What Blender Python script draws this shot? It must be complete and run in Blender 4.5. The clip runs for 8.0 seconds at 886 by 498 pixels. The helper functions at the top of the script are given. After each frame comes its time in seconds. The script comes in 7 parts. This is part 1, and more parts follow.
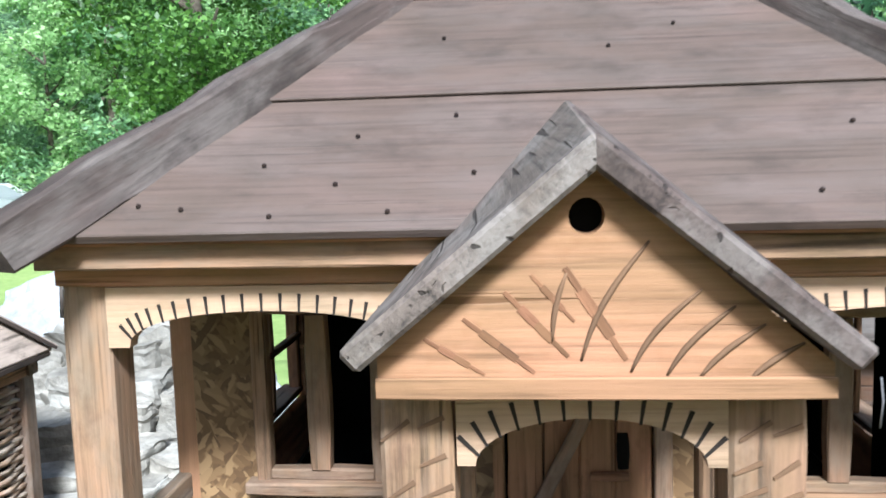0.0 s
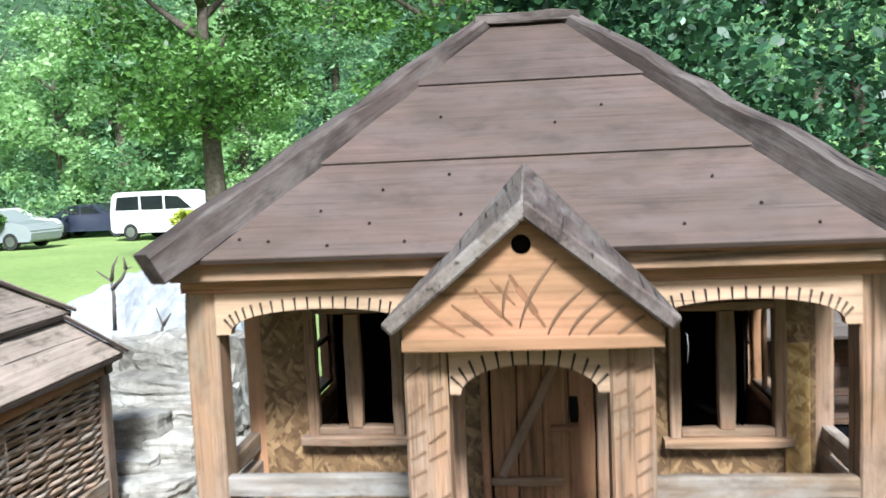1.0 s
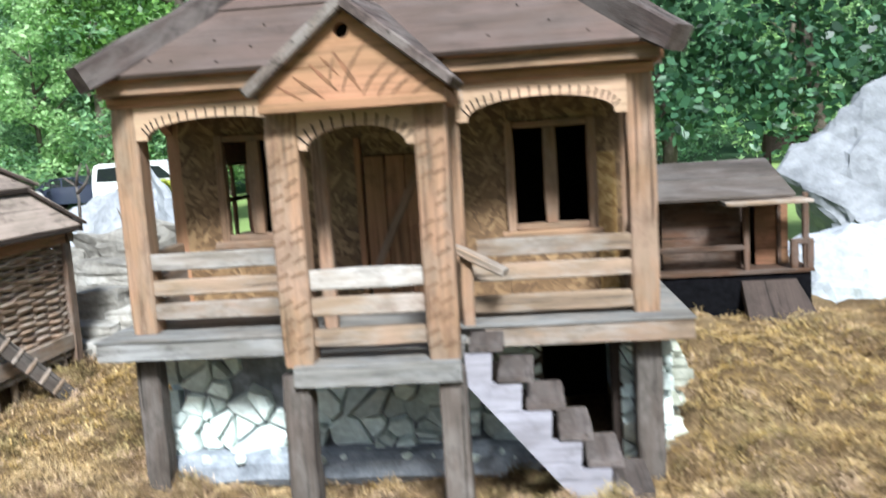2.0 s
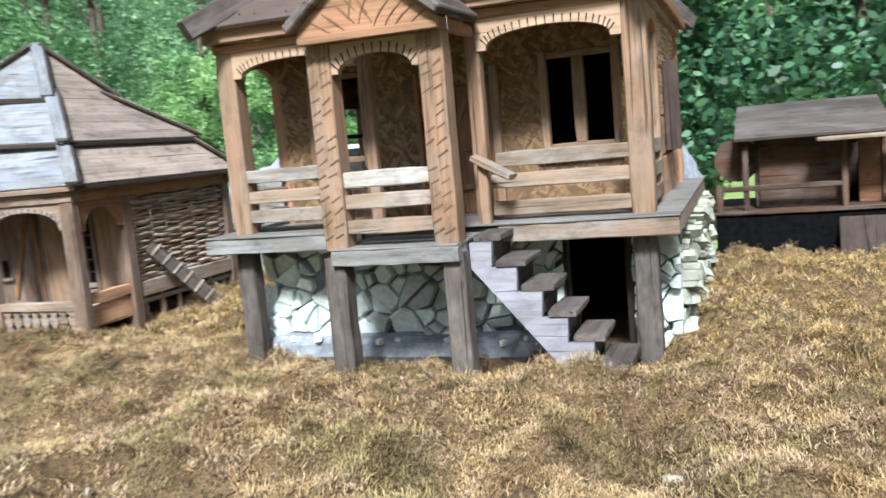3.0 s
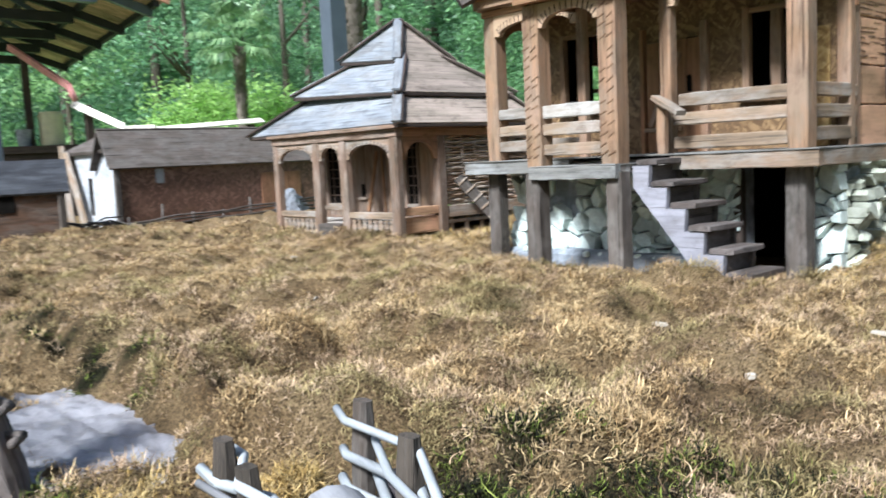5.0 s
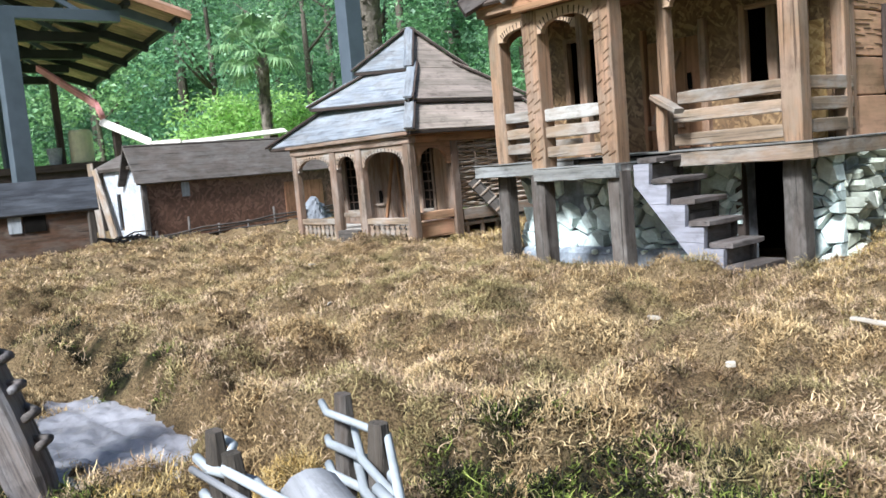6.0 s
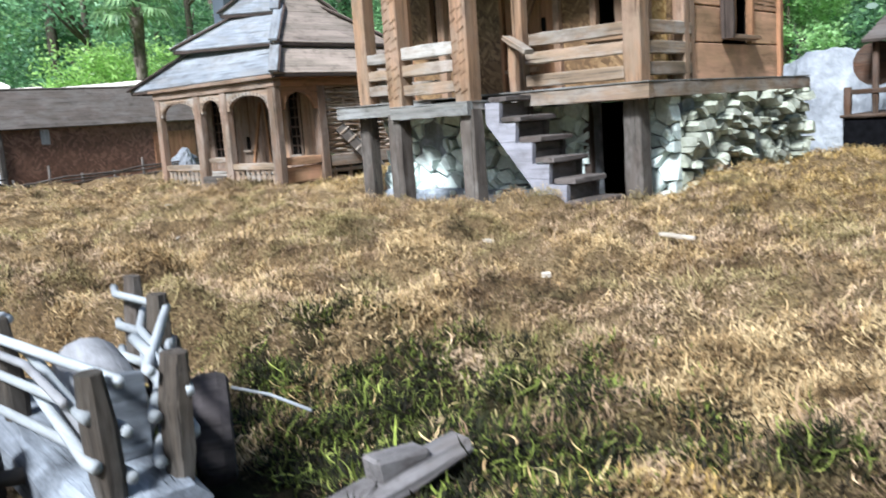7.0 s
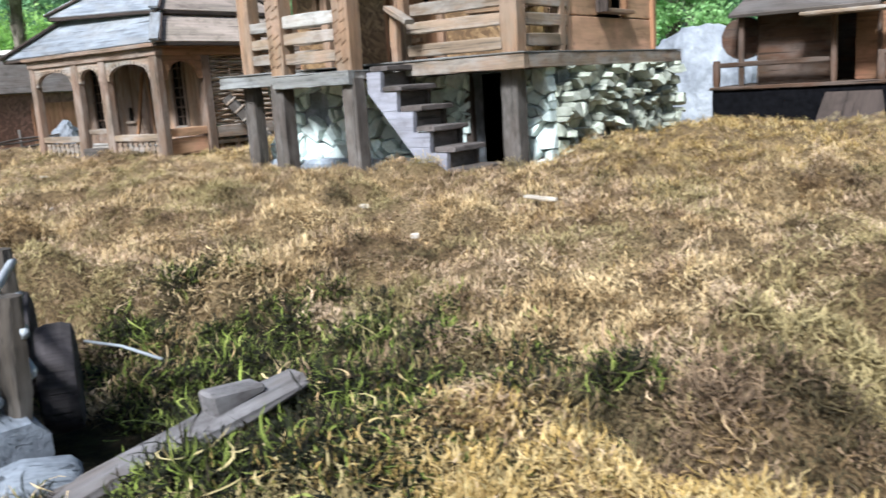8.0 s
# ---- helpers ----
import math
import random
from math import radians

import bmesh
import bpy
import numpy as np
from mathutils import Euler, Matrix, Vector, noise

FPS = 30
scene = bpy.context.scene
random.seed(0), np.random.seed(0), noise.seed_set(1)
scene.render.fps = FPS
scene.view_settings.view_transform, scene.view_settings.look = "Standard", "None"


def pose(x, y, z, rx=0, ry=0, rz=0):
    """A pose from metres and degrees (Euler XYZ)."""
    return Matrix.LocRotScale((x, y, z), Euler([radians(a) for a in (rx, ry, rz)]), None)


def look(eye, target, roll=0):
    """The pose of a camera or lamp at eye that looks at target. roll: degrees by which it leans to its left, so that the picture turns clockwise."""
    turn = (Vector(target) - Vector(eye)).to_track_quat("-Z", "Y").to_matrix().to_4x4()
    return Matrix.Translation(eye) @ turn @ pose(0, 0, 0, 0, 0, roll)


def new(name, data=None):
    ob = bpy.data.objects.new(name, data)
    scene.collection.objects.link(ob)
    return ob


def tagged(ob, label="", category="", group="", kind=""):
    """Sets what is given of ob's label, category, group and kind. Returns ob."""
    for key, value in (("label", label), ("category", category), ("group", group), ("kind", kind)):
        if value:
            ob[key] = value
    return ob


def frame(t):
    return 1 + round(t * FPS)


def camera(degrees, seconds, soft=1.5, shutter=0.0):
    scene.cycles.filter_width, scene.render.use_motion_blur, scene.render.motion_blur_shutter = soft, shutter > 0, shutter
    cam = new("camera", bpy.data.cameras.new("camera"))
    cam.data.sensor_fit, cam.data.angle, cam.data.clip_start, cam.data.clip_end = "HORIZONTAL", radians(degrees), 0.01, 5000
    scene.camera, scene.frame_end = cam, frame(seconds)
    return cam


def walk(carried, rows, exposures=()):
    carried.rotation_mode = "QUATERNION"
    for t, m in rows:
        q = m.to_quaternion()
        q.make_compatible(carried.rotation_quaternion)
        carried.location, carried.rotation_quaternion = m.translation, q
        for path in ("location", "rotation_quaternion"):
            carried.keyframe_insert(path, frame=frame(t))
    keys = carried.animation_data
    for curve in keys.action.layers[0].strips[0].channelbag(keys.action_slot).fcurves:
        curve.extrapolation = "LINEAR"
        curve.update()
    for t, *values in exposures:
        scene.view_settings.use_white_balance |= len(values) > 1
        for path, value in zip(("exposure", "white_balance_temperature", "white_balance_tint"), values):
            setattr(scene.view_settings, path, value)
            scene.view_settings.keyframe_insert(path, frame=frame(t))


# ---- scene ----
cam = camera(54.8, 8.0, soft=1.6, shutter=0.35)
PATH = [
    (0, (-0.033, -0.69, 0.783), (-0.236, 1.288, 0.568), -1.7),
    (0.5, (0.0, -0.819, 0.829), (-0.21, 1.163, 0.673), -1.4),
    (0.6, (0.008, -0.862, 0.844), (-0.203, 1.119, 0.668), -2.0),
    (1, (0.014, -1.063, 0.821), (-0.199, 0.918, 0.648), -2.5),
    (1.5, (0.074, -1.263, 0.715), (-0.151, 0.715, 0.53), -3.5),
    (2, (0.238, -1.398, 0.578), (0.052, 0.578, 0.335), -3.7),
    (2.2, (0.334, -1.444, 0.524), (0.112, 0.524, 0.242), -3.6),
    (3.3, (0.741, -1.674, 0.419), (-0.067, 0.141, 0.196), -5.1),
    (3.5, (0.823, -1.725, 0.395), (-0.025, 0.074, 0.184), -4.5),
    (4, (1.004, -1.771, 0.366), (0.035, -0.033, 0.16), -2.4),
    (4.5, (1.152, -1.752, 0.327), (-0.092, -0.2, 0.116), -1.2),
    (5, (1.275, -1.712, 0.289), (-0.202, -0.38, 0.078), -2.8),
    (5.2, (1.304, -1.703, 0.302), (-0.227, -0.434, 0.085), -4.3),
    (6.3, (1.371, -1.72, 0.293), (-0.141, -0.424, 0.101), -5.4),
    (6.5, (1.387, -1.715, 0.29), (-0.086, -0.379, 0.073), -5.0),
    (7, (1.432, -1.685, 0.228), (0.092, -0.233, -0.078), -4.0),
    (7.5, (1.451, -1.688, 0.212), (0.178, -0.187, -0.144), -3.5),
    (8, (1.489, -1.687, 0.213), (0.329, -0.102, -0.165), -3.7),
]
EXPOSURES = [(0, 1.82, 5600, 5), (1, 1.73, 5750, 5), (1.7, 1.60, 5800, 5), (3.3, 1.54, 5800, 5), (5, 1.56, 5650, 5), (6.5, 1.54, 5650, 5), (8, 1.50, 5650, 5)]
walk(cam, [(t, look(eye, target, roll)) for t, eye, target, roll in PATH], EXPOSURES)

# ---- light: a bright overcast sky with a wide, weak sun ----
SUN_EL, SUN_AZ = 44.0, 166.0
world = bpy.data.worlds.new("sky")
scene.world = world
world.use_nodes = True
sky = world.node_tree.nodes.new("ShaderNodeTexSky")
sky.sky_type, sky.sun_disc = "NISHITA", False
sky.sun_elevation, sky.sun_rotation = radians(SUN_EL), radians(SUN_AZ)
sky.air_density, sky.dust_density, sky.ozone_density = 1.0, 3.0, 1.0
world.node_tree.links.new(sky.outputs[0], world.node_tree.nodes["Background"].inputs[0])
world.node_tree.nodes["Background"].inputs[1].default_value = 0.049
sun = new("sun", bpy.data.lights.new("sun", "SUN"))
sun.data.energy, sun.data.angle, sun.data.color = 3.25, radians(11), (1.0, 0.97, 0.94)
sun.matrix_world = look((4 * math.sin(radians(SUN_AZ)), 4 * math.cos(radians(SUN_AZ)), 4 * math.tan(radians(SUN_EL))), (0, 0, 0))


# ---- materials ----
class Graph:
    """A short way to write node materials."""

    def __init__(self, name, rough=0.7, metal=0.0, spec=0.5):
        self.mat = bpy.data.materials.new(name)
        self.mat.use_nodes = True
        self.nodes, self.links = self.mat.node_tree.nodes, self.mat.node_tree.links
        self.shader = self.nodes["Principled BSDF"]
        self.shader.inputs["Roughness"].default_value = rough
        self.shader.inputs["Metallic"].default_value = metal
        self.shader.inputs["Specular IOR Level"].default_value = spec

    def node(self, kind, **put):
        made = self.nodes.new("ShaderNode" + kind)
        for key, value in put.items():
            if key == "operation":
                made.operation = value
            elif key == "feature":
                made.feature = value
            elif key == "rotation_type":
                made.rotation_type = value
            elif key == "data_type":
                made.data_type = value
            elif key == "blend_type":
                made.blend_type = value
            else:
                made.inputs[key].default_value = value
        return made

    def link(self, a, b):
        self.links.new(a, b)
        return self

    def coords(self, scale=(1, 1, 1), world_space=False, shuffle=True):
        if world_space:
            source = self.node("NewGeometry").outputs["Position"]
        else:
            source = self.node("TexCoord").outputs["Object"]
        mapping = self.node("Mapping")
        mapping.inputs["Scale"].default_value = scale
        self.link(source, mapping.inputs["Vector"])
        if shuffle and not world_space:
            info, mult = self.node("ObjectInfo"), self.node("VectorMath", operation="SCALE")
            mult.inputs[0].default_value = (37.0, 91.0, 53.0)
            self.link(info.outputs["Random"], mult.inputs["Scale"])
            self.link(mult.outputs[0], mapping.inputs["Location"])
        return mapping.outputs[0]

    def noise(self, vector, scale, detail=4.0, rough=0.55, distort=0.0):
        made = self.node("TexNoise", Scale=scale, Detail=detail, Roughness=rough, Distortion=distort)
        self.link(vector, made.inputs["Vector"])
        return made.outputs["Fac"]

    def ramp(self, fac, stops):
        made = self.node("ValToRGB")
        ramp = made.color_ramp
        while len(ramp.elements) < len(stops):
            ramp.elements.new(0.5)
        for el, (at, colour) in zip(ramp.elements, stops):
            el.position, el.color = at, (*colour, 1)
        self.link(fac, made.inputs["Fac"])
        return made.outputs["Color"]

    def mix(self, fac, a, b, blend="MIX"):
        made = self.node("Mix", data_type="RGBA", blend_type=blend)
        for value, slot in ((fac, made.inputs[0]), (a, made.inputs[6]), (b, made.inputs[7])):
            if isinstance(value, (int, float)):
                slot.default_value = value
            elif isinstance(value, tuple):
                slot.default_value = (*value, 1)
            else:
                self.link(value, slot)
        return made.outputs[2]

    def maths(self, op, a, b=0.0):
        made = self.node("Math", operation=op)
        for value, slot in ((a, made.inputs[0]), (b, made.inputs[1])):
            if isinstance(value, (int, float)):
                slot.default_value = value
            else:
                self.link(value, slot)
        return made.outputs[0]

    def colour(self, socket):
        return self.link(socket, self.shader.inputs["Base Color"])

    def bump(self, height, strength=0.3, distance=0.002):
        made = self.node("Bump", Strength=strength, Distance=distance)
        self.link(height, made.inputs["Height"])
        return self.link(made.outputs[0], self.shader.inputs["Normal"])


def scaled(c, k):
    return tuple(min(1.0, v * k) for v in c)


def wood(name, base, contrast=0.5, stain=(0.05, 0.04, 0.035), stained=0.35, rough=0.75, fine=150.0, bump=0.5, grey=None, cracked=0.8, knotty=0.5):
    """Sawn wood; the grain runs along the piece's own x axis."""
    g = Graph(name, rough, spec=0.25)
    grain = g.noise(g.coords((5.0, fine, fine)), 1.0, 7, 0.7)
    rings = g.noise(g.coords((1.6, fine / 5, fine / 5)), 1.0, 3, 0.55, 1.6)
    both = g.maths("ADD", g.maths("MULTIPLY", grain, 0.55), g.maths("MULTIPLY", rings, 0.45))
    col = g.ramp(both, [(0.34, scaled(base, 1 - contrast * 1.5)), (0.46, scaled(base, 1 - 0.25 * contrast)), (0.56, scaled(base, 1.08)), (0.68, scaled(base, 1 + 0.75 * contrast))])
    if grey:
        weather = g.noise(g.coords((7, 22, 22)), 1.0, 5, 0.65)
        col = g.mix(g.ramp(weather, [(0.44, (0, 0, 0)), (0.60, (1, 1, 1))]), col, grey)
        col = g.mix(g.maths("MULTIPLY", g.ramp(grain, [(0.30, (1, 1, 1)), (0.48, (0, 0, 0))]), 0.6), col, scaled(grey, 0.35))
    spots = g.noise(g.coords((14, 26, 26)), 1.0, 6, 0.7)
    col = g.mix(g.maths("MULTIPLY", g.ramp(spots, [(0.52, (0, 0, 0)), (0.72, (1, 1, 1))]), stained * 1.5), col, stain)
    cracks = g.noise(g.coords((2.2, fine * 0.55, fine * 0.55)), 1.0, 2, 0.5, 0.6)
    crack = g.ramp(cracks, [(0.665, (0, 0, 0)), (0.70, (1, 1, 1))])
    col = g.mix(g.maths("MULTIPLY", crack, cracked), col, scaled(stain, 0.6))
    knots = g.node("TexVoronoi", feature="F1", Scale=1.0, Randomness=1.0)
    g.link(g.coords((7, 13, 13)), knots.inputs["Vector"])
    knot = g.ramp(knots.outputs["Distance"], [(0.03, (1, 1, 1)), (0.085, (0, 0, 0))])
    col = g.mix(g.maths("MULTIPLY", knot, knotty), col, scaled(base, 0.4))
    info = g.node("ObjectInfo")
    tone = g.node("HueSaturation")
    patch = g.noise(g.coords((5, 9, 9)), 1.0, 4, 0.6, 0.8)
    uneven = g.maths("MULTIPLY", g.maths("SUBTRACT", patch, 0.5), 1.1)
    g.link(g.maths("ADD", uneven, g.maths("ADD", g.maths("MULTIPLY", info.outputs["Random"], 0.36), 0.80)), tone.inputs["Value"])
    g.link(g.maths("ADD", 0.5, g.maths("MULTIPLY", uneven, -0.04)), tone.inputs["Hue"])
    g.link(col, tone.inputs["Color"])
    g.colour(tone.outputs[0])
    g.bump(g.maths("SUBTRACT", both, g.maths("MULTIPLY", crack, 0.5)), min(1.0, bump * 1.5), 0.0022)
    return g.mat


def plain(name, base, vary=0.15, rough=0.6, metal=0.0, scale=25.0, bump=0.1, spec=0.4):
    g = Graph(name, rough, metal, spec)
    n = g.noise(g.coords((1, 1, 1)), scale, 4)
    g.colour(g.ramp(n, [(0.3, scaled(base, 1 - vary)), (0.7, scaled(base, 1 + vary))]))
    g.bump(n, bump, 0.002)
    return g.mat


def osb_board(name, tones, axis="Y_AXIS", size=1.0, lift=1.0, twist=1.3):
    """Pressed flake board: long thin chips of straw to brown wood lying at several angles; axis: across the board."""
    g = Graph(name, 0.55, spec=0.4)
    layers = []
    for turn, scale in ((0.9, (26, 26, 105)), (-0.6, (22, 22, 90)), (2.0, (30, 30, 120))):
        src = g.coords((1 / size, 1 / size, 1 / size), world_space=True)
        rot = g.node("VectorRotate", rotation_type=axis)
        rot.inputs["Angle"].default_value = turn
        g.link(src, rot.inputs["Vector"])
        m = g.node("Mapping")
        m.inputs["Scale"].default_value = scale
        g.link(rot.outputs[0], m.inputs["Vector"])
        warp = g.node("VectorMath", operation="SCALE")
        warp.inputs["Scale"].default_value = twist
        bend = g.node("TexNoise", Scale=16.0, Detail=2.0)
        g.link(src, bend.inputs["Vector"])
        g.link(bend.outputs["Color"], warp.inputs[0])
        add = g.node("VectorMath", operation="ADD")
        g.link(m.outputs[0], add.inputs[0])
        g.link(warp.outputs[0], add.inputs[1])
        cells = g.node("TexVoronoi", feature="F1", Scale=1.0, Randomness=1.0)
        g.link(add.outputs[0], cells.inputs["Vector"])
        bw = g.node("RGBToBW")
        g.link(cells.outputs["Color"], bw.inputs[0])
        layers.append(bw.outputs[0])
    where = g.coords((1 / size, 1 / size, 1 / size), world_space=True)
    pick = g.mix(g.ramp(g.noise(where, 24.0, 2), [(0.46, (0, 0, 0)), (0.50, (1, 1, 1))]), layers[0], layers[1])
    pick = g.mix(g.ramp(g.noise(where, 31.0, 2, 0.5, 0.7), [(0.56, (0, 0, 0)), (0.60, (1, 1, 1))]), pick, layers[2])
    col = g.ramp(pick, [(0.22, tones[0]), (0.42, tones[1]), (0.58, tones[2]), (0.80, tones[3])])
    stain = g.noise(where, 7.0, 4, 0.6)
    col = g.mix(g.maths("MULTIPLY", g.ramp(stain, [(0.45, (0, 0, 0)), (0.72, (1, 1, 1))]), 0.5), col, tones[0])
    g.colour(col)
    g.bump(pick, 0.6 * lift, 0.0015)
    return g.mat


def stone_mat(name, a, b, c, scale=18.0, rough=0.8, bump=0.5, dist=0.004, vary=0.5):
    g = Graph(name, rough, spec=0.3)
    v = g.coords((1, 1, 1))
    n1, n2 = g.noise(v, scale, 6, 0.6), g.noise(v, scale * 5, 4, 0.6)
    col = g.ramp(n1, [(0.3, a), (0.5, b), (0.68, c)])
    col = g.mix(0.35, col, g.ramp(n2, [(0.35, scaled(b, 0.55)), (0.65, scaled(b, 1.3))]), "MIX")
    info = g.node("ObjectInfo")
    tone = g.node("HueSaturation")
    g.link(g.maths("ADD", g.maths("MULTIPLY", info.outputs["Random"], vary), 0.97 - vary / 2), tone.inputs["Value"])
    g.link(col, tone.inputs["Color"])
    g.colour(tone.outputs[0])
    g.bump(g.maths("ADD", n1, g.maths("MULTIPLY", n2, 0.4)), bump, dist)
    return g.mat


def leaf_mat(name, dark, mid, light, through_light=0.35):
    """Leaves, each with its own green; some light passes through."""
    g = Graph(name, 0.45, spec=0.4)
    geo = g.node("NewGeometry")
    col = g.ramp(geo.outputs["Random Per Island"], [(0.0, scaled(dark, 0.5)), (0.5, mid), (1.0, scaled(light, 1.2))])
    g.colour(col)
    trans = g.node("BsdfTranslucent")
    g.link(g.mix(0.5, col, scaled(light, 1.5)), trans.inputs["Color"])
    mixer = g.node("MixShader")
    mixer.inputs[0].default_value = through_light
    out = g.nodes["Material Output"]
    g.link(g.shader.outputs[0], mixer.inputs[1]).link(trans.outputs[0], mixer.inputs[2]).link(mixer.outputs[0], out.inputs["Surface"])
    return g.mat


ROOF_WOOD = wood("stained_roof_board", (0.090, 0.064, 0.053), 0.16, (0.050, 0.037, 0.031), 0.5, 0.6, 230, 0.35, grey=(0.097, 0.073, 0.063), cracked=0.25, knotty=0.2)
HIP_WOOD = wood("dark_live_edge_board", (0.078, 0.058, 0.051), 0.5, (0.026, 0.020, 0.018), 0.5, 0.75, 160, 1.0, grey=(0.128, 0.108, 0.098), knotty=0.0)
FRESH_WOOD = wood("pale_pine", (0.345, 0.190, 0.105), 0.36, (0.25, 0.12, 0.055), 0.4, 0.65, 190, 0.4)
ARCH_WOOD = wood("pale_sanded_pine", (0.39, 0.270, 0.178), 0.25, (0.27, 0.153, 0.08), 0.3, 0.65, 190, 0.4)
POST_WOOD = wood("weathered_pine_post", (0.270, 0.165, 0.101), 0.5, (0.115, 0.07, 0.047), 0.45, 0.75, 160, 0.7, grey=(0.245, 0.174, 0.122))
BROWN_WOOD = wood("brown_stained_wood", (0.25, 0.130, 0.068), 0.42, (0.07, 0.04, 0.02), 0.45, 0.7, 150, 0.5)
GREY_WOOD = wood("grey_weathered_plank", (0.27, 0.235, 0.20), 0.4, (0.09, 0.075, 0.06), 0.5, 0.85, 130, 0.9, grey=(0.36, 0.34, 0.315))
RAIL_WOOD = wood("sun_bleached_rail", (0.245, 0.176, 0.122), 0.45, (0.11, 0.075, 0.05), 0.5, 0.8, 150, 0.8, grey=(0.285, 0.250, 0.215))
STILT_WOOD = wood("dark_grey_stilt", (0.086, 0.070, 0.059), 0.5, (0.025, 0.021, 0.016), 0.5, 0.85, 140, 0.9, grey=(0.131, 0.115, 0.102))
PANEL_WOOD = wood("reddish_plywood", (0.50, 0.295, 0.180), 0.35, (0.16, 0.092, 0.048), 0.4, 0.62, 60, 0.3)
# bluish silver: the sky's reflection is painted into this board's colour
SKY_TINT_WOOD = wood("sky_tinted_roof_board", (0.25, 0.265, 0.29), 0.4, (0.07, 0.065, 0.062), 0.4, 0.45, 90, 0.6, grey=(0.22, 0.22, 0.225))
TAN_ROOF = wood("sun_worn_roof_board", (0.29, 0.235, 0.195), 0.4, (0.06, 0.045, 0.035), 0.5, 0.75, 110, 0.7)
DARK_WOOD = wood("almost_black_wood", (0.055, 0.04, 0.033), 0.4, (0.02, 0.015, 0.012), 0.4, 0.8, 130, 0.6)
WHITE_TWIG = wood("peeled_white_twig", (0.33, 0.345, 0.36), 0.28, (0.25, 0.24, 0.23), 0.3, 0.7, 120, 0.4)
LOG_GREY = wood("silver_grey_driftwood", (0.27, 0.265, 0.275), 0.45, (0.09, 0.08, 0.08), 0.5, 0.8, 110, 0.9)
WICKER = wood("brown_willow_rod", (0.40, 0.275, 0.19), 0.5, (0.07, 0.045, 0.03), 0.4, 0.7, 200, 0.5, grey=(0.48, 0.41, 0.34))
OSB = osb_board("flake_board", ((0.098, 0.056, 0.027), (0.142, 0.084, 0.039), (0.182, 0.110, 0.053), (0.285, 0.184, 0.092)), "Y_AXIS", 0.8)
OSB_GOLD = osb_board("golden_flake_board", ((0.26, 0.15, 0.050), (0.38, 0.235, 0.085), (0.46, 0.30, 0.115), (0.56, 0.39, 0.18)), "Y_AXIS", 0.8)
CABIN_WOOD = wood("dark_brown_cabin_wood", (0.082, 0.045, 0.026), 0.45, (0.03, 0.02, 0.013), 0.5, 0.75, 120, 0.6, grey=(0.105, 0.076, 0.06))
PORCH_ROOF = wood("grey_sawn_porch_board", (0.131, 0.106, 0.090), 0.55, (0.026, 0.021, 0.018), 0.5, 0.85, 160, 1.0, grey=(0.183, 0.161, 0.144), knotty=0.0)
ARCADE_WOOD = wood("brown_grey_arcade_wood", (0.20, 0.132, 0.092), 0.5, (0.07, 0.048, 0.034), 0.5, 0.75, 150, 0.7, grey=(0.225, 0.175, 0.14))
BURNT = plain("burnt_groove", (0.018, 0.013, 0.01), 0.2, 0.9)
GOUGE = plain("cut_groove", (0.13, 0.075, 0.042), 0.3, 0.9)
SCORCH = wood("scorched_pine", (0.19, 0.095, 0.050), 0.4, (0.12, 0.06, 0.03), 0.4)
NAIL = plain("rusty_nail", (0.05, 0.035, 0.03), 0.3, 0.5, 0.7)
# near-black colour that paints the shade inside rooms, holes and doorways
SHADE_BLACK = plain("painted_interior_shade", (0.008, 0.007, 0.006), 0.3, 0.95, spec=0.05)
BLACK_FELT = plain("black_roofing_felt", (0.005, 0.005, 0.006), 0.4, 0.95, scale=60, spec=0.03)
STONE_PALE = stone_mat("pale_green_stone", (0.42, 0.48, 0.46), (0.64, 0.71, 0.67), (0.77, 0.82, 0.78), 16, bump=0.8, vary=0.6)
# side-wall stones, darker and more olive than the front ones
STONE_SIDE = stone_mat("olive_grey_rubble", (0.169, 0.181, 0.141), (0.328, 0.339, 0.271), (0.542, 0.554, 0.475), 22, bump=1.0, dist=0.006, vary=0.9)
MORTAR = stone_mat("grey_mortar", (0.07, 0.072, 0.080), (0.16, 0.168, 0.18), (0.42, 0.45, 0.49), 20)
PLASTER = stone_mat("bluish_white_plaster", (0.12, 0.135, 0.155), (0.26, 0.285, 0.32), (0.42, 0.45, 0.49), 30)
ROCK_WHITE = stone_mat("white_limestone", (0.17, 0.18, 0.20), (0.30, 0.313, 0.335), (0.39, 0.402, 0.425), 4, 0.85, 0.9, 0.02)
LEDGE_ROCK = stone_mat("pale_ledge_rock", (0.08, 0.073, 0.064), (0.26, 0.245, 0.215), (0.46, 0.45, 0.42), 9, 0.85, 1.0, 0.012)
STRINGER_WOOD = wood("pale_mauve_stringer", (0.235, 0.226, 0.250), 0.22, (0.11, 0.10, 0.105), 0.4, 0.5, 120, 0.5, grey=(0.31, 0.302, 0.34), cracked=0.3)
DECK_EDGE = wood("grey_deck_edge", (0.19, 0.182, 0.168), 0.45, (0.06, 0.056, 0.05), 0.5, 0.8, 130, 0.9, grey=(0.245, 0.243, 0.237))
DECK_TOP = wood("grey_deck_board", (0.20, 0.185, 0.165), 0.45, (0.05, 0.045, 0.04), 0.5, 0.7, 110, 0.8, grey=(0.19, 0.19, 0.185))
ROCK_BLUE = stone_mat("blue_grey_rock", (0.085, 0.09, 0.105), (0.20, 0.21, 0.23), (0.33, 0.34, 0.36), 6, 0.85, 1.0, 0.02)
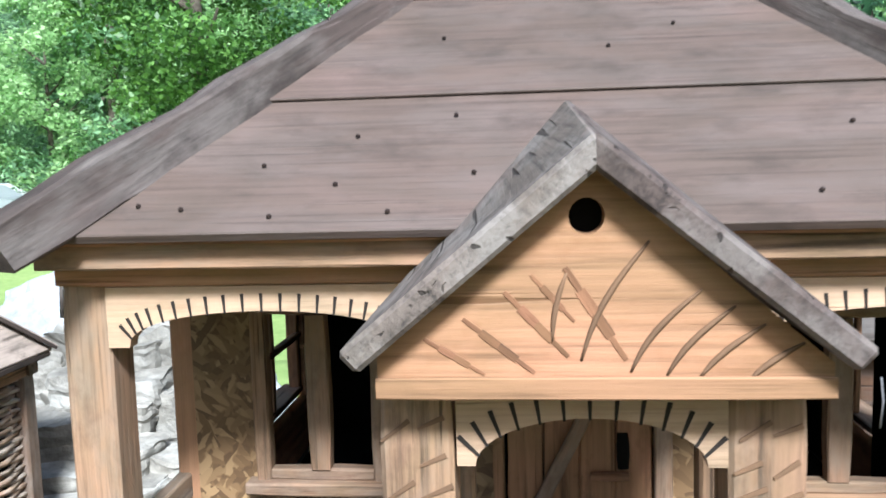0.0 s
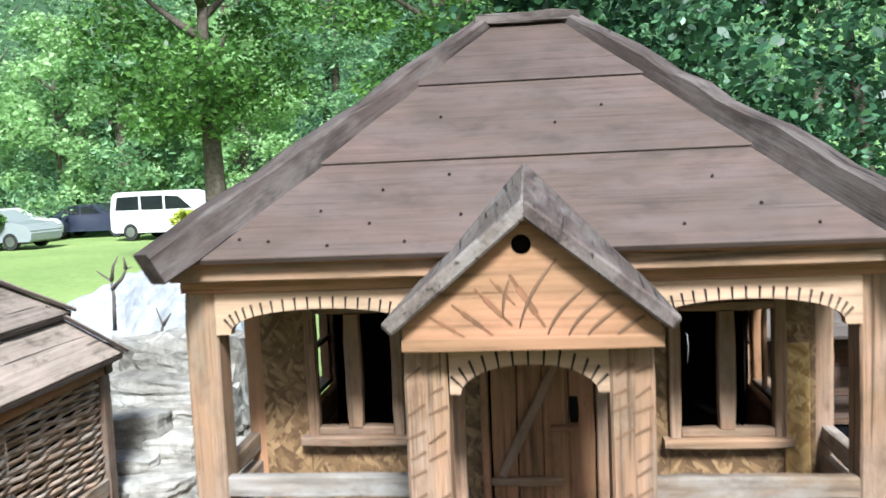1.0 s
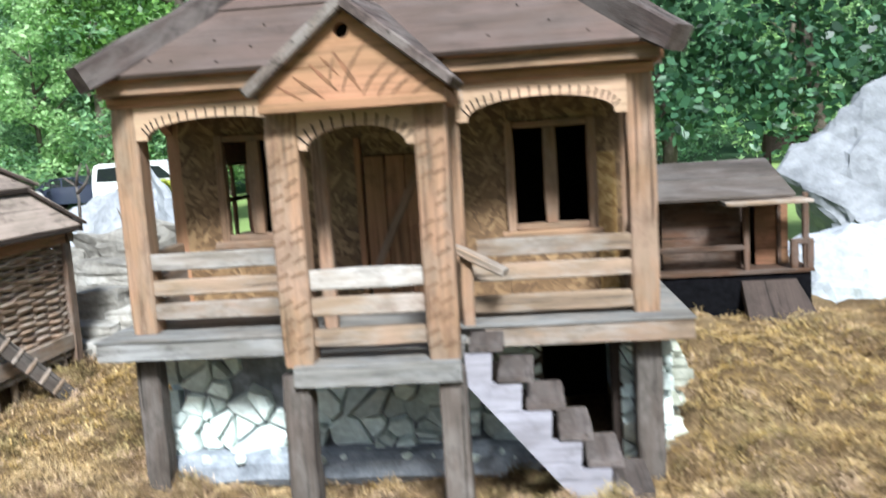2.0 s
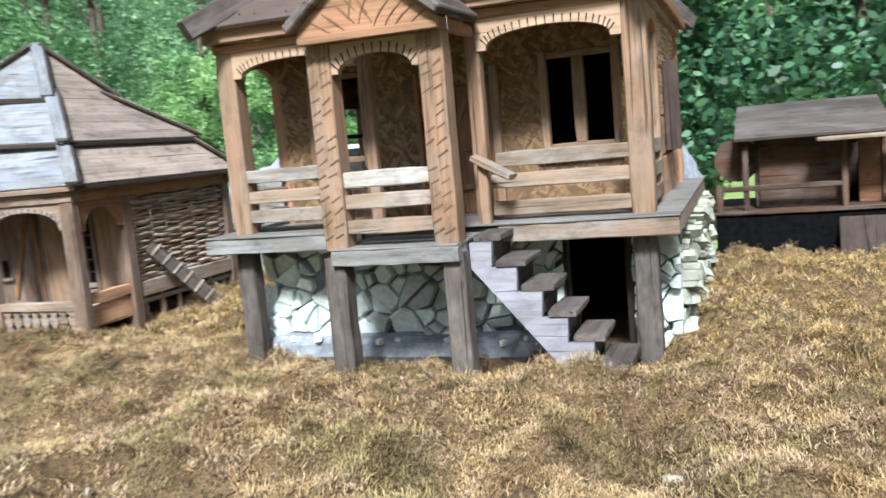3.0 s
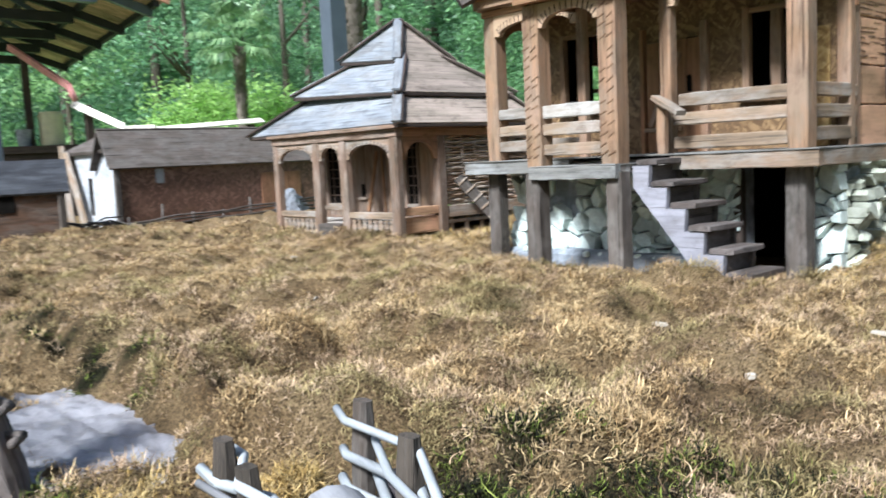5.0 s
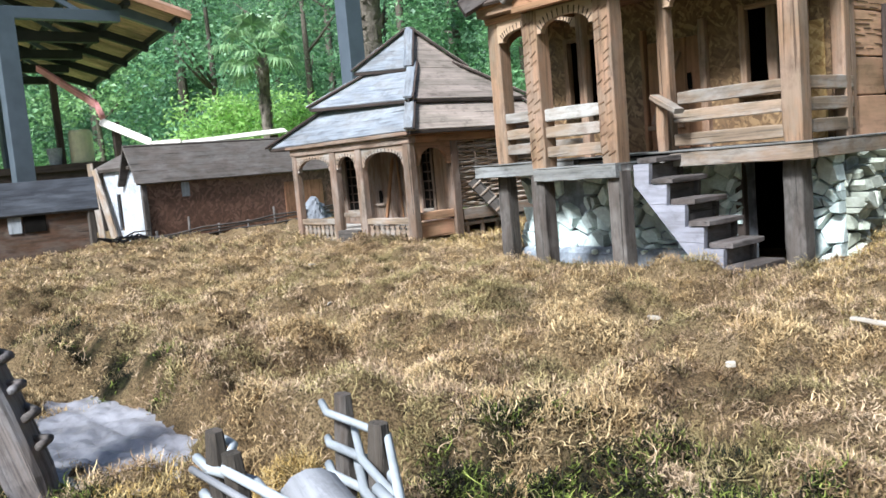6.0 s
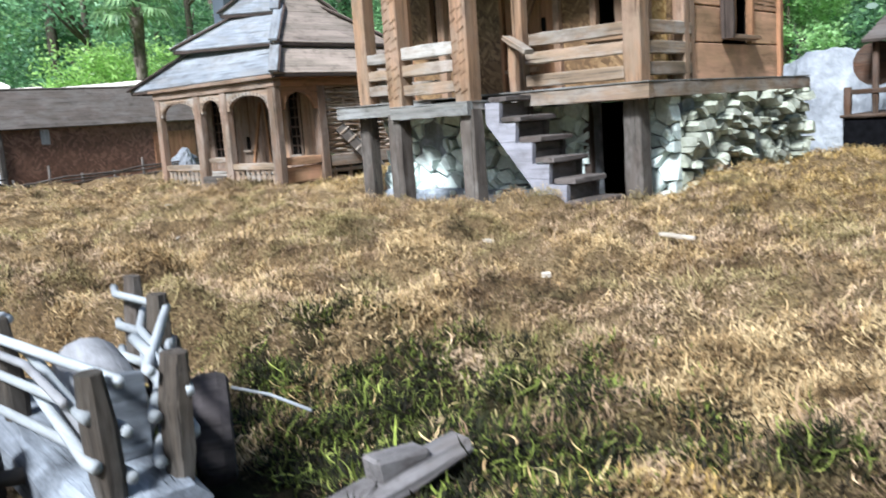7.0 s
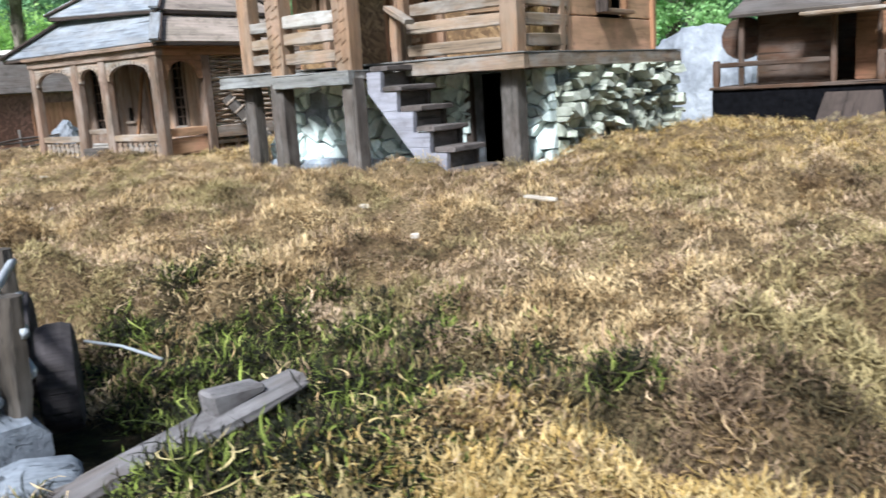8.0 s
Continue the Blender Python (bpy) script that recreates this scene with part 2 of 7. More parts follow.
GRAVEL = stone_mat("grey_mud", (0.16, 0.150, 0.158), (0.30, 0.285, 0.30), (0.40, 0.385, 0.405), 14, 0.32, 0.5, 0.004)
STEEL = plain("blue_grey_painted_steel", (0.075, 0.09, 0.11), 0.15, 0.5, scale=8)
TREAD_WOOD = wood("dark_grey_brown_tread", (0.085, 0.068, 0.060), 0.45, (0.03, 0.024, 0.022), 0.5, 0.7, 160, 0.7, grey=(0.13, 0.112, 0.104))
BARK = stone_mat("rough_bark", (0.05, 0.04, 0.032), (0.11, 0.09, 0.07), (0.20, 0.17, 0.14), 9, 0.9, 1.0, 0.03)
# lightened and bluish: the haze of distance is put into this leaf colour
LEAF_FAR = leaf_mat("hazy_forest_leaf", (0.12, 0.24, 0.11), (0.22, 0.38, 0.19), (0.33, 0.50, 0.26), 0.45)
LEAF_PINE = leaf_mat("conifer_needle", (0.085, 0.18, 0.085), (0.14, 0.275, 0.125), (0.22, 0.37, 0.175), 0.4)
LEAF_LIGHT = leaf_mat("light_green_leaf", (0.18, 0.33, 0.13), (0.29, 0.47, 0.20), (0.42, 0.58, 0.29), 0.5)
LEAF_TREE = leaf_mat("maple_leaf", (0.04, 0.10, 0.025), (0.075, 0.17, 0.035), (0.15, 0.28, 0.065), 0.35)
LEAF_DEEP = leaf_mat("deep_green_leaf", (0.018, 0.055, 0.03), (0.042, 0.11, 0.055), (0.095, 0.20, 0.095), 0.2)
LEAF_WOOD = leaf_mat("shaded_forest_leaf", (0.075, 0.16, 0.09), (0.14, 0.28, 0.155), (0.24, 0.40, 0.21), 0.4)
LEAF_WILLOW = leaf_mat("willow_leaf", (0.20, 0.35, 0.085), (0.31, 0.49, 0.14), (0.42, 0.59, 0.20), 0.55)
PALE_SLAB = wood("bluish_white_slab", (0.125, 0.134, 0.152), 0.45, (0.032, 0.034, 0.04), 0.55, 0.85, 300, 1.0, grey=(0.25, 0.27, 0.305))
LEAF_GOLD = leaf_mat("yellow_green_leaf", (0.22, 0.30, 0.03), (0.36, 0.42, 0.05), (0.5, 0.52, 0.1))


# ---- tools for building ----
def mesh_of(bm, name, smooth=False):
    me = bpy.data.meshes.new(name)
    bm.normal_update()
    bm.to_mesh(me)
    bm.free()
    if smooth:
        me.polygons.foreach_set("use_smooth", [True] * len(me.polygons))
    return me


def link_part(name, me, material, parent=None, label="", m=None):
    """Links a mesh as one object, at the world pose m, under its thing or part."""
    ob = new(name, me)
    if material and not me.materials:
        me.materials.append(material)
    m = m or Matrix.Identity(4)
    if parent:
        ob.parent = parent
        ob.matrix_basis = WORLD_OF[parent.name].inverted() @ m
    else:
        ob.matrix_basis = m
    WORLD_OF[ob.name] = m
    if label:
        tagged(ob, label)
    return ob


WORLD_OF = {}


def part(name, bm, material, parent=None, label="", m=None, smooth=False):
    return link_part(name, mesh_of(bm, name, smooth), material, parent, label, m)


def thing(name, at, label, category, group="", kind=""):
    ob = new(name)
    ob.empty_display_size = 0.05
    ob.matrix_basis = Matrix.Translation(at)
    WORLD_OF[ob.name] = Matrix.Translation(at)
    return tagged(ob, label, category, group, kind)


def along(p0, p1, up=(0, 0, 1)):
    """The pose at the middle of p0 to p1, with x along it and z as near to up as can be."""
    p0, p1 = Vector(p0), Vector(p1)
    x = (p1 - p0).normalized()
    up = Vector(up)
    if abs(x.dot(up)) > 0.98:
        up = Vector((0, -1, 0))
    y = up.cross(x).normalized()
    z = x.cross(y)
    m = Matrix((x, y, z)).transposed().to_4x4()
    return Matrix.Translation((p0 + p1) / 2) @ m


def board_mesh(length, w, h, worn=0.0015, bevel=0.002, seed=0, steps=None, taper=1.0, wavy=0.0):
    """A sawn board along x, with eased corners and slightly uneven faces."""
    bm = bmesh.new()
    steps = steps or max(3, min(14, int(length / 0.04)))
    bevel = min(bevel, w * 0.3, h * 0.3)
    rings = []
    for i in range(steps + 1):
        f = i / steps
        x = (f - 0.5) * length
        k = 1 + (taper - 1) * f
        a, b = w * k / 2, h / 2
        ends = 0.0 if 0 < i < steps else bevel * 0.5
        a, b = a - ends, b - ends
        outline = [(-a + bevel, -b), (a - bevel, -b), (a, -b + bevel), (a, b - bevel), (a - bevel, b), (-a + bevel, b), (-a, b - bevel), (-a, -b + bevel)]
        lift = wavy * noise.noise((x * 14, seed * 3.7, 1.3))
        ring = []
        for n, (y, z) in enumerate(outline):
            dy = worn * noise.noise((x * 30, n // 2 * 5.1, seed * 1.9)) + wavy * 0.6 * noise.noise((x * 18, n // 4 * 7.0, seed + 9.0))
            dz = worn * noise.noise((x * 30, n // 2 * 5.1 + 40, seed * 1.9))
            ring.append(bm.verts.new((x, y + dy, z + dz + lift)))
        rings.append(ring)
    for r0, r1 in zip(rings, rings[1:]):
        for n in range(8):
            bm.faces.new((r0[n], r0[(n + 1) % 8], r1[(n + 1) % 8], r1[n]))
    bm.faces.new(list(reversed(rings[0])))
    bm.faces.new(rings[-1])
    bmesh.ops.recalc_face_normals(bm, faces=bm.faces)
    return bm


SEED = [0]


def board(name, p0, p1, w, h, material, parent, up=(0, 0, 1), worn=0.0012, bevel=0.002, label="", taper=1.0, wavy=0.0):
    """A board from p0 to p1: w across, h along up."""
    SEED[0] += 1
    bm = board_mesh((Vector(p1) - Vector(p0)).length, w, h, worn, bevel, SEED[0], None, taper, wavy)
    return part(name, bm, material, parent, label, along(p0, p1, up))


def post(name, x, y, z0, z1, w, material, parent, d=None, lean=(0, 0), label="", worn=0.0012):
    return board(name, (x, y, z0), (x + lean[0], y + lean[1], z1), w, d or w, material, parent, (0, -1, 0), worn, 0.003, label)


def slab(name, corners, thick, material, parent, label="", grain=None, bevel=0.0015):
    """A flat board with the given corners (counter-clockwise from outside) and its thickness inward. Grain: direction of its x axis."""
    pts = [Vector(c) for c in corners]
    n = Vector((0, 0, 0))
    for a, b in zip(pts, pts[1:] + pts[:1]):
        n += Vector(((a.y - b.y) * (a.z + b.z), (a.z - b.z) * (a.x + b.x), (a.x - b.x) * (a.y + b.y)))
    n.normalize()
    x = Vector(grain) if grain else (pts[1] - pts[0])
    x = (x - n * x.dot(n)).normalized()
    y = n.cross(x)
    m = Matrix.Translation(sum(pts, Vector()) / len(pts)) @ Matrix((x, y, n)).transposed().to_4x4()
    inv = m.inverted()
    bm = bmesh.new()
    local = [inv @ p for p in pts]
    face = bm.faces.new([bm.verts.new(p) for p in local])
    out = bmesh.ops.extrude_face_region(bm, geom=[face])
    bmesh.ops.translate(bm, verts=[v for v in out["geom"] if isinstance(v, bmesh.types.BMVert)], vec=(0, 0, -thick))
    bmesh.ops.recalc_face_normals(bm, faces=bm.faces)
    if bevel:
        bmesh.ops.bevel(bm, geom=bm.edges[:], offset=bevel, segments=1, affect="EDGES")
    return part(name, bm, material, parent, label, m)


def cutout_mesh(outline, thick, holes=()):
    """A board in the xz plane, cut to an outline, its front at y = 0 and its back at y = thick."""
    bm = bmesh.new()
    edges = []
    for loop in (outline, *holes):
        vs = [bm.verts.new((x, 0, z)) for x, z in loop]
        edges += [bm.edges.new((a, b)) for a, b in zip(vs, vs[1:] + vs[:1])]
    bmesh.ops.triangle_fill(bm, use_beauty=True, use_dissolve=False, edges=edges)
    out = bmesh.ops.extrude_face_region(bm, geom=bm.faces[:])
    bmesh.ops.translate(bm, verts=[v for v in out["geom"] if isinstance(v, bmesh.types.BMVert)], vec=(0, thick, 0))
    bmesh.ops.recalc_face_normals(bm, faces=bm.faces)
    return bm


def tube(points, radius, sides=6, ends=True):
    """A round rod through the points; radius may be a number or one for each point."""
    bm = bmesh.new()
    pts = [Vector(p) for p in points]
    rings = []
    for i, p in enumerate(pts):
        d = (pts[min(i + 1, len(pts) - 1)] - pts[max(i - 1, 0)]).normalized()
        side = d.cross(Vector((0.13, 0.31, 0.94))).normalized()
        other = d.cross(side)
        r = radius[i] if isinstance(radius, (list, tuple)) else radius
        rings.append([bm.verts.new(p + r * (math.cos(a) * side + math.sin(a) * other)) for a in (2 * math.pi * k / sides for k in range(sides))])
    for r0, r1 in zip(rings, rings[1:]):
        for k in range(sides):
            bm.faces.new((r0[k], r0[(k + 1) % sides], r1[(k + 1) % sides], r1[k]))
    if ends:
        bm.faces.new(list(reversed(rings[0])))
        bm.faces.new(rings[-1])
    bmesh.ops.recalc_face_normals(bm, faces=bm.faces)
    return bm


def rod(name, points, radius, material, parent=None, label="", sides=6):
    """A round rod whose own x axis runs along it, so that the grain follows."""
    m = along(points[0], points[-1])
    inv = m.inverted()
    return part(name, tube([inv @ Vector(p) for p in points], radius, sides), material, parent, label, m, True)


NOTCH = {}


def notch(parent, at, length, width, angle, facing, material=None, depth=0.0012):
    """A burnt or cut groove line on a board: facing 'y' for fronts, 'x' for the right-hand sides."""
    key = (round(length, 3), round(width, 4), (material or BURNT).name)
    if key not in NOTCH:
        bm = bmesh.new()
        bmesh.ops.create_cube(bm, size=1)
        for v in bm.verts:
            pinch = 0.55 if v.co.z < 0 else 1.0
            v.co = (v.co.x * width * pinch, v.co.y * depth, v.co.z * length)
        NOTCH[key] = mesh_of(bm, "notch")
        NOTCH[key].materials.append(material or BURNT)
    turn = Matrix.Rotation(angle, 4, "Y")
    if facing == "x":
        turn = Matrix.Rotation(radians(90), 4, "Z") @ turn
    return link_part("notch", NOTCH[key], None, parent, "", Matrix.Translation(at) @ turn)


def arch_board(name, c, half, z_tip, z_crown, z_top, material, parent, front, thick=0.016, facing="y", leg=0.016, notches=24, note=0.02, flat=0.0):
    """A board with an arched lower edge, and burnt lines that follow the arch. c: its middle along x (or y), front: the face's y (or x)."""
    inner = half - leg
    arc = []
    for k in range(21):
        a = math.pi * k / 20
        arc.append((-inner * math.cos(a), z_tip + (z_crown - z_tip) * math.sin(a) ** (0.8 if flat else 1.0)))
    outline = [(-half, z_top), (-half, z_tip), *arc, (half, z_tip), (half, z_top)]
    # carry the board's own x axis along its length
    bm = cutout_mesh(outline, thick)
    m = Matrix.Translation((c, front, 0))
    if facing == "x":
        m = Matrix.Translation((front, c, 0)) @ Matrix.Rotation(radians(90), 4, "Z")
    ob = part(name, bm, material, parent, "", m)
    for k in range(notches):
        f = (k + 0.5) / notches
        a = math.pi * (0.04 + 0.92 * f)
        x = -inner * math.cos(a)
        z = z_tip + (z_crown - z_tip) * math.sin(a) ** (0.8 if flat else 1.0)
        nx, nz = -math.cos(a) * (z_crown - z_tip) * 1.0, math.sin(a) * inner
        ang = math.atan2(nx, nz) * 0.75
        at = (c + x + math.sin(ang) * note * 0.45, front - 0.0002, z + math.cos(ang) * note * 0.45)
        if facing == "x":
            at = (front + 0.0002, c + x + math.sin(ang) * note * 0.45, z + math.cos(ang) * note * 0.45)
        notch(ob, at, note, 0.0032, ang, facing)
    return ob


def stone_mesh(poly, centre, depth, rng, shrink=0.9):
    """A flat rubble stone: an uneven polygon with a raised, chipped face towards -y."""
    bm = bmesh.new()
    cx, cz = centre
    tilt = (rng.uniform(-0.35, 0.35), rng.uniform(-0.6, 0.6))
    loops = []
    for k, (s, y) in enumerate(((1.0, 0.012), (1.0, -depth * 0.7), (0.88, -depth))):
        loop = []
        for x, z in poly:
            dx, dz = (x - cx) * shrink * s, (z - cz) * shrink * s
            yy = y + (tilt[0] * dx + tilt[1] * dz if k else 0) + (rng.uniform(-0.003, 0.003) if k else 0)
            loop.append(bm.verts.new((dx, yy, dz)))
        loops.append(loop)
    n = len(poly)
    for a, b in zip(loops, loops[1:]):
        for k in range(n):
            bm.faces.new((a[k], a[(k + 1) % n], b[(k + 1) % n], b[k]))
    bm.faces.new(loops[-1])
    bm.faces.new(list(reversed(loops[0])))
    bmesh.ops.recalc_face_normals(bm, faces=bm.faces)
    return bm


def clip_cell(poly, point, normal):
    """The part of a convex outline that lies behind a line."""
    out = []
    for (ax, az), (bx, bz) in zip(poly, poly[1:] + poly[:1]):
        da = (ax - point[0]) * normal[0] + (az - point[1]) * normal[1]
        db = (bx - point[0]) * normal[0] + (bz - point[1]) * normal[1]
        if da <= 0:
            out.append((ax, az))
        if da * db < 0:
            f = da / (da - db)
            out.append((ax + (bx - ax) * f, az + (bz - az) * f))
    return out


def stone_wall(parent, x0, x1, z0, z1, m, size, seed, depth=0.018, flat=1.0, material=None):
    """Broken stones of many sizes fitted side by side like crazy paving, in the wall's own xz plane; flat below 1 lays them down."""
    rng = random.Random(seed)
    seeds = []
    for _ in range(2600):
        p = (rng.uniform(x0, x1), rng.uniform(z0, z1), size * rng.choice((0.5, 0.75, 0.95, 1.15)))
        if all(math.hypot(p[0] - q[0], (p[1] - q[1]) / flat) > 0.5 * (p[2] + q[2]) for q in seeds):
            seeds.append(p)
    for n, (cx, cz, r) in enumerate(seeds):
        poly = [(x0, z0), (x1, z0), (x1, z1), (x0, z1)]
        for k, (qx, qz, qr) in enumerate(seeds):
            if k == n or math.hypot(qx - cx, qz - cz) > 4 * size:
                continue
            dx, dz = qx - cx, (qz - cz) / (flat * flat)
            f = r / (r + qr)
            poly = clip_cell(poly, (cx + (qx - cx) * f, cz + (qz - cz) * f), (dx, dz))
        if len(poly) < 3 or rng.random() < 0.06:
            continue
        pieces = [poly]
        if rng.random() < 0.45:
            mx, mz = sum(p[0] for p in poly) / len(poly), sum(p[1] for p in poly) / len(poly)
            a = rng.uniform(0, math.pi)
            cut = (mx + rng.uniform(-0.1, 0.1) * size, mz + rng.uniform(-0.1, 0.1) * size)
            pieces = [clip_cell(poly, cut, (math.cos(a), math.sin(a))), clip_cell(poly, cut, (-math.cos(a), -math.sin(a)))]
        for piece in pieces:
            if len(piece) < 3:
                continue
            mx, mz = sum(p[0] for p in piece) / len(piece), sum(p[1] for p in piece) / len(piece)
            jag = [(mx + (x - mx) * rng.uniform(0.80, 1.10), mz + (z - mz) * rng.uniform(0.80, 1.10)) for x, z in piece]
            bm = stone_mesh(jag, (mx, mz), depth * rng.choice((0.4, 0.7, 1.0, 1.4, 1.8)), rng, rng.uniform(0.86, 0.98))
            part("stone", bm, material or STONE_PALE, parent, "", m @ Matrix.Translation((mx, 0, mz)))


def boulder(name, at, size, seed, material, label, rough=0.25, detail=5, layers=0.0, turn=0.0, group="", cuts=7):
    """A broken rock: a ball cut flat by several planes and roughened."""
    rng = random.Random(seed)
    bm = bmesh.new()
    bmesh.ops.create_icosphere(bm, subdivisions=detail, radius=1)
    planes = []
    for _ in range(cuts):
        d = Vector((rng.uniform(-1, 1), rng.uniform(-1, 1), rng.uniform(-0.6, 1))).normalized()
        planes.append((d, rng.uniform(0.55, 0.85)))
    for v in bm.verts:
        p = v.co.copy()
        for d, far in planes:
            over = p.dot(d) - far
            if over > 0:
                p -= d * over * 0.9
        q = p + Vector((seed * 3.1, seed * 1.7, 0))
        k = rough * (0.5 * noise.noise(q * 1.6) + 0.3 * noise.noise(q * 4) + 0.16 * noise.noise(q * 9) + 0.10 * noise.noise(q * 21))
        ridge = 0.12 * rough * abs(noise.noise((q.x * 7, q.y * 7, q.z * 2.2)))
        p *= 1 + k - ridge
        if layers:
            p.xy *= 1 + layers * math.sin(p.z * 14 + 2 * noise.noise(q * 2))
        v.co = Vector((p.x * size[0], p.y * size[1], p.z * size[2]))
    ob = part(name, bm, material, None, label, Matrix.Translation(at) @ Matrix.Rotation(radians(turn), 4, "Z"))
    return tagged(ob, label, "rock", group)


# ---- the ground: one lawn sheet to the horizon, and the raised bed of dry moss ----
LAWN = -1.25


def smooth_step(a, b, x):
    t = np.clip((x - a) / (b - a), 0, 1)
    return t * t * (3 - 2 * t)




def lumps(x, y, size, seed, count=18):
    """Soft hummocks of about the given size."""
    rng = np.random.default_rng(seed)
    total = np.zeros_like(x, dtype=float)
    for _ in range(count):
        a, k, p = rng.uniform(0, 2 * np.pi), rng.uniform(0.6, 1.7) * 2 * np.pi / size, rng.uniform(0, 2 * np.pi)
        total += np.sin(k * (x * np.cos(a) + y * np.sin(a)) + p)
    return total / np.sqrt(count / 2)


HUM_X0, HUM_Y0, HUM_STEP = -4.6, -1.9, 0.0075
HUM_SHAPE = (int((1.6 + 1.9) / HUM_STEP), int((2.1 + 4.6) / HUM_STEP))


def hummocks():
    """Rounded cushions of moss that meet in creases, on a fine raster."""
    rng = np.random.default_rng(41)
    field = np.zeros(HUM_SHAPE)
    for count, r0, r1, h0, h1 in ((1200, 0.07, 0.17, 0.022, 0.056), (8000, 0.020, 0.050, 0.012, 0.032)):
        layer = np.zeros(HUM_SHAPE)
        for cx, cy, r, h in zip(rng.uniform(HUM_X0, 2.1, count), rng.uniform(HUM_Y0, 1.6, count), rng.uniform(r0, r1, count), rng.uniform(h0, h1, count)):
            i0, i1 = max(0, int((cy - r - HUM_Y0) / HUM_STEP)), min(HUM_SHAPE[0], int((cy + r - HUM_Y0) / HUM_STEP) + 2)
            j0, j1 = max(0, int((cx - r - HUM_X0) / HUM_STEP)), min(HUM_SHAPE[1], int((cx + r - HUM_X0) / HUM_STEP) + 2)
            if i1 <= i0 or j1 <= j0:
                continue
            yy = HUM_Y0 + HUM_STEP * np.arange(i0, i1)[:, None] - cy
            xx = HUM_X0 + HUM_STEP * np.arange(j0, j1)[None] - cx
            dome = h * np.sqrt(np.clip(1 - (xx * xx + yy * yy) / (r * r), 0, 1))
            layer[i0:i1, j0:j1] = np.maximum(layer[i0:i1, j0:j1], dome)
        field += layer
    return field - field.mean() + 0.004


HUMMOCKS = hummocks()


def hummock_at(x, y):
    fx = np.clip((x - HUM_X0) / HUM_STEP, 0, HUM_SHAPE[1] - 1.001)
    fy = np.clip((y - HUM_Y0) / HUM_STEP, 0, HUM_SHAPE[0] - 1.001)
    j, i = fx.astype(int), fy.astype(int)
    u, v = fx - j, fy - i
    return (HUMMOCKS[i, j] * (1 - u) + HUMMOCKS[i, j + 1] * u) * (1 - v) + (HUMMOCKS[i + 1, j] * (1 - u) + HUMMOCKS[i + 1, j + 1] * u) * v


def moss_height(x, y):
    """The height of the moss bed."""
    x, y = np.asarray(x, float), np.asarray(y, float)
    core = smooth_step(-4.6, -4.3, x) * smooth_step(2.1, 1.9, x) * smooth_step(-1.9, -1.75, y) * smooth_step(1.6, 1.4, y)
    z = 0.009 * lumps(x, y, 0.55, 1) + hummock_at(x, y) * core
    z = z + 0.050 * np.exp(-(((x - 0.70) / 0.22) ** 2 + ((y - 0.45) / 0.45) ** 2))
    z = z + 0.014 * np.exp(-(((x - 1.0) / 0.5) ** 2 + ((y - 0.95) / 0.35) ** 2))
    # the cushions end in a bank; the ground before it lies lower, with two golden clumps
    edge = np.interp(x, (-0.6, 0.05, 0.22, 0.30, 0.37, 0.45, 0.62, 0.80, 1.0), (-1.33, -1.235, -1.275, -1.275, -1.245, -1.20, -1.165, -1.10, -1.06))
    low = smooth_step(0.0, 0.04, edge - y) * smooth_step(1.0, 0.75, x) * smooth_step(-1.2, -0.6, x)
    z = z + 0.014 * np.exp(-((y - edge - 0.05) / 0.05) ** 2) * smooth_step(1.0, 0.75, x) * smooth_step(-1.2, -0.6, x) - 0.048 * low
    z = z + 0.045 * np.exp(-(((x - 0.605) / 0.055) ** 2 + ((y + 1.305) / 0.045) ** 2)) + 0.030 * np.exp(-(((x - 0.46) / 0.04) ** 2 + ((y + 1.41) / 0.04) ** 2))
    z = z + 0.105 * np.exp(-(((x + 0.64) / 0.17) ** 2 + ((y - 0.55) / 0.25) ** 2))
    z = z - 0.030 * np.exp(-((x / 0.54) ** 6 + ((y - 0.05) / 0.17) ** 4))
    inside = smooth_step(0.06, 0.13, y) * smooth_step(1.0, 0.9, y) * smooth_step(0.5, 0.44, np.abs(x))
    z = z * (1 - inside) - 0.035 * inside
    wet = np.exp(-(((x - 0.13) / 0.22) ** 4 + ((y + 1.325) / 0.090) ** 4))
    z = z * (1 - wet) - 0.072 * wet
    cart = np.exp(-(((x - 0.93) / 0.18) ** 4 + ((y + 1.42) / 0.10) ** 4))
    z = z * (1 - 0.9 * cart) - 0.010 * cart
    mound = np.exp(-(((x - 1.385) / 0.15) ** 4 + ((y + 1.365) / 0.085) ** 4))
    z = z * (1 - 0.75 * mound) + (0.016 + 0.006 * lumps(x, y, 0.12, 61)) * mound
    far = smooth_step(-2.2, -4.5, x)
    rim = np.maximum(np.maximum(-6.2 - x, x - 2.9) / 0.5, np.maximum(-2.9 - y, y - 1.35) / 0.35) + 0.18 * lumps(x, y, 0.8, 4)
    return z - 0.05 * far - 0.32 * smooth_step(0.0, 1.0, rim)


def grid_mesh(name, xs, ys, height):
    gx, gy = np.meshgrid(xs, ys)
    gz = height(gx, gy)
    me = bpy.data.meshes.new(name)
    nx, ny = len(xs), len(ys)
    co = np.stack([gx, gy, gz], -1).reshape(-1, 3)
    i = (np.arange(ny - 1)[:, None] * nx + np.arange(nx - 1)[None]).ravel()
    quads = np.stack([i, i + 1, i + nx + 1, i + nx], -1)
    me.from_pydata(co.tolist(), [], quads.tolist())
    me.polygons.foreach_set("use_smooth", np.ones(len(quads), bool))
    me.update()
    return me


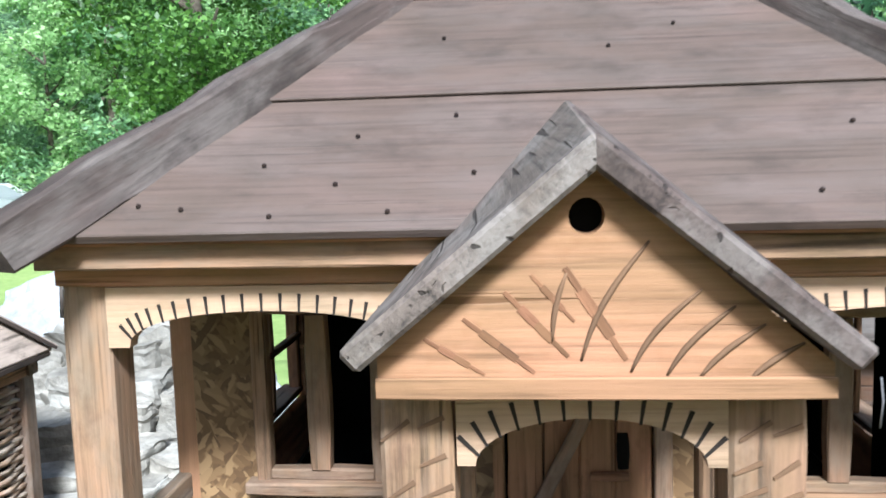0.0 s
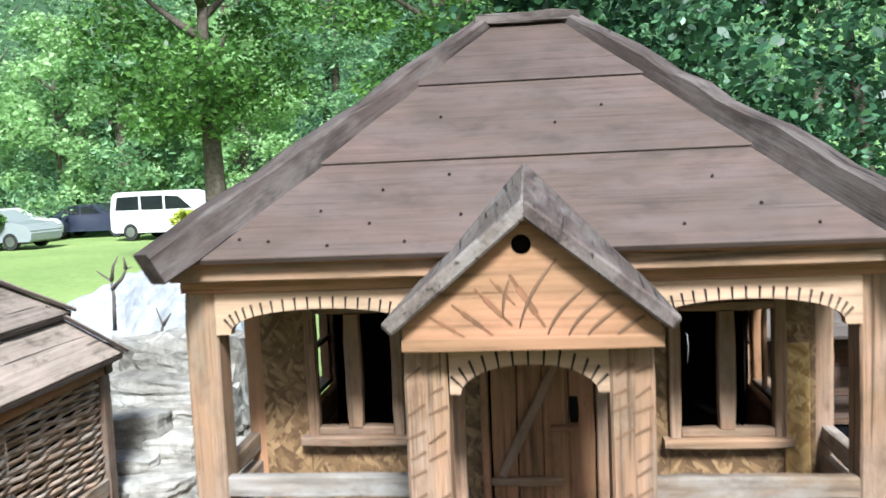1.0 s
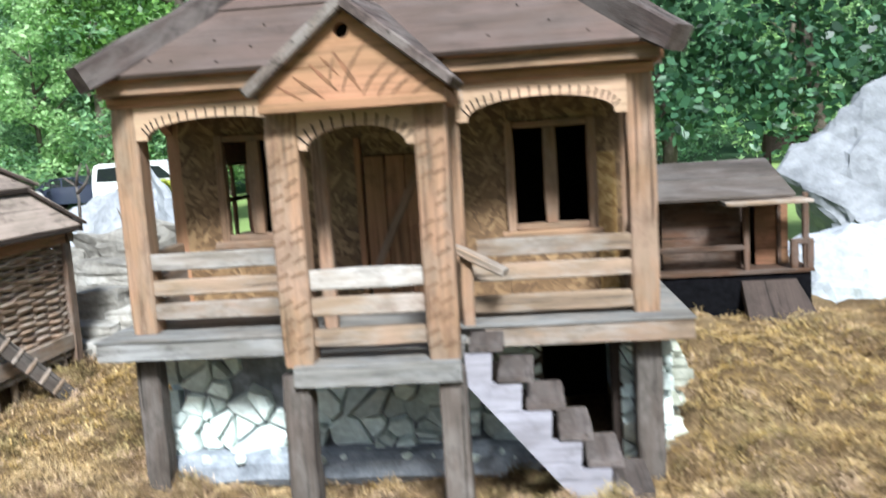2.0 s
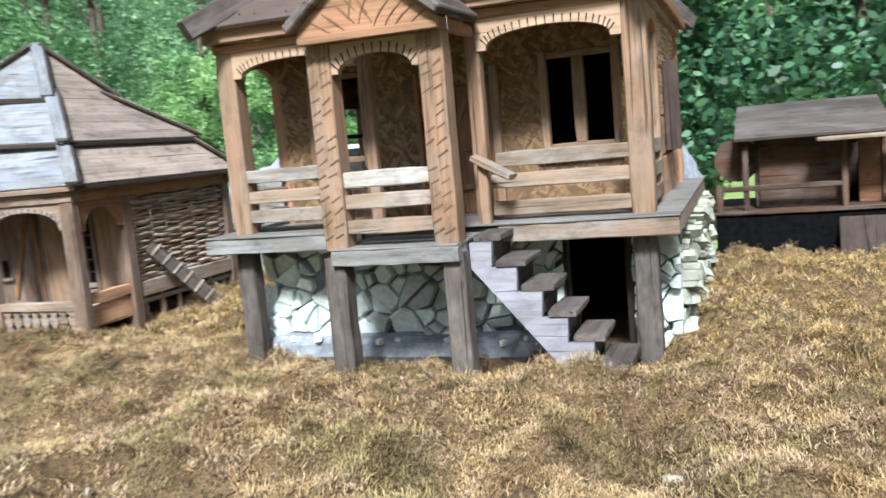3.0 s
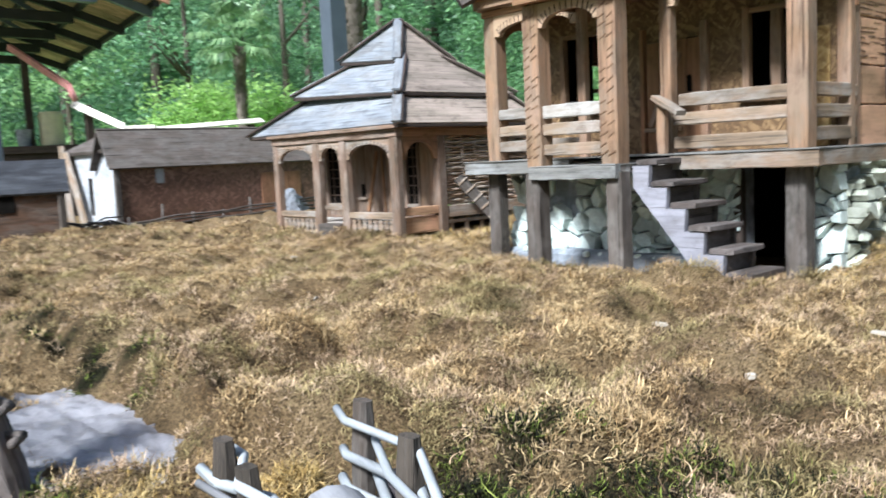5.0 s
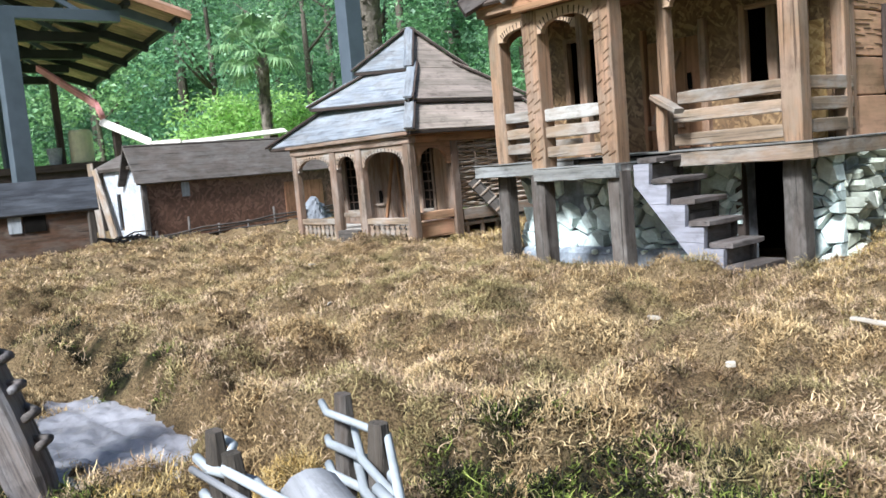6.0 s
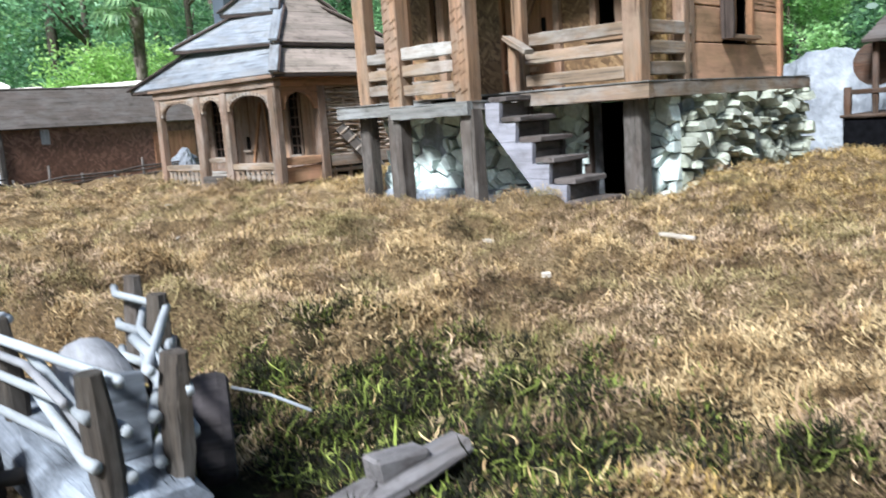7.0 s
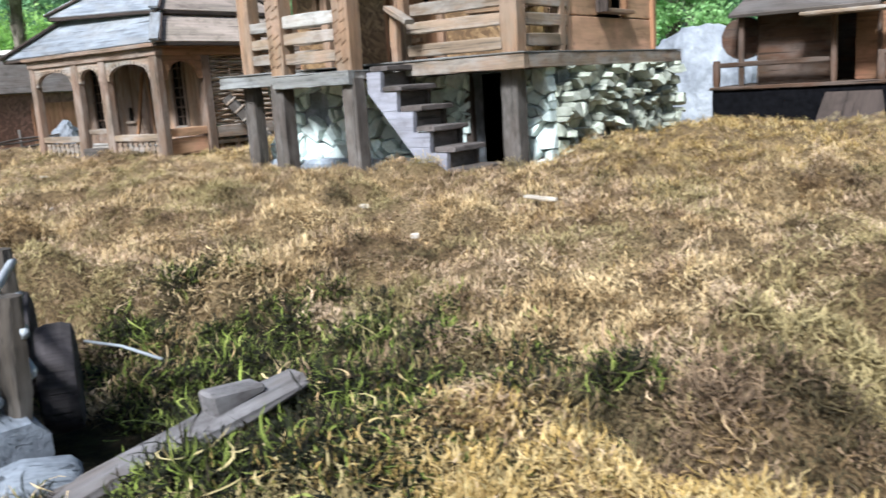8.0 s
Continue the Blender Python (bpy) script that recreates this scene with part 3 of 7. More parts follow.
def moss_bed_mat():
    g = Graph("dry_moss_mat", 0.95, spec=0.1)
    v = g.coords((1, 1, 1), world_space=True)
    n1, n2, n3 = g.noise(v, 5.0, 5, 0.6), g.noise(v, 300.0, 5, 0.75), g.noise(v, 70.0, 3, 0.6)
    col = g.ramp(n1, [(0.35, (0.19, 0.125, 0.064)), (0.5, (0.29, 0.20, 0.105)), (0.65, (0.38, 0.275, 0.15))])
    col = g.mix(g.ramp(n2, [(0.40, (0, 0, 0)), (0.56, (1, 1, 1))]), (0.075, 0.050, 0.027), col)
    col = g.mix(g.maths("MULTIPLY", g.ramp(n3, [(0.54, (0, 0, 0)), (0.70, (1, 1, 1))]), 0.6), col, (0.06, 0.042, 0.022))
    green_zone = g.node("Attribute")
    green_zone.attribute_name = "green"
    # under green moss the bed is near-black, painted shade of the gaps
    col = g.mix(green_zone.outputs["Fac"], col, g.ramp(n3, [(0.4, (0.012, 0.011, 0.006)), (0.65, (0.035, 0.036, 0.014))]))
    g.colour(col)
    g.bump(g.maths("ADD", n2, n3), 1.0, 0.008)
    return g.mat


def lawn_mat():
    """Mown grass, with a dark green forest floor farther out."""
    g = Graph("mown_lawn", 0.9, spec=0.2)
    v = g.coords((1, 1, 1), world_space=True)
    n1, n2 = g.noise(v, 0.22, 4, 0.6), g.noise(v, 6.0, 4, 0.6)
    col = g.ramp(n1, [(0.3, (0.16, 0.235, 0.075)), (0.55, (0.22, 0.30, 0.10)), (0.75, (0.29, 0.36, 0.14))])
    col = g.mix(0.35, col, g.ramp(n2, [(0.3, (0.11, 0.18, 0.045)), (0.7, (0.30, 0.38, 0.14))]))
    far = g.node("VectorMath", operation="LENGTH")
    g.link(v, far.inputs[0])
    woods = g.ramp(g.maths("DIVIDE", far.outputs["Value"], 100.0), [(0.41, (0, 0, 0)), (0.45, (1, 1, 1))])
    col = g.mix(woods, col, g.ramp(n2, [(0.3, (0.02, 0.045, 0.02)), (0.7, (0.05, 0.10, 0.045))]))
    g.colour(col)
    g.bump(n2, 0.6, 0.03)
    return g.mat


def lawn_height(x, y):
    """A flat lawn with a bank under the moss bed, and wooded slopes far off."""
    bank = smooth_step(1.0, 0.0, np.maximum(np.maximum(-6.0 - x, x - 3.2) / 1.6, np.maximum(-3.2 - y, y - 3.6) / 1.6))
    r = np.hypot(x, y)
    hill = 46 * smooth_step(58, 190, r)
    return LAWN + (LAWN * -1 - 0.22) * bank + hill + 0.05 * lumps(x, y, 9.0, 8)


def spread(stops):
    out = []
    for (a, b, n) in stops:
        out += list(np.linspace(a, b, n, endpoint=False))
    return np.array(out + [stops[-1][1]])


LAWN_X = spread([(-1500, -200, 8), (-200, -12, 40), (-12, 8, 70), (8, 200, 36), (200, 1500, 8)])
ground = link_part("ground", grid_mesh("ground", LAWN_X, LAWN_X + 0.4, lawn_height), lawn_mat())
tagged(ground, "mown green lawn below a wooded slope", "ground", kind="structure")
BED_X = spread([(-6.6, -4.4, 14), (-4.4, -1.8, 80), (-1.8, 0.1, 130), (0.1, 1.75, 200), (1.75, 3.4, 20)])
BED_Y = spread([(-3.4, -1.75, 12), (-1.75, -0.6, 150), (-0.6, 0.6, 95), (0.6, 1.7, 30)])


def green_at(x, y):
    """Where the moss is still green: a dark patch by the cart and a few smaller ones."""
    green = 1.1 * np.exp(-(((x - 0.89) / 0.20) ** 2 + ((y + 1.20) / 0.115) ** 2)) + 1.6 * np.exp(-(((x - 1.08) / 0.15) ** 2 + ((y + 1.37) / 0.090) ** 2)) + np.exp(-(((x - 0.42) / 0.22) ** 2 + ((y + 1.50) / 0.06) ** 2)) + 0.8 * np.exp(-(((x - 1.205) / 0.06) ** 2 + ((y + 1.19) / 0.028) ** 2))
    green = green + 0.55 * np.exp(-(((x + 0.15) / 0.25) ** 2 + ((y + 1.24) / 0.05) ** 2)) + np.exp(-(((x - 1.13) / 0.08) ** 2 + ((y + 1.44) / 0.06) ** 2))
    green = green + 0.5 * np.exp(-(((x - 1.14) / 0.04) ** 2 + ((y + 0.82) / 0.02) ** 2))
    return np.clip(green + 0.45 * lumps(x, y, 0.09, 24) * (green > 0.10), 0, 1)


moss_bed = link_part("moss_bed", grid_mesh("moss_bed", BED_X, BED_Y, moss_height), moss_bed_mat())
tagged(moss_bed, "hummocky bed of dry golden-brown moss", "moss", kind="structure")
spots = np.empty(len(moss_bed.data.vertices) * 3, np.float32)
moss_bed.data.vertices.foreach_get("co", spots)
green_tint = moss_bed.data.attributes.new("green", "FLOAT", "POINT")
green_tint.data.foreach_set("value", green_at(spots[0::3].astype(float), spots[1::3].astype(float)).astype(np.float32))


# ---- the main model house on stilts ----
def main_house():
    house = thing("model_house", (0, 0.45, 0), "brown wooden model house on stilts with hipped roof and arched porch", "model house")
    # stilts and floor
    for x, y, z0, w in ((-0.445, 0.065, -0.03, 0.042), (-0.118, -0.135, -0.03, 0.044), (0.122, -0.135, -0.03, 0.042), (0.442, 0.065, -0.03, 0.046)):
        post("stilt", x, y, z0, 0.24, w, STILT_WOOD, house, worn=0.002)
    for x in (-0.46, 0.46):
        post("stilt", x, 0.92, -0.03, 0.24, 0.042, STILT_WOOD, house)
    floor = board("deck", (-0.495, 0.49, 0.252), (0.495, 0.49, 0.252), 0.95, 0.026, GREY_WOOD, house, label="grey weathered floor deck")
    board("deck_edge", (-0.511, 0.010, 0.2535), (-0.128, 0.010, 0.2535), 0.024, 0.034, DECK_EDGE, house, worn=0.003)
    board("deck_edge", (0.168, 0.010, 0.2535), (0.511, 0.010, 0.2535), 0.024, 0.034, RAIL_WOOD, house, worn=0.003)
    board("deck_edge", (0.500, 0.023, 0.2535), (0.500, 0.968, 0.2535), 0.024, 0.034, RAIL_WOOD, house, worn=0.002)
    board("deck_edge", (-0.500, 0.023, 0.2535), (-0.500, 0.968, 0.2535), 0.024, 0.034, DECK_EDGE, house, worn=0.002)
    board("deck_edge", (-0.487, 0.957, 0.2535), (0.487, 0.957, 0.2535), 0.024, 0.034, DECK_EDGE, house)
    board("porch_floor", (-0.112, -0.072, 0.246), (0.134, -0.072, 0.246), 0.155, 0.018, GREY_WOOD, house)
    board("deck_edge", (-0.116, -0.158, 0.240), (0.138, -0.158, 0.240), 0.022, 0.030, DECK_EDGE, house, worn=0.003)
    board("floor_board", (-0.513, 0.482, 0.2725), (0.513, 0.482, 0.2725), 0.974, 0.004, DECK_TOP, house, worn=0.001, bevel=0.001)
    board("floor_board", (-0.115, -0.082, 0.257), (0.137, -0.082, 0.257), 0.172, 0.004, DECK_TOP, house, worn=0.001, bevel=0.001)
    # posts of the porch and the corners
    for x in (-0.4425, 0.4425):
        post("corner_post", x, 0.073, 0.27, 0.674, 0.046, POST_WOOD, house)
    for x in (-0.109, 0.113):
        p = post("carved_post", x, -0.132, 0.255, 0.638, 0.048, POST_WOOD, house, label="weathered porch post with slanting carved cuts")
        rng = random.Random(int(x * 100))
        for k in range(15):
            z = 0.28 + k * 0.0235
            for side in (-1, 1):
                if rng.random() < 0.88:
                    notch(p, (x + side * 0.011 + rng.uniform(-0.003, 0.003), -0.1565, z + rng.uniform(-0.004, 0.004)), 0.019 + rng.choice((0, 0.004)), 0.0034, radians(62 + rng.uniform(-9, 9)), "y", GOUGE)
    for x, y, w in ((-0.096, 0.028, 0.024), (0.126, 0.066, 0.030)):
        post("inner_post", x, y, 0.27, 0.674, w, POST_WOOD, house)
    # front wall of flake board, with a door and two windows
    wy, wt = 0.27, 0.014
    for x0, x1, z0, z1 in ((-0.432, -0.357, 0.27, 0.68), (-0.357, -0.200, 0.27, 0.412), (-0.357, -0.200, 0.622, 0.68), (-0.200, -0.066, 0.27, 0.68),
                           (-0.066, 0.102, 0.565, 0.68), (0.102, 0.212, 0.27, 0.68), (0.212, 0.386, 0.27, 0.402), (0.212, 0.386, 0.612, 0.68), (0.386, 0.432, 0.27, 0.68)):
        board("wall_panel", (x0 + 0.0004, wy, (z0 + z1) / 2), (x1 - 0.0004, wy, (z0 + z1) / 2), wt, z1 - z0, OSB, house, worn=0, bevel=0.0004)
    for x0, x1, z0, z1 in ((-0.357, -0.200, 0.412, 0.622), (0.212, 0.386, 0.402, 0.612)):
        win = thing_part("window", house, (0.5 * (x0 + x1), wy - 0.012, z0))
        y, w = wy - 0.010, 0.018
        board("window_frame", (x0 + w / 2, y, z0), (x0 + w / 2, y, z1), w, 0.022, POST_WOOD, win, (0, -1, 0))
        board("window_frame", (x1 - w / 2, y, z0), (x1 - w / 2, y, z1), w, 0.022, POST_WOOD, win, (0, -1, 0))
        xm = x0 + 0.477 * (x1 - x0) + 0.003
        board("mullion", (xm, y - 0.002, z0 + 0.014), (xm, y - 0.002, z1 - 0.014), 0.026, 0.022, POST_WOOD, win, (0, -1, 0))
        board("window_frame", (x0 + w, y, z1 - 0.007), (x1 - w, y, z1 - 0.007), 0.020, 0.014, POST_WOOD, win)
        board("window_frame", (x0 + w, y, z0 + 0.007), (x1 - w, y, z0 + 0.007), 0.020, 0.014, POST_WOOD, win)
        board("window_sill", (x0 - 0.010, y - 0.006, z0 - 0.007), (x1 + 0.008, y - 0.006, z0 - 0.007), 0.034, 0.015, POST_WOOD, win)
    # a golden strip of flake board nailed on beside the window
    board("batten", (0.403, wy - 0.0115, 0.275), (0.403, wy - 0.0115, 0.545), 0.037, 0.008, OSB_GOLD, house, (0, -1, 0))
    # door with a brace, a low cross board and a peep hole
    door = thing_part("door", house, (0.018, wy - 0.02, 0.27))
    for k in range(4):
        x = -0.043 + k * 0.0405
        board("plank", (x, wy - 0.010, 0.276), (x, wy - 0.010, 0.563), 0.0398, 0.012, BROWN_WOOD, door, (0, -1, 0))
    board("brace", (-0.048, wy - 0.0225, 0.346), (0.042, wy - 0.0225, 0.528), 0.015, 0.013, POST_WOOD, door, (0, -1, 0))
    board("cross_board", (-0.066, wy - 0.022, 0.336), (0.046, wy - 0.022, 0.336), 0.012, 0.014, POST_WOOD, door)
    board("peep_hole", (0.066, wy - 0.0170, 0.428), (0.066, wy - 0.0170, 0.470), 0.014, 0.006, SHADE_BLACK, door, (0, -1, 0))
    board("ledge", (0.030, wy - 0.021, 0.421), (0.072, wy - 0.021, 0.421), 0.012, 0.010, BROWN_WOOD, door)
    for x, w, wood_of in ((-0.073, 0.012, BROWN_WOOD), (0.110, 0.020, POST_WOOD)):
        board("door_jamb", (x, wy - 0.014, 0.272), (x, wy - 0.014, 0.600), w, 0.022, wood_of, house, (0, -1, 0))
    # side walls: broad sawn boards; the right one has a small window with a shutter
    for sx in (-1, 1):
        x = 0.443 * sx
        edges = (0.270, 0.366, 0.457, 0.566, 0.680)
        for n, (z0, z1) in enumerate(zip(edges, edges[1:])):
            spans = ((0.335, 0.872),)
            if n in (1, 2):
                spans = ((0.335, 0.503), (0.690, 0.872)) if sx > 0 else ((0.335, 0.50), (0.76, 0.872))
            for y0, y1 in spans:
                board("siding_board", (x, y0, (z0 + z1) / 2), (x, y1, (z0 + z1) / 2), 0.018, z1 - z0 - 0.003, PANEL_WOOD, house, worn=0.0006, bevel=0.002)
        post("corner_post", x * 1.012, 0.885, 0.27, 0.68, 0.026, BROWN_WOOD, house)
        post("corner_post", x * 1.004, 0.322, 0.27, 0.68, 0.026, POST_WOOD, house)
        post("corner_post", x * 1.0, 0.285, 0.27, 0.68, 0.036, FRESH_WOOD if sx < 0 else POST_WOOD, house, d=0.03)
        win = thing_part("side_window", house, (x, 0.600, 0.375))
        for y in (0.511, 0.682) if sx > 0 else (0.507, 0.753):
            board("window_frame", (x + 0.008 * sx, y, 0.385), (x + 0.008 * sx, y, 0.572), 0.02, 0.016, BROWN_WOOD, win, (0, -1, 0))
        board("window_frame", (x + 0.008 * sx, 0.50 if sx < 0 else 0.503, 0.566), (x + 0.008 * sx, 0.765 if sx < 0 else 0.690, 0.566), 0.02, 0.014, BROWN_WOOD, win)
        board("window_sill", (x + 0.016 * sx, 0.49 if sx < 0 else 0.500, 0.381), (x + 0.016 * sx, 0.775 if sx < 0 else 0.694, 0.381), 0.040, 0.012, POST_WOOD, win)
        board("mullion", (x, 0.598, 0.388), (x, 0.598, 0.560), 0.010, 0.010, BROWN_WOOD, win, (0, -1, 0))
        if sx > 0:
            board("shutter", (x + 0.028, 0.493, 0.376), (x + 0.028, 0.493, 0.582), 0.012, 0.036, DARK_WOOD, win, (1, 0, 0))
        else:
            board("mullion", (x, 0.50, 0.48), (x, 0.76, 0.48), 0.012, 0.012, BROWN_WOOD, win)
    # rough saw ridges across the upper siding boards
    rng = random.Random(4)
    for z0, z1, spans in ((0.462, 0.562, ((0.340, 0.496), (0.700, 0.866))), (0.570, 0.676, ((0.340, 0.866),))):
        z = z0
        while z < z1:
            for y0, y1 in spans:
                y = y0
                while y < y1 - 0.02:
                    run = min(rng.uniform(0.03, 0.11), y1 - y)
                    if rng.random() < 0.8:
                        dz = rng.uniform(-0.0025, 0.0025)
                        board("saw_cut", (0.4523, y, z + dz), (0.4523, y + run, z + dz + rng.uniform(-0.003, 0.003)), 0.0022, rng.uniform(0.0014, 0.0034), GOUGE, house, worn=0, bevel=0.0004, wavy=0.0014)
                    y += run + rng.uniform(0.002, 0.02)
            z += rng.uniform(0.0085, 0.0135)
    board("wall_panel", (-0.43, 0.882, 0.475), (0.43, 0.882, 0.475), 0.016, 0.41, BROWN_WOOD, house)
    # near-black boards added inside, painting the rooms' shade behind the windows
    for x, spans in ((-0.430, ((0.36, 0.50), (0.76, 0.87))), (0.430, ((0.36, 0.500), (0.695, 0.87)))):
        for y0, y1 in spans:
            board("dark_lining", (x, y0, 0.475), (x, y1, 0.475), 0.004, 0.40, SHADE_BLACK, house)
    board("dark_lining", (-0.42, 0.870, 0.475), (0.42, 0.870, 0.475), 0.004, 0.40, SHADE_BLACK, house)
    board("dark_lining", (-0.42, 0.62, 0.282), (0.42, 0.62, 0.282), 0.49, 0.004, SHADE_BLACK, house)
    board("dark_lining", (-0.42, 0.62, 0.674), (0.42, 0.62, 0.674), 0.49, 0.004, SHADE_BLACK, house)
    board("porch_ceiling", (-0.44, 0.49, 0.684), (0.44, 0.49, 0.684), 0.88, 0.008, BROWN_WOOD, house)
    # beams and mouldings under the eaves
    for p0, p1, q in (((-0.466, 0.062, 0), (0.466, 0.062, 0), 1), ((-0.449, 0.098, 0), (-0.449, 0.97, 0), 0), ((0.449, 0.098, 0), (0.449, 0.97, 0), 0)):
        a, b = Vector(p0), Vector(p1)
        board("eaves_beam", (*a.xy, 0.683), (*b.xy, 0.683), 0.036, 0.018, FRESH_WOOD if q else POST_WOOD, house)
    board("cornice", (-0.468, 0.030, 0.7055), (0.472, 0.030, 0.7055), 0.030, 0.026, POST_WOOD, house, worn=0.0015)
    board("cornice", (-0.474, 0.018, 0.7195), (0.478, 0.018, 0.7195), 0.026, 0.0095, BROWN_WOOD, house)
    for sx in (-1, 1):
        board("cornice", (0.468 * sx, 0.046, 0.7055), (0.468 * sx, 0.955, 0.7055), 0.030, 0.026, BROWN_WOOD, house)
    # arched boards
    arch_board("arch_board", -0.274, 0.146, 0.617, 0.650, 0.673, ARCH_WOOD, house, 0.047, notches=21, note=0.017, leg=0.02, flat=1)
    arch_board("arch_board", 0.279, 0.142, 0.612, 0.648, 0.673, ARCH_WOOD, house, 0.047, notches=21, note=0.017, leg=0.02, flat=1)
    arch_board("arch_board", 0.003, 0.086, 0.582, 0.614, 0.637, ARCH_WOOD, house, -0.153, notches=13, note=0.019, leg=0.012)
    for sx in (-1, 1):
        arch_board("arch_board", 0.204, 0.108, 0.585, 0.650, 0.673, FRESH_WOOD, house, 0.462 if sx > 0 else -0.446, facing="x", notches=0)
    # rails
    for z, h in ((0.401, 0.030), (0.355, 0.028), (0.312, 0.030)):
        board("rail", (-0.420, 0.062, z), (-0.136, 0.062, z), 0.018, h, RAIL_WOOD if z < 0.4 else GREY_WOOD, house, worn=0.0015)
    for z, h in ((0.396, 0.030), (0.353, 0.029), (0.298, 0.030)):
        board("rail", (0.146 if z < 0.39 else 0.16, 0.062, z), (0.420, 0.062, z), 0.018, h, RAIL_WOOD, house, worn=0.0015)
    for z, h in ((0.386, 0.031), (0.344, 0.029), (0.296, 0.028)):
        board("rail", (-0.086, -0.136, z), (0.090, -0.136, z), 0.018, h, RAIL_WOOD if z < 0.36 else GREY_WOOD, house, worn=0.0015)
    for sx in (-1, 1):
        for z, h in ((0.398, 0.030), (0.352, 0.029), (0.304, 0.030)):
            board("rail", (0.452 * sx, 0.096, z), (0.452 * sx, 0.309, z), 0.018, h, RAIL_WOOD, house, worn=0.0015)
    post("newel_post", 0.142, 0.012, 0.27, 0.390, 0.022, POST_WOOD, house)
    board("hand_rail", (0.126, 0.010, 0.405), (0.208, -0.014, 0.364), 0.030, 0.014, RAIL_WOOD, house)
    # porch gable: carved board with a round hole
    pts = [(-0.127, 0.637), (0.141, 0.637), (0.141, 0.658), (0.004, 0.776), (-0.127, 0.664)]
    hole = [(0.000 + 0.0105 * math.cos(a), 0.746 + 0.011 * math.sin(a)) for a in (2 * math.pi * k / 18 for k in range(18))]
    gable = part("gable_board", cutout_mesh(pts, 0.016, [hole]), FRESH_WOOD, house, "pale pine gable board with carved curving lines", Matrix.Translation((0, -0.187, 0)))
    board("gable_band", (-0.128, -0.1885, 0.6435), (0.142, -0.1885, 0.6435), 0.004, 0.014, FRESH_WOOD, gable, worn=0.0004, bevel=0.001)
    board("hole_backing", (-0.03, -0.160, 0.746), (0.035, -0.160, 0.746), 0.008, 0.04, SHADE_BLACK, gable)
    # long knife cuts fan out to the right; fainter scorched strokes cross them on the left
    for x0, z0, x1, z1, sag in ((-0.004, 0.660, 0.036, 0.731, 0.006), (0.025, 0.653, 0.066, 0.702, 0.006), (0.046, 0.651, 0.085, 0.692, 0.005), (0.065, 0.650, 0.102, 0.681, 0.004), (0.093, 0.648, 0.124, 0.670, 0.003), (-0.021, 0.672, -0.012, 0.713, 0.002)):
        line = [(x0 + (x1 - x0) * f - sag * math.sin(math.pi * f), -0.1872, z0 + (z1 - z0) * f) for f in (k / 8 for k in range(9))]
        rod("carved_line", line, [0.0006 + 0.0014 * math.sin(math.pi * (k + 0.5) / 9) for k in range(9)], GOUGE, gable, sides=5)
    for x0, z0, x1, z1, w in ((-0.013, 0.716, 0.022, 0.661, 0.0050), (-0.049, 0.702, -0.012, 0.663, 0.0042), (-0.074, 0.686, -0.032, 0.653, 0.0038), (-0.098, 0.674, -0.062, 0.652, 0.0032), (-0.033, 0.712, -0.008, 0.684, 0.0030)):
        for f in range(4):
            u0, u1 = f / 4, (f + 1.04) / 4
            wide = w * (0.8, 1.4, 1.3, 0.7)[f]
            board("scorched_line", (x0 + (x1 - x0) * u0, -0.1873, z0 + (z1 - z0) * u0), (x0 + (x1 - x0) * u1, -0.1873, z0 + (z1 - z0) * u1), wide, 0.0009, SCORCH, gable, (0, -1, 0), worn=0, bevel=0.0003)
    for sx, x in ((-1, -0.121), (1, 0.134)):
        board("porch_side", (x, -0.170, 0.648), (x, 0.030, 0.648), 0.012, 0.024, BROWN_WOOD, house)
    board("porch_beam", (-0.128, -0.10, 0.645), (0.132, -0.10, 0.645), 0.10, 0.010, BROWN_WOOD, house)
    # porch roof
    for sx in (-1, 1):
        tip = 0.158 if sx > 0 else -0.147
        c = [(tip, -0.212, 0.670), (tip, 0.020, 0.674), (0.004, 0.135, 0.834), (0.004, -0.212, 0.7945)]
        if sx > 0:
            c = [c[0], c[1], c[2], c[3]]
        else:
            c = [c[3], c[2], c[1], c[0]]
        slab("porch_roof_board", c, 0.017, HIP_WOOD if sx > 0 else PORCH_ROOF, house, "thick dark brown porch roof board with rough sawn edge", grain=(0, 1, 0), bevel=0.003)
    # main roof: three broad boards on each slope, live-edge boards over the hips
    ex0, ex1, ey0, ey1, ez = -0.446, 0.470, -0.008, 0.965, 0.7255
    rx0, rx1, ry, rz = -0.055, 0.085, 0.478, 1.076
    cuts = (0.0, 0.335, 0.665, 1.0)

    def corner(f, left, front):
        a = Vector((ex0 if left else ex1, ey0 if front else ey1, ez))
        b = Vector((rx0 if left else rx1, ry, rz))
        return a + (b - a) * f

    for n, (f0, f1) in enumerate(zip(cuts, cuts[1:])):
        up = Vector((0, 0, -0.006 * n))
        g0, g1 = f0 - (0.012 if n else 0.0), f1 - 0.002
        for quad, grain in (
            ([corner(g0, True, True), corner(g0, False, True), corner(g1, False, True), corner(g1, True, True)], (1, 0, 0)),
            ([corner(g0, False, False), corner(g0, True, False), corner(g1, True, False), corner(g1, False, False)], (1, 0, 0)),
            ([corner(g0, False, True), corner(g0, False, False), corner(g1, False, False), corner(g1, False, True)], (0, 1, 0)),
            ([corner(g0, True, False), corner(g0, True, True), corner(g1, True, True), corner(g1, True, False)], (0, 1, 0)),
        ):
            slab("roof_board", [q - up for q in quad], 0.004 if n else 0.010, ROOF_WOOD, house, grain=grain, bevel=0.0012)
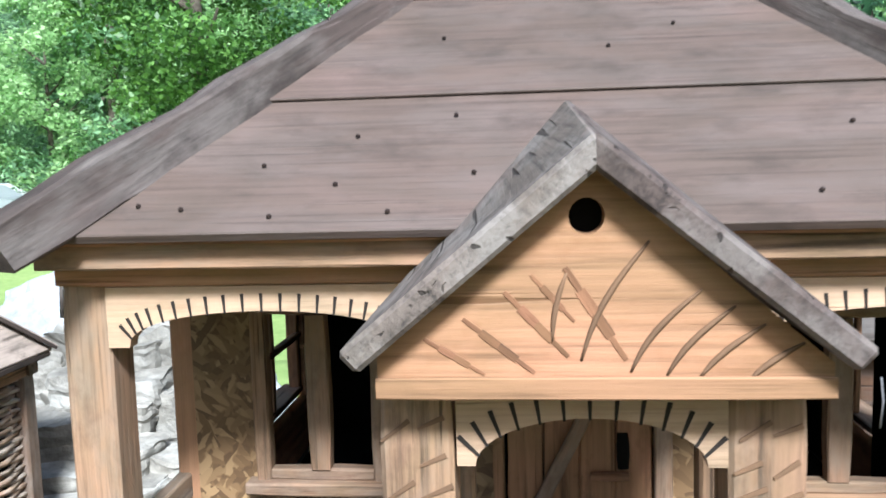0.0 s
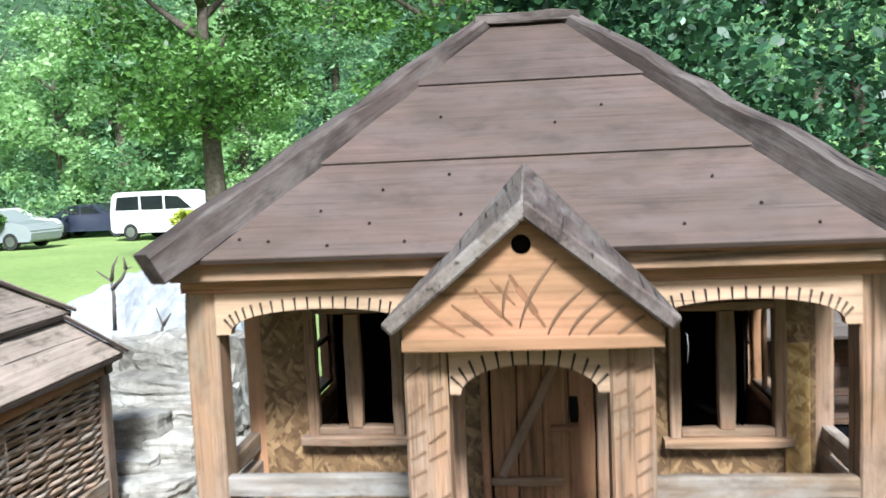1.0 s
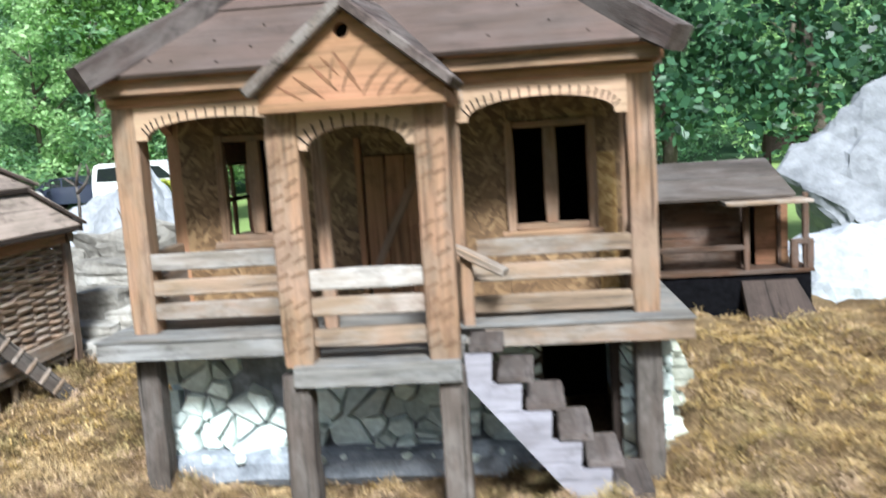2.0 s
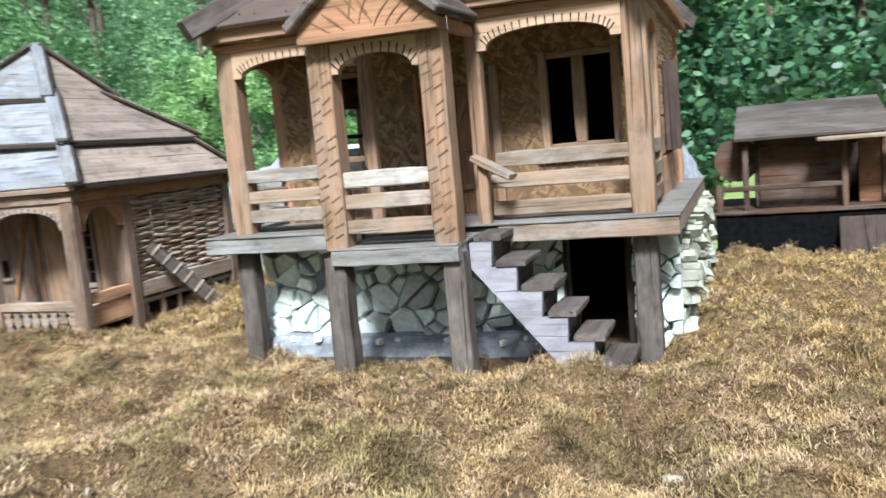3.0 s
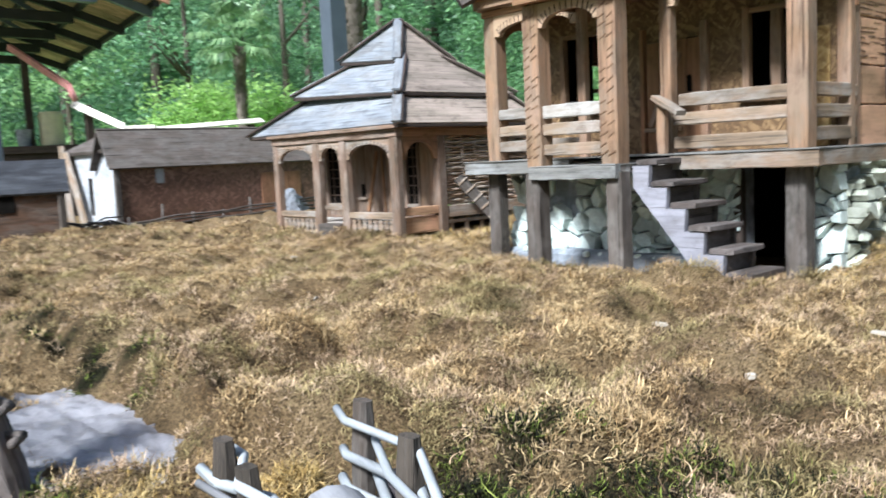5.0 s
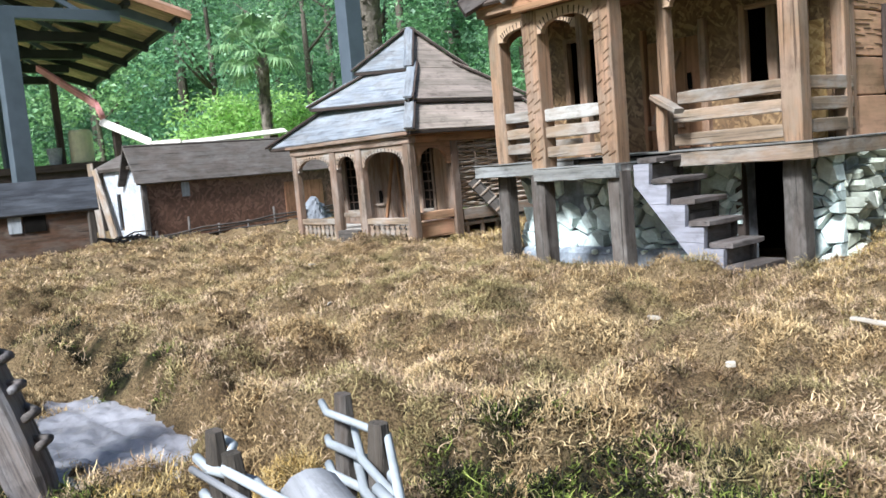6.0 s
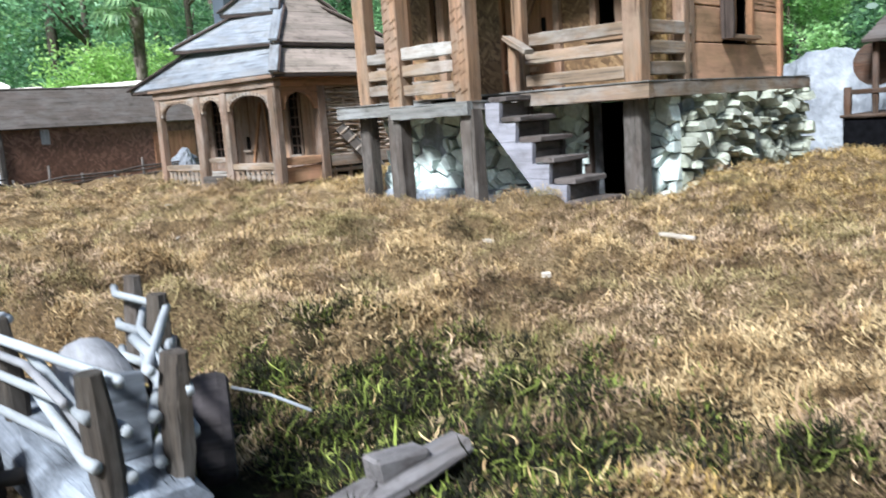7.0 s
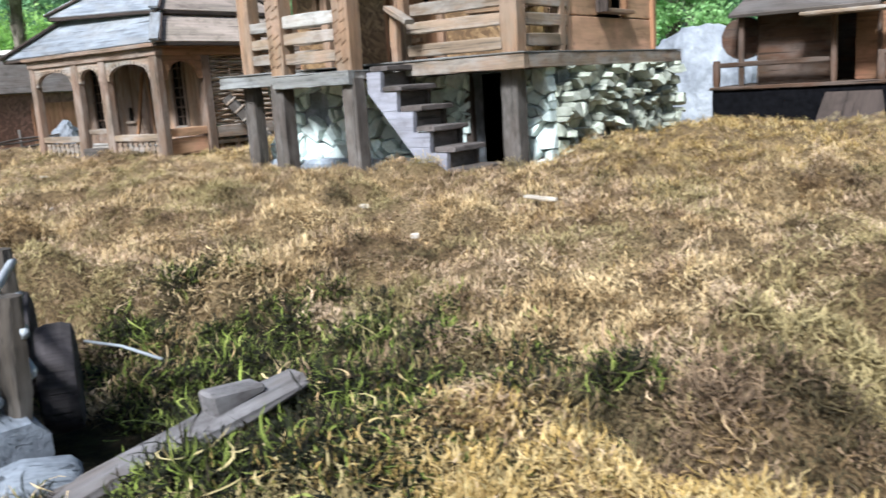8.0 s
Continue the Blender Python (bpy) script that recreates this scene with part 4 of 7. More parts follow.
    for left in (True, False):
        for front in (True, False):
            a, b = corner(-0.062, left, front) + Vector((0, 0, 0.014)), corner(1.0, left, front)
            sx, sy = (-1 if left else 1), (-1 if front else 1)
            nrm = Vector((0.45 * sx, 0.45 * sy, 1.0)).normalized()
            shift = nrm * -0.003
            board("hip_board", a + shift, b + shift, 0.050, 0.048, HIP_WOOD, house, nrm, worn=0.004, bevel=0.004, label="dark wavy live-edge board over the roof hip", taper=0.8, wavy=0.008)
            for k in range(6):
                p = a + (b - a) * (0.09 + 0.155 * k) + nrm * 0.0215 + Vector((random.uniform(-1, 1), random.uniform(-1, 1), 0)) * 0.006
                nail(house, p, nrm)
    board("ridge_board", (rx0 - 0.02, ry, rz + 0.010), (rx1 + 0.02, ry, rz + 0.010), 0.060, 0.018, HIP_WOOD, house, worn=0.004)
    slope = Vector((0, -(rz - ez), ry - ey0)).normalized()
    rng = random.Random(12)
    for x, f in ((-0.33, 0.05), (-0.25, 0.03), (-0.20, 0.10), (-0.15, 0.035), (-0.27, 0.15), (-0.19, 0.22), (-0.10, 0.27), (0.2, 0.06), (0.3, 0.12), (0.36, 0.05), (0.25, 0.22), (0.05, 0.45), (-0.12, 0.5), (0.12, 0.52), (-0.37, 0.06), (-0.08, 0.12)):
        nail(house, Vector((x, ey0 + (ry - ey0) * f, ez + (rz - ez) * f + (0.006 if f > 0.335 else 0.0))) + slope * 0.0028, slope)
    # rubble foundation under the floor, with a doorway beside the stairs
    base = board("foundation", (-0.43, 0.185, 0.100), (0.262, 0.185, 0.100), 0.05, 0.272, MORTAR, house, label="pale rubble stone foundation wall set in grey mortar")
    board("foundation", (0.400, 0.185, 0.100), (0.468, 0.185, 0.100), 0.05, 0.272, MORTAR, house)
    side = board("foundation", (0.455, 0.215, 0.100), (0.455, 0.93, 0.100), 0.05, 0.272, MORTAR, house)
    board("foundation", (-0.43, 0.215, 0.100), (-0.43, 0.93, 0.100), 0.05, 0.272, MORTAR, house)
    # near-black sheet added as the cellar's shade behind the doorway
    board("cellar_back", (-0.4, 0.60, 0.1), (0.42, 0.60, 0.1), 0.02, 0.27, SHADE_BLACK, house)
    front = Matrix.Translation((0, 0.158, 0))
    stone_wall(base, -0.462, 0.262, -0.04, 0.238, front, 0.060, 3)
    stone_wall(base, 0.402, 0.498, -0.04, 0.238, front, 0.052, 8)
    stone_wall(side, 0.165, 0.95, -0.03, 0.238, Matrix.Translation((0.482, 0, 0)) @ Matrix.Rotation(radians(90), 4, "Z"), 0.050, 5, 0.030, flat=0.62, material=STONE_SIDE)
    stone_wall(base, 0.165, 0.95, -0.03, 0.238, Matrix.Translation((-0.457, 1.115, 0)) @ Matrix.Rotation(radians(-90), 4, "Z"), 0.075, 6)
    skirt = board("plaster_skirt", (-0.46, 0.122, -0.006), (0.26, 0.122, -0.006), 0.070, 0.060, PLASTER, house, worn=0.008, bevel=0.015, label="bluish white plaster skirt with pebbles")
    rng = random.Random(66)
    for k in range(26):
        x = rng.uniform(-0.44, 0.24)
        pebble = bmesh.new()
        bmesh.ops.create_icosphere(pebble, subdivisions=1, radius=rng.uniform(0.006, 0.013))
        for v in pebble.verts:
            v.co *= rng.uniform(0.75, 1.2)
        part("pebble", pebble, STONE_PALE, skirt, "", Matrix.Translation((x, rng.uniform(0.085, 0.125), 0.016 + rng.uniform(-0.012, 0.012))))
    post("door_post", 0.252, 0.160, -0.03, 0.236, 0.022, DARK_WOOD, house)
    post("door_post", 0.398, 0.160, -0.03, 0.236, 0.022, DARK_WOOD, house)
    # stairs: a pale saw-tooth stringer carries six dark treads, with dark riser blocks between them
    stairs = thing_part("stairs", house, (0.25, -0.05, 0))
    n, x0, z1, dx, dz = 6, 0.139, 0.251, 0.0443, 0.0480
    saw = [(x0, z1)]
    for k in range(n):
        saw += [(x0 - 0.002 + (k + 1) * dx, z1 - k * dz), (x0 - 0.005 + (k + 1) * dx, z1 - (k + 1) * dz)]
    saw = saw[:-1] + [(x0 - 0.005 + n * dx, -0.055), (0.355, -0.055), (x0, z1 - 0.048)]
    part("stringer", cutout_mesh(saw, 0.014), STRINGER_WOOD, stairs, "pale mauve-grey saw-tooth stringer", Matrix.Translation((0, -0.104, 0)))
    part("stringer", cutout_mesh(saw, 0.012), TREAD_WOOD, stairs, "dark brown saw-tooth stringer", Matrix.Translation((0, 0.020, 0)))
    for k in range(n):
        x, z = x0 + (k + 0.5) * dx, z1 - k * dz
        board("riser", (x + dx / 2 - 0.016, -0.090, z - dz / 2), (x + dx / 2 - 0.016, 0.013, z - dz / 2), 0.018, dz - 0.003, TREAD_WOOD, stairs)
        board("tread", (x + 0.011, -0.098 - 0.010 * (k % 2), z + 0.0075), (x + 0.011, 0.030, z + 0.0075), dx + 0.010 + 0.004 * (k % 3), 0.0135, TREAD_WOOD, stairs, worn=0.002)
    return house


def thing_part(name, parent, at):
    """An empty that stands for a part with pieces of its own."""
    ob = new(name)
    ob.empty_display_size = 0.02
    ob.parent = parent
    m = Matrix.Translation(at)
    ob.matrix_basis = WORLD_OF[parent.name].inverted() @ m
    WORLD_OF[ob.name] = m
    return ob


NAIL_MESH = []


def nail(parent, at, normal):
    if not NAIL_MESH:
        bm = bmesh.new()
        bmesh.ops.create_cone(bm, cap_ends=True, segments=8, radius1=0.0024, radius2=0.0016, depth=0.0016)
        NAIL_MESH.append(mesh_of(bm, "nail"))
        NAIL_MESH[0].materials.append(NAIL)
    turn = Vector(normal).to_track_quat("Z", "Y").to_matrix().to_4x4()
    link_part("nail", NAIL_MESH[0], None, parent, "", Matrix.Translation(at) @ turn)


main_house()


# ---- the second model house: open arcade, three-tiered roof and wicker walls ----
def wicker_panel(parent, a, b, z0, z1, rows=18, sticks=7, amp=0.006, seed=0):
    """Willow rods woven round upright sticks, between the foot points a and b."""
    rng = random.Random(seed)
    a, b = Vector(a), Vector(b)
    d = (b - a)
    n = d.normalized().cross(Vector((0, 0, 1)))
    for k in range(sticks):
        p = a + d * ((k + 0.5) / sticks)
        rod("upright_stick", [(p.x, p.y, z0), (p.x + rng.uniform(-0.003, 0.003), p.y, z1)], 0.0035, WICKER, parent, sides=5)
    rows = round(rows * 1.35)
    for r in range(rows):
        z = z0 + (r + 0.5) * (z1 - z0) / rows
        line = []
        m = sticks * 2
        for k in range(m + 1):
            f = k / m
            side = math.cos(math.pi * (f * sticks + r))
            line.append(a + d * f + n * amp * side + Vector((0, 0, z + rng.uniform(-0.0025, 0.0025))))
        rod("willow_rod", line, rng.uniform(0.0042, 0.0062), WICKER, parent, sides=5)


def picket_mesh():
    """A pale fretwork picket with a waisted outline."""
    pts = [(-0.0125, 0.0), (0.0125, 0.0), (0.0125, 0.008), (0.005, 0.016), (0.0125, 0.027), (0.0135, 0.035), (0.006, 0.047), (0.0125, 0.056), (0.0125, 0.060), (-0.0125, 0.060), (-0.0125, 0.056), (-0.006, 0.047), (-0.0135, 0.035), (-0.0125, 0.027), (-0.005, 0.016), (-0.0125, 0.008)]
    me = mesh_of(cutout_mesh(pts, 0.006), "picket")
    me.materials.append(RAIL_WOOD)
    return me


def wicker_house():
    house = thing("wicker_house", (-1.43, 0.56, 0), "model summer house with tiered silvery board roof and woven wicker walls", "model house")
    x0, x1, y0, y1 = -1.845, -1.068, 0.200, 0.915
    front = 0.185
    for x, w in ((-1.845, 0.032), (-1.553, 0.042), (-1.372, 0.042), (-1.072, 0.044)):
        post("post", x, y0, -0.03, 0.375, w, ARCADE_WOOD, house, d=0.03)
    for x, y in ((-1.072, 0.402), (-1.072, 0.905), (-1.845, 0.905), (-1.845, 0.402)):
        post("post", x, y, -0.03, 0.385, 0.038, ARCADE_WOOD, house)
    for p0, p1 in (((x0 - 0.02, y0, 0.385), (x1 + 0.02, y0, 0.385)), ((x0 - 0.02, y1, 0.385), (x1 + 0.02, y1, 0.385))):
        board("eaves_beam", p0, p1, 0.034, 0.028, ARCADE_WOOD, house)
    for x in (x0, x1):
        board("eaves_beam", (x, y0 + 0.018, 0.385), (x, y1 - 0.018, 0.385), 0.034, 0.028, BROWN_WOOD, house)
    board("cornice", (x0 - 0.03, y0 - 0.018, 0.406), (x1 + 0.034, y0 - 0.018, 0.406), 0.03, 0.014, ARCADE_WOOD, house)
    board("cornice", (x1 + 0.020, y0, 0.406), (x1 + 0.020, y1 + 0.02, 0.406), 0.03, 0.014, BROWN_WOOD, house)
    board("floor", (x0, 0.56, 0.055), (x1, 0.56, 0.055), 0.70, 0.014, GREY_WOOD, house)
    # arcade
    for a, b, crown, n in ((-1.829, -1.574, 0.352, 15), (-1.532, -1.393, 0.350, 9), (-1.351, -1.094, 0.352, 15)):
        arch_board("arch_board", (a + b) / 2, (b - a) / 2, 0.300, crown, 0.372, RAIL_WOOD, house, front + 0.006, notches=n, note=0.012, leg=0.012, flat=1)
    arch_board("arch_board", 0.300, 0.084, 0.290, 0.352, 0.372, BROWN_WOOD, house, -1.056, facing="x", notches=0)
    pick = picket_mesh()
    for a, b in ((-1.829, -1.574), (-1.351, -1.094)):
        board("rail", (a, y0, 0.093), (b, y0, 0.093), 0.022, 0.024, RAIL_WOOD, house)
        board("bottom_rail", (a, y0, 0.008), (b, y0, 0.008), 0.020, 0.016, RAIL_WOOD, house)
        count = int((b - a) / 0.029)
        for k in range(count):
            link_part("picket", pick, None, house, "", Matrix.Translation((a + (k + 0.5) * (b - a) / count, y0 - 0.003, 0.018)))
    board("rail", (-1.532, y0 + 0.02, 0.118), (-1.393, y0 + 0.02, 0.118), 0.03, 0.018, RAIL_WOOD, house)
    board("step", (-1.532, y0 - 0.005, 0.03), (-1.393, y0 - 0.005, 0.03), 0.05, 0.06, STILT_WOOD, house)
    board("rail", (-1.072, 0.225, 0.105), (-1.072, 0.382, 0.105), 0.022, 0.030, PANEL_WOOD, house)
    board("side_panel", (-1.072, 0.222, 0.055), (-1.072, 0.382, 0.055), 0.012, 0.06, PANEL_WOOD, house)
    # inner wall with a plank door between two latticed windows
    for x, w in ((-1.822, 0.056), (-1.590, 0.056), (-1.323, 0.106), (-1.132, 0.092)):
        board("wall_plank", (x, 0.405, 0.06), (x, 0.405, 0.37), w, 0.012, ARCADE_WOOD if w < 0.06 else POST_WOOD, house, (0, -1, 0))
    for k in range(4):
        x = -1.540 + 0.047 * k
        board("door_plank", (x, 0.404, 0.062), (x, 0.404, 0.365), 0.0455, 0.012, ARCADE_WOOD, house, (0, -1, 0))
    board("brace", (-1.500, 0.393, 0.085), (-1.425, 0.393, 0.33), 0.016, 0.008, BROWN_WOOD, house, (0, -1, 0))
    board("brace", (-1.385, 0.393, 0.085), (-1.400, 0.393, 0.33), 0.010, 0.006, BROWN_WOOD, house, (0, -1, 0))
    board("peep_hole", (-1.530, 0.396, 0.15), (-1.530, 0.396, 0.20), 0.022, 0.006, SHADE_BLACK, house, (0, -1, 0))
    board("ledge", (-1.560, 0.392, 0.142), (-1.500, 0.392, 0.142), 0.014, 0.010, RAIL_WOOD, house)
    for xa, xb in ((-1.792, -1.620), (-1.270, -1.180)):
        xm = (xa + xb) / 2
        win = thing_part("lattice_window", house, (xm, 0.40, 0.11))
        # near-black sheet painted as the dark room behind the lattice
        board("pane", (xm, 0.414, 0.11), (xm, 0.414, 0.36), xb - xa, 0.006, SHADE_BLACK, win, (0, -1, 0))
        for x in (xa + 0.006, xb - 0.006):
            board("window_frame", (x, 0.402, 0.06), (x, 0.402, 0.365), 0.014, 0.014, ARCADE_WOOD, win, (0, -1, 0))
        board("window_sill", (xa + 0.013, 0.402, 0.115), (xb - 0.013, 0.402, 0.115), 0.018, 0.014, RAIL_WOOD, win)
        board("sill_panel", (xa + 0.013, 0.404, 0.083), (xb - 0.013, 0.404, 0.083), 0.010, 0.046, ARCADE_WOOD, win)
        bars = 3 if xb - xa > 0.1 else 1
        for k in range(bars):
            x = xa + (xb - xa) * (k + 1) / (bars + 1)
            board("lattice_bar", (x, 0.407, 0.123), (x, 0.407, 0.362), 0.006, 0.005, CABIN_WOOD, win, (0, -1, 0))
        for k in range(6):
            board("lattice_bar", (xa + 0.013, 0.4065, 0.155 + 0.036 * k), (xb - 0.013, 0.4065, 0.155 + 0.036 * k), 0.005, 0.005, CABIN_WOOD, win)
    wicker_panel(house, (-1.072, 0.415, 0), (-1.072, 0.895, 0), 0.118, 0.372, 19, 7, seed=1)
    wicker_panel(house, (-1.845, 0.415, 0), (-1.845, 0.895, 0), 0.10, 0.372, 12, 6, seed=2)
    wicker_panel(house, (-1.83, 0.905, 0), (-1.09, 0.905, 0), 0.10, 0.372, 12, 9, seed=3)
    # dark board added behind the wicker, standing in for the shaded inside
    board("inner_wall", (-1.10, 0.42, 0.245), (-1.10, 0.89, 0.245), 0.008, 0.26, DARK_WOOD, house)
    board("sill_board", (-1.062, 0.424, 0.094), (-1.062, 0.888, 0.094), 0.014, 0.044, RAIL_WOOD, house)
    for k in range(6):
        post("short_stilt", -1.075, 0.45 + 0.08 * k, -0.03, 0.07, 0.016, RAIL_WOOD, house)
    # three roof tiers, each overlapping the one below
    apex = Vector((-1.440, 0.550, 0.846))
    tiers = (
        ((-2.020, -1.024, 0.170, 0.950), 0.4175, (-1.730, -1.155, 0.296, 0.824), 0.552),
        ((-1.782, -1.108, 0.246, 0.874), 0.534, (-1.585, -1.320, 0.455, 0.665), 0.694),
        ((-1.655, -1.286, 0.402, 0.718), 0.670, (-1.444, -1.436, 0.546, 0.554), 0.846),
    )
    for n, (low_box, za, top_box, zb) in enumerate(tiers):
        low = [Vector((low_box[i], low_box[j], za + (0.0, 0.032, 0.030)[n] * (i == 0))) for i, j in ((0, 2), (1, 2), (1, 3), (0, 3))]
        top = [Vector((top_box[i], top_box[j], zb)) for i, j in ((0, 2), (1, 2), (1, 3), (0, 3))]
        for k in range(4):
            j = (k + 1) % 4
            grain = (low[j] - low[k]).normalized()
            # front and left slopes carry the painted sky reflection, the others are tan
            slab("roof_board", [low[k], low[j], top[j], top[k]], 0.012, SKY_TINT_WOOD if k in (0, 3) else TAN_ROOF, house, grain=grain, bevel=0.0015)
            inset = Vector((apex.x - low[k].x, apex.y - low[k].y, 0)).normalized() * 0.010
            inset2 = Vector((apex.x - low[j].x, apex.y - low[j].y, 0)).normalized() * 0.010
            board("roof_edge", low[k] + inset + Vector((0, 0, -0.010)), low[j] + inset2 + Vector((0, 0, -0.010)), 0.012, 0.012, DARK_WOOD, house)
            nrm = Vector((low[k].x - apex.x, low[k].y - apex.y, 0.55)).normalized()
            board("hip_batten", low[k] + nrm * 0.006, top[k] + nrm * 0.006, 0.034, 0.010, SKY_TINT_WOOD if k in (0, 1) else TAN_ROOF, house, nrm, worn=0.002, label="pale nailed hip batten")
            across = Vector((-(low[k].y - apex.y), low[k].x - apex.x, 0)).normalized() * (0.020 if k in (0, 1) else -0.020)
            board("hip_edge", low[k] + nrm * 0.004 + across, top[k] + nrm * 0.004 + across, 0.009, 0.009, DARK_WOOD, house, nrm)
    # hen ladder leaning on the side
    ramp = thing("hen_ladder", (-0.95, 0.49, 0), "sloping plank with cross cleats leaning on the wicker house", "ladder")
    a, b = Vector((-1.056, 0.478, 0.216)), Vector((-0.906, 0.602, -0.004))
    d = (b - a).normalized()
    face = Vector((0.62, -0.55, 0.55))
    face = (face - d * face.dot(d)).normalized()
    across = face.cross(d)
    board("plank", a, b, 0.044, 0.010, STILT_WOOD, ramp, face)
    for k in range(7):
        p = a + (b - a) * (0.08 + 0.14 * k) + face * 0.007
        board("cleat", p - across * 0.024, p + across * 0.024, 0.009, 0.006, RAIL_WOOD, ramp, face)
    for ob in (house, ramp):
        ob.location += Vector((0.015, -0.010, 0))
    return house


wicker_house()


# ---- smaller model houses round about ----
def long_house(name, a, b, depth, wall_h, z0, roof_over, label, wall, roof, near_end, ridge_at=None, rise=0.0):
    """A long low house; its front wall runs from a to b. The roof slopes down to the front."""
    a, b = Vector((*a, z0)), Vector((*b, z0))
    d = (b - a).normalized()
    back = Vector((-d.y, d.x, 0))
    house = thing(name, (a + b) / 2 + back * depth / 2, label, "model house")
    up = Vector((0, 0, 1))
    board("front_wall", a + up * wall_h / 2, b + up * wall_h / 2, 0.02, wall_h, wall, house)
    board("back_wall", a + back * depth + up * wall_h / 2, b + back * depth + up * wall_h / 2, 0.02, wall_h, PANEL_WOOD, house)
    for p, face in ((a, near_end), (b, CABIN_WOOD)):
        board("end_wall", p + back * 0.011 + up * wall_h / 2, p + back * (depth - 0.011) + up * wall_h / 2, 0.02, wall_h, face, house)
        post("corner_post", p.x - back.x * 0.012, p.y - back.y * 0.012, z0, z0 + wall_h, 0.03, STILT_WOOD, house)
    ridge_at = ridge_at or depth / 2
    ridge = rise or 0.60 * ridge_at
    o = roof_over
    f0, f1 = a - d * o - back * o + up * (wall_h - 0.01), b + d * o - back * o + up * (wall_h - 0.01)
    r0, r1 = a - d * o + back * ridge_at + up * (wall_h + ridge), b + d * o + back * ridge_at + up * (wall_h + ridge)
    k0, k1 = a - d * o + back * (depth + o) + up * (wall_h - 0.01), b + d * o + back * (depth + o) + up * (wall_h - 0.01)
    slab("roof_board", [f0, f1, r1, r0], 0.014, roof, house, grain=d)
    slab("roof_board", [k1, k0, r0, r1], 0.014, roof, house, grain=d)
    return house, a, b, d, back


TAR_ROOF = wood("grey_brown_roof_board", (0.092, 0.075, 0.064), 0.3, (0.035, 0.028, 0.024), 0.4, 0.7, 120, 0.5, grey=(0.115, 0.10, 0.09))

WHITE_WASH = stone_mat("whitewashed_wall", (0.28, 0.29, 0.31), (0.46, 0.47, 0.49), (0.58, 0.59, 0.61), 12, vary=0.1)
SLATE_ROOF = wood("blackish_roof_board", (0.040, 0.040, 0.043), 0.3, (0.018, 0.018, 0.02), 0.4, 0.5, 120, 0.5, grey=(0.062, 0.064, 0.07))
HUT_WALL = osb_board("reddish_brown_flake_board", ((0.085, 0.043, 0.028), (0.115, 0.058, 0.037), (0.15, 0.078, 0.050), (0.20, 0.112, 0.075)), "X_AXIS", 1.7, 1.0, 6.0)
hut, ha, hb, hd, hback = long_house("long_hut", (-3.56, 0.185), (-3.60, 2.15), 0.20, 0.345, -0.015, 0.05, "long low model hut with reddish plywood wall and grey board roof", HUT_WALL, TAR_ROOF, WHITE_WASH, 0.10, 0.222)
out = hback * -0.013
for f, w, z0, z1, mat in ((0.13, 0.05, 0.24, 0.325, WHITE_TWIG), ):
    p = ha + (hb - ha) * f + out
    board("little_window", p + Vector((0, 0, z0)), p + Vector((0, 0, z1)), w, 0.012, mat, hut, tuple(-hback))
for f in (0.50, 0.55, 0.60):
    p = ha + (hb - ha) * f + out
    board("door_plank", p + Vector((0, 0, 0.03)), p + Vector((0, 0, 0.27)), 0.10, 0.010, BROWN_WOOD, hut, tuple(-hback))
hut2, ka, kb, kd, kback = long_house("brown_hut", (-3.35, -1.35), (-3.02, -0.30), 0.5, 0.25, -0.02, 0.04, "small dark brown model hut with blackish board roof", CABIN_WOOD, SLATE_ROOF, CABIN_WOOD)
for f, mat, w in ((0.69, WHITE_TWIG, 0.06), (0.77, SHADE_BLACK, 0.10)):
    p = ka + (kb - ka) * f - kback * 0.013
    board("little_window", p + Vector((0, 0, 0.15)), p + Vector((0, 0, 0.235)), w, 0.012, mat, hut2, tuple(-kback))
# a wattle fence of thin rods before the hut
fence = thing("wattle_fence", (-3.2, 0.5, -0.05), "low fence of loose brown rods before the hut", "fence")
rng = random.Random(8)
for k in range(7):
    p = Vector((-3.36 - 0.02 * k, 0.16 + 0.20 * k, -0.05))
    rod("stake", [p, p + Vector((rng.uniform(-0.01, 0.01), 0, 0.10 + 0.06 * (k % 3 == 1)))], 0.008, STILT_WOOD, fence)
for z in (0.0, 0.022, 0.045, 0.06):
    line = [Vector((-3.34 - 0.12 * f, 0.10 + 1.35 * f, -0.04 + z + rng.uniform(-0.008, 0.008) + 0.05 * f)) for f in (j / 8 for j in range(9))]
    rod("rail_rod", line, 0.006, STILT_WOOD, fence)

brush = thing("brushwood", (-3.35, -0.02, -0.04), "heap of dark twigs lying before the huts", "twigs")
rng = random.Random(18)
for k in range(22):
    a = rng.uniform(0, 2 * math.pi)
    c = Vector((-3.35 + rng.uniform(-0.16, 0.16), -0.02 + rng.uniform(-0.15, 0.15), -0.015 + rng.uniform(0, 0.05)))
    half = Vector((math.cos(a), math.sin(a), rng.uniform(-0.15, 0.25))) * rng.uniform(0.06, 0.13)
    rod("twig", [c - half, c + Vector((0, 0, rng.uniform(0.005, 0.02))), c + half], rng.uniform(0.003, 0.006), STILT_WOOD, brush, sides=5)


